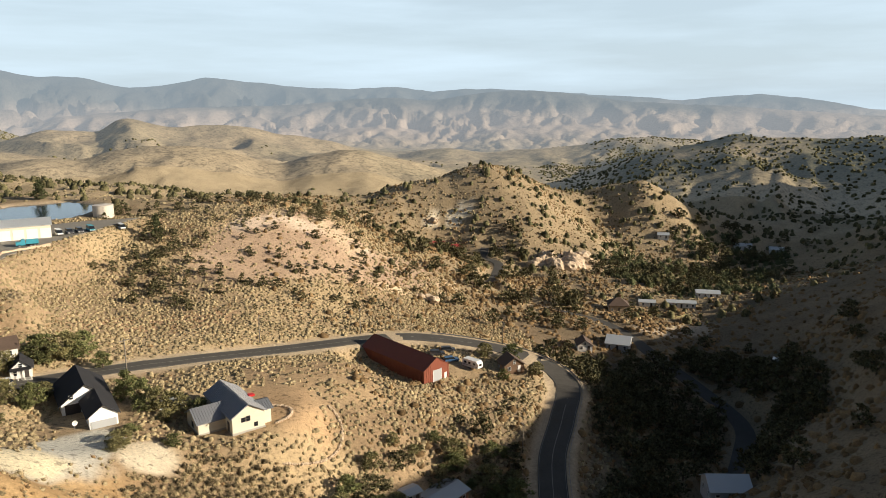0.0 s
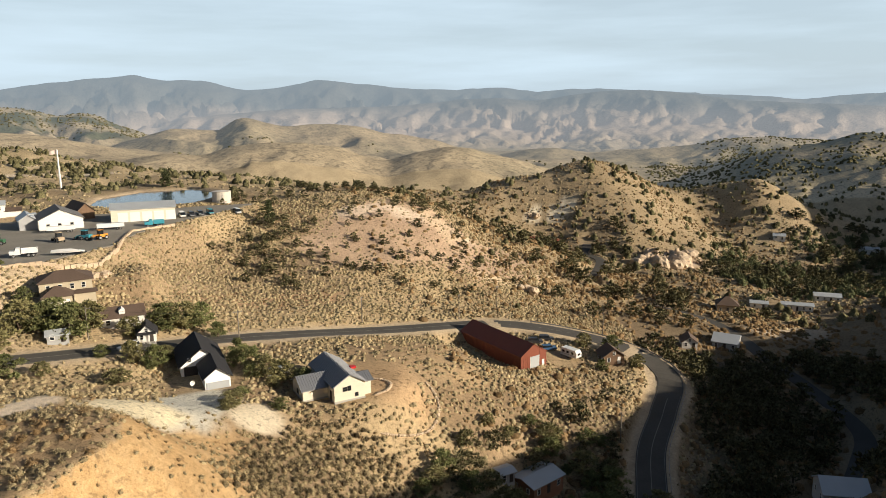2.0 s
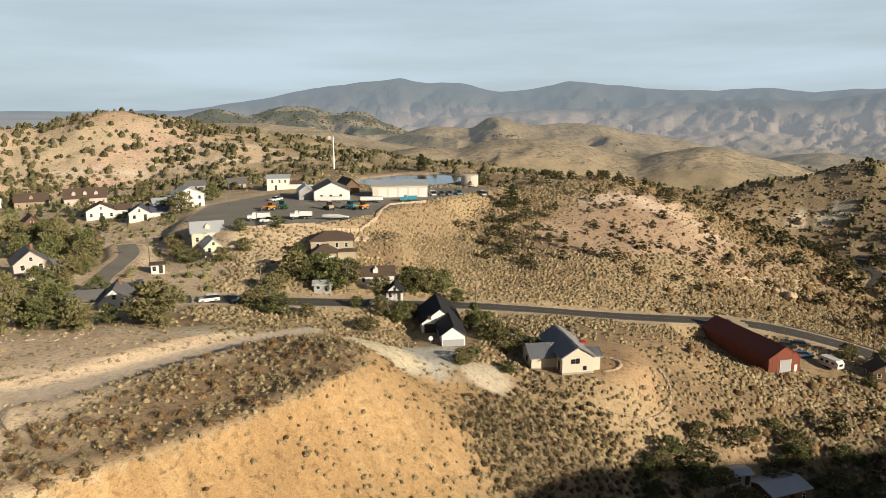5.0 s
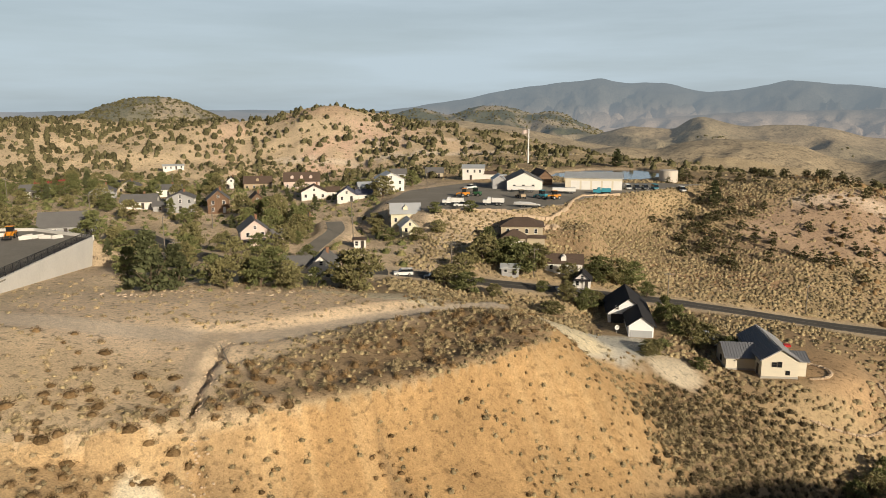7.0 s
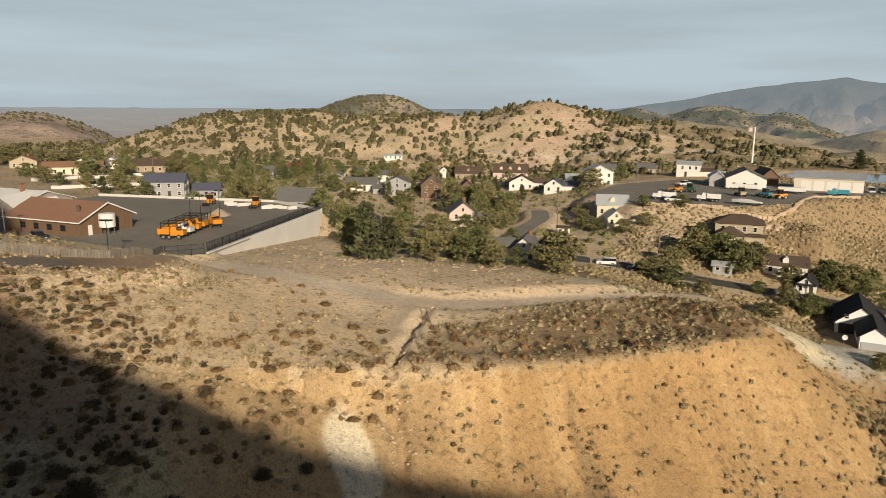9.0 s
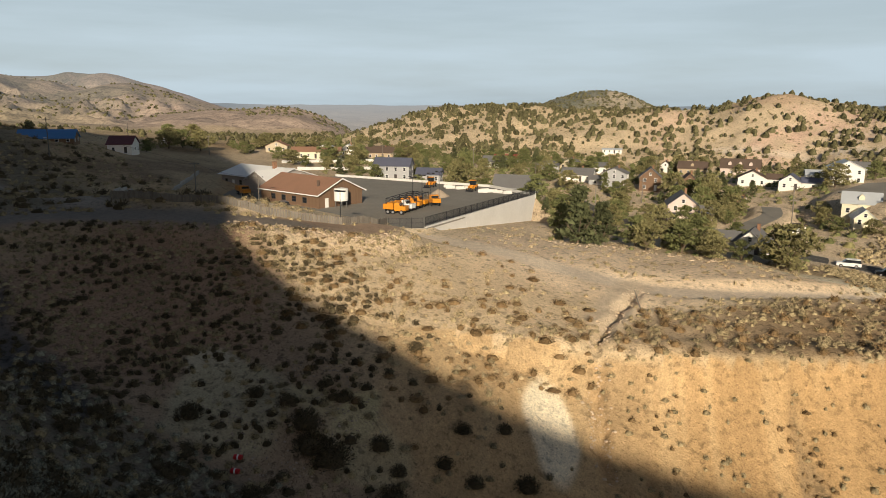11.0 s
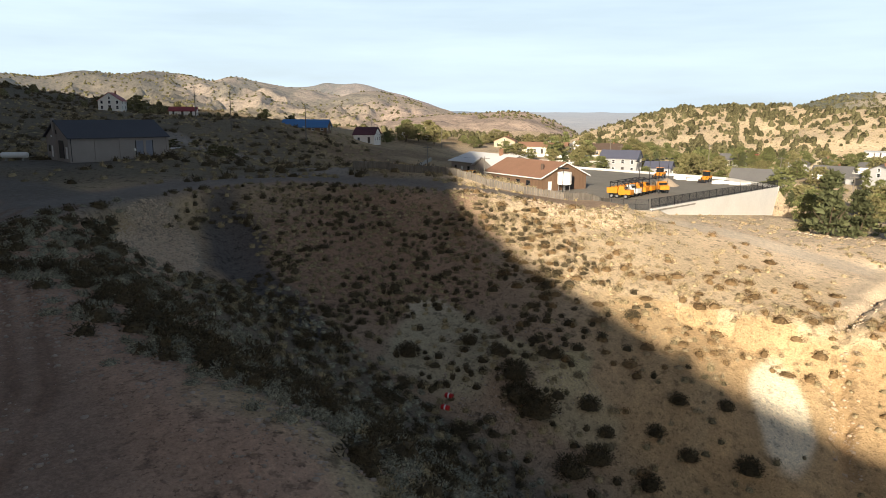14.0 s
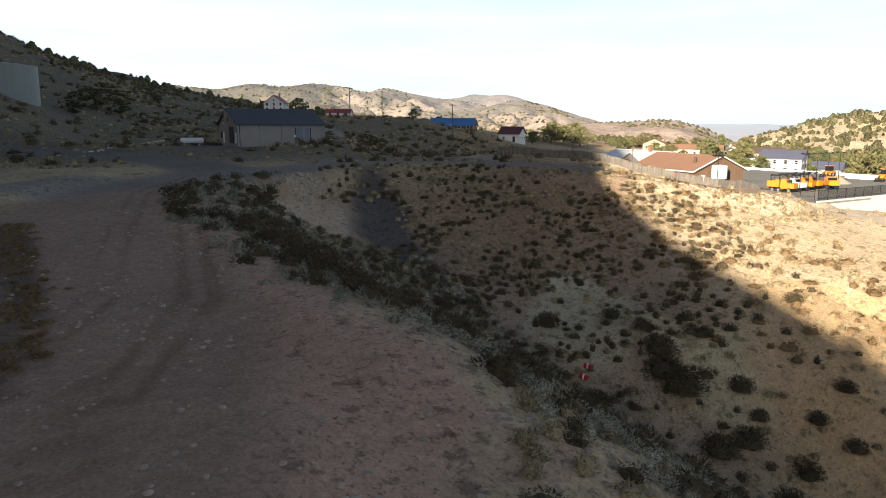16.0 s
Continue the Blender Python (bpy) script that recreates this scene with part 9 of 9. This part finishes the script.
def dead_snag(x, y):
    t = thing("dead_tree", x, y, gz(x, y), 0, "fallen bare grey tree leaning over the bench gully", "tree")
    r = random.Random(4)
    tip = Vector((-3.6, 3.4, 1.5))
    part("trunk", tube(bmesh.new(), (0, 0, -0.1), tip, 0.12, 0.03, 7), M_WOOD, t)
    for k in range(16):
        a = tip * (0.3 + 0.7 * k / 16)
        b = a + Vector((r.uniform(-1.1, 0.3), r.uniform(-0.3, 1.1), r.uniform(0.1, 1.0))) * (1.3 - 0.04 * k)
        part("branch", tube(bmesh.new(), a, b, 0.04, 0.012, 5), M_WOOD, t)


dead_snag(-54.6, 76.6)
# clods and broken crust along the crack in the bench
x, y = -64 + RNG.rand(5000) * 26, 49 + RNG.rand(5000) * 38
e, _ = path_distance(x, y, GULLY)
k = RNG.rand(5000) < np.exp(-((e - 0.7) / 0.6) ** 2)
p = np.stack([x[k], y[k], ground_z(x[k], y[k])], 1)
rocks("clods", p, 0.15 + 0.45 * RNG.rand(len(p)) ** 3, M_PALEROCK, "crumbled ochre clods along the crack in the bench")
x, y = -104 + RNG.rand(6000) * 22, 34 + RNG.rand(6000) * 30
e, _ = path_distance(x, y, [(-99, 38.5), (-95, 44), (-92, 50), (-89, 58)])
k = RNG.rand(6000) < 0.5 * np.exp(-(e / 2.6) ** 2)
p = np.stack([x[k], y[k], ground_z(x[k], y[k])], 1)
rocks("clods", p, 0.2 + 0.7 * RNG.rand(len(p)) ** 3, M_PALEROCK, "rough tan clods on the spoil ridge below the yard fence")
x, y = -104 + RNG.rand(2600) * 40, 88 + RNG.rand(2600) * 30
e, _ = path_distance(x, y, [(-99, 96), (-90, 103), (-82, 110), (-72, 112), (-60, 116)])
k = RNG.rand(2600) < 0.5 * np.exp(-(e / 3.0) ** 2)
p = np.stack([x[k], y[k], ground_z(x[k], y[k])], 1)
rocks("clods", p, 0.2 + 0.6 * RNG.rand(len(p)) ** 3, M_PALEROCK, "rough tan clods at the edge of the bench below the gardens")
# white stones edging the garage apron
x, y = np.concatenate([np.linspace(-170, -140, 60), np.linspace(-192, -184, 30)]), np.concatenate([np.linspace(-42, -50, 60), np.linspace(-2.5, -5.5, 30)])
x, y = x + RNG.normal(size=90) * 0.4, y + RNG.normal(size=90) * 0.4
rocks("stones", np.stack([x, y, ground_z(x, y)], 1), 0.3 + 0.4 * RNG.rand(90), M_CONC, "whitewashed stones edging the garage apron")
outcrop(-26, 209, 3.0, "pinkish rock outcrop below the upper yard", 1)
outcrop(124, 249, 4.5, "pale rock outcrop on the slope", 2)
for k, (x, y, size) in enumerate(((262, 352, 9.0), (276, 349, 10.0), (290, 356, 9.0), (268, 362, 8.0))):
    outcrop(x, y, size, "pale eroded rock bluff above the canyon road", 3 + k, 1.35)
outcrop(222, 432, 4.0, "white rock spoil heap", 8)
for dx in (0.0, 1.4):
    c = thing("plastic_drum", -61.2 + dx, 18.2 - dx * 0.7, gz(-61.2 + dx, 18.2 - dx * 0.7), 30, "faded red plastic drum lying in the ravine", "barrel", "red drums in the ravine")
    part("drum", tube(bmesh.new(), (-0.4, 0, 0.28), (0.4, 0.1, 0.3), 0.28, 0.26, 12), M_RED, c)
    part("band", tube(bmesh.new(), (-0.08, 0.02, 0.285), (0.08, 0.06, 0.29), 0.285, 0.275, 12), M_TRIM, c)
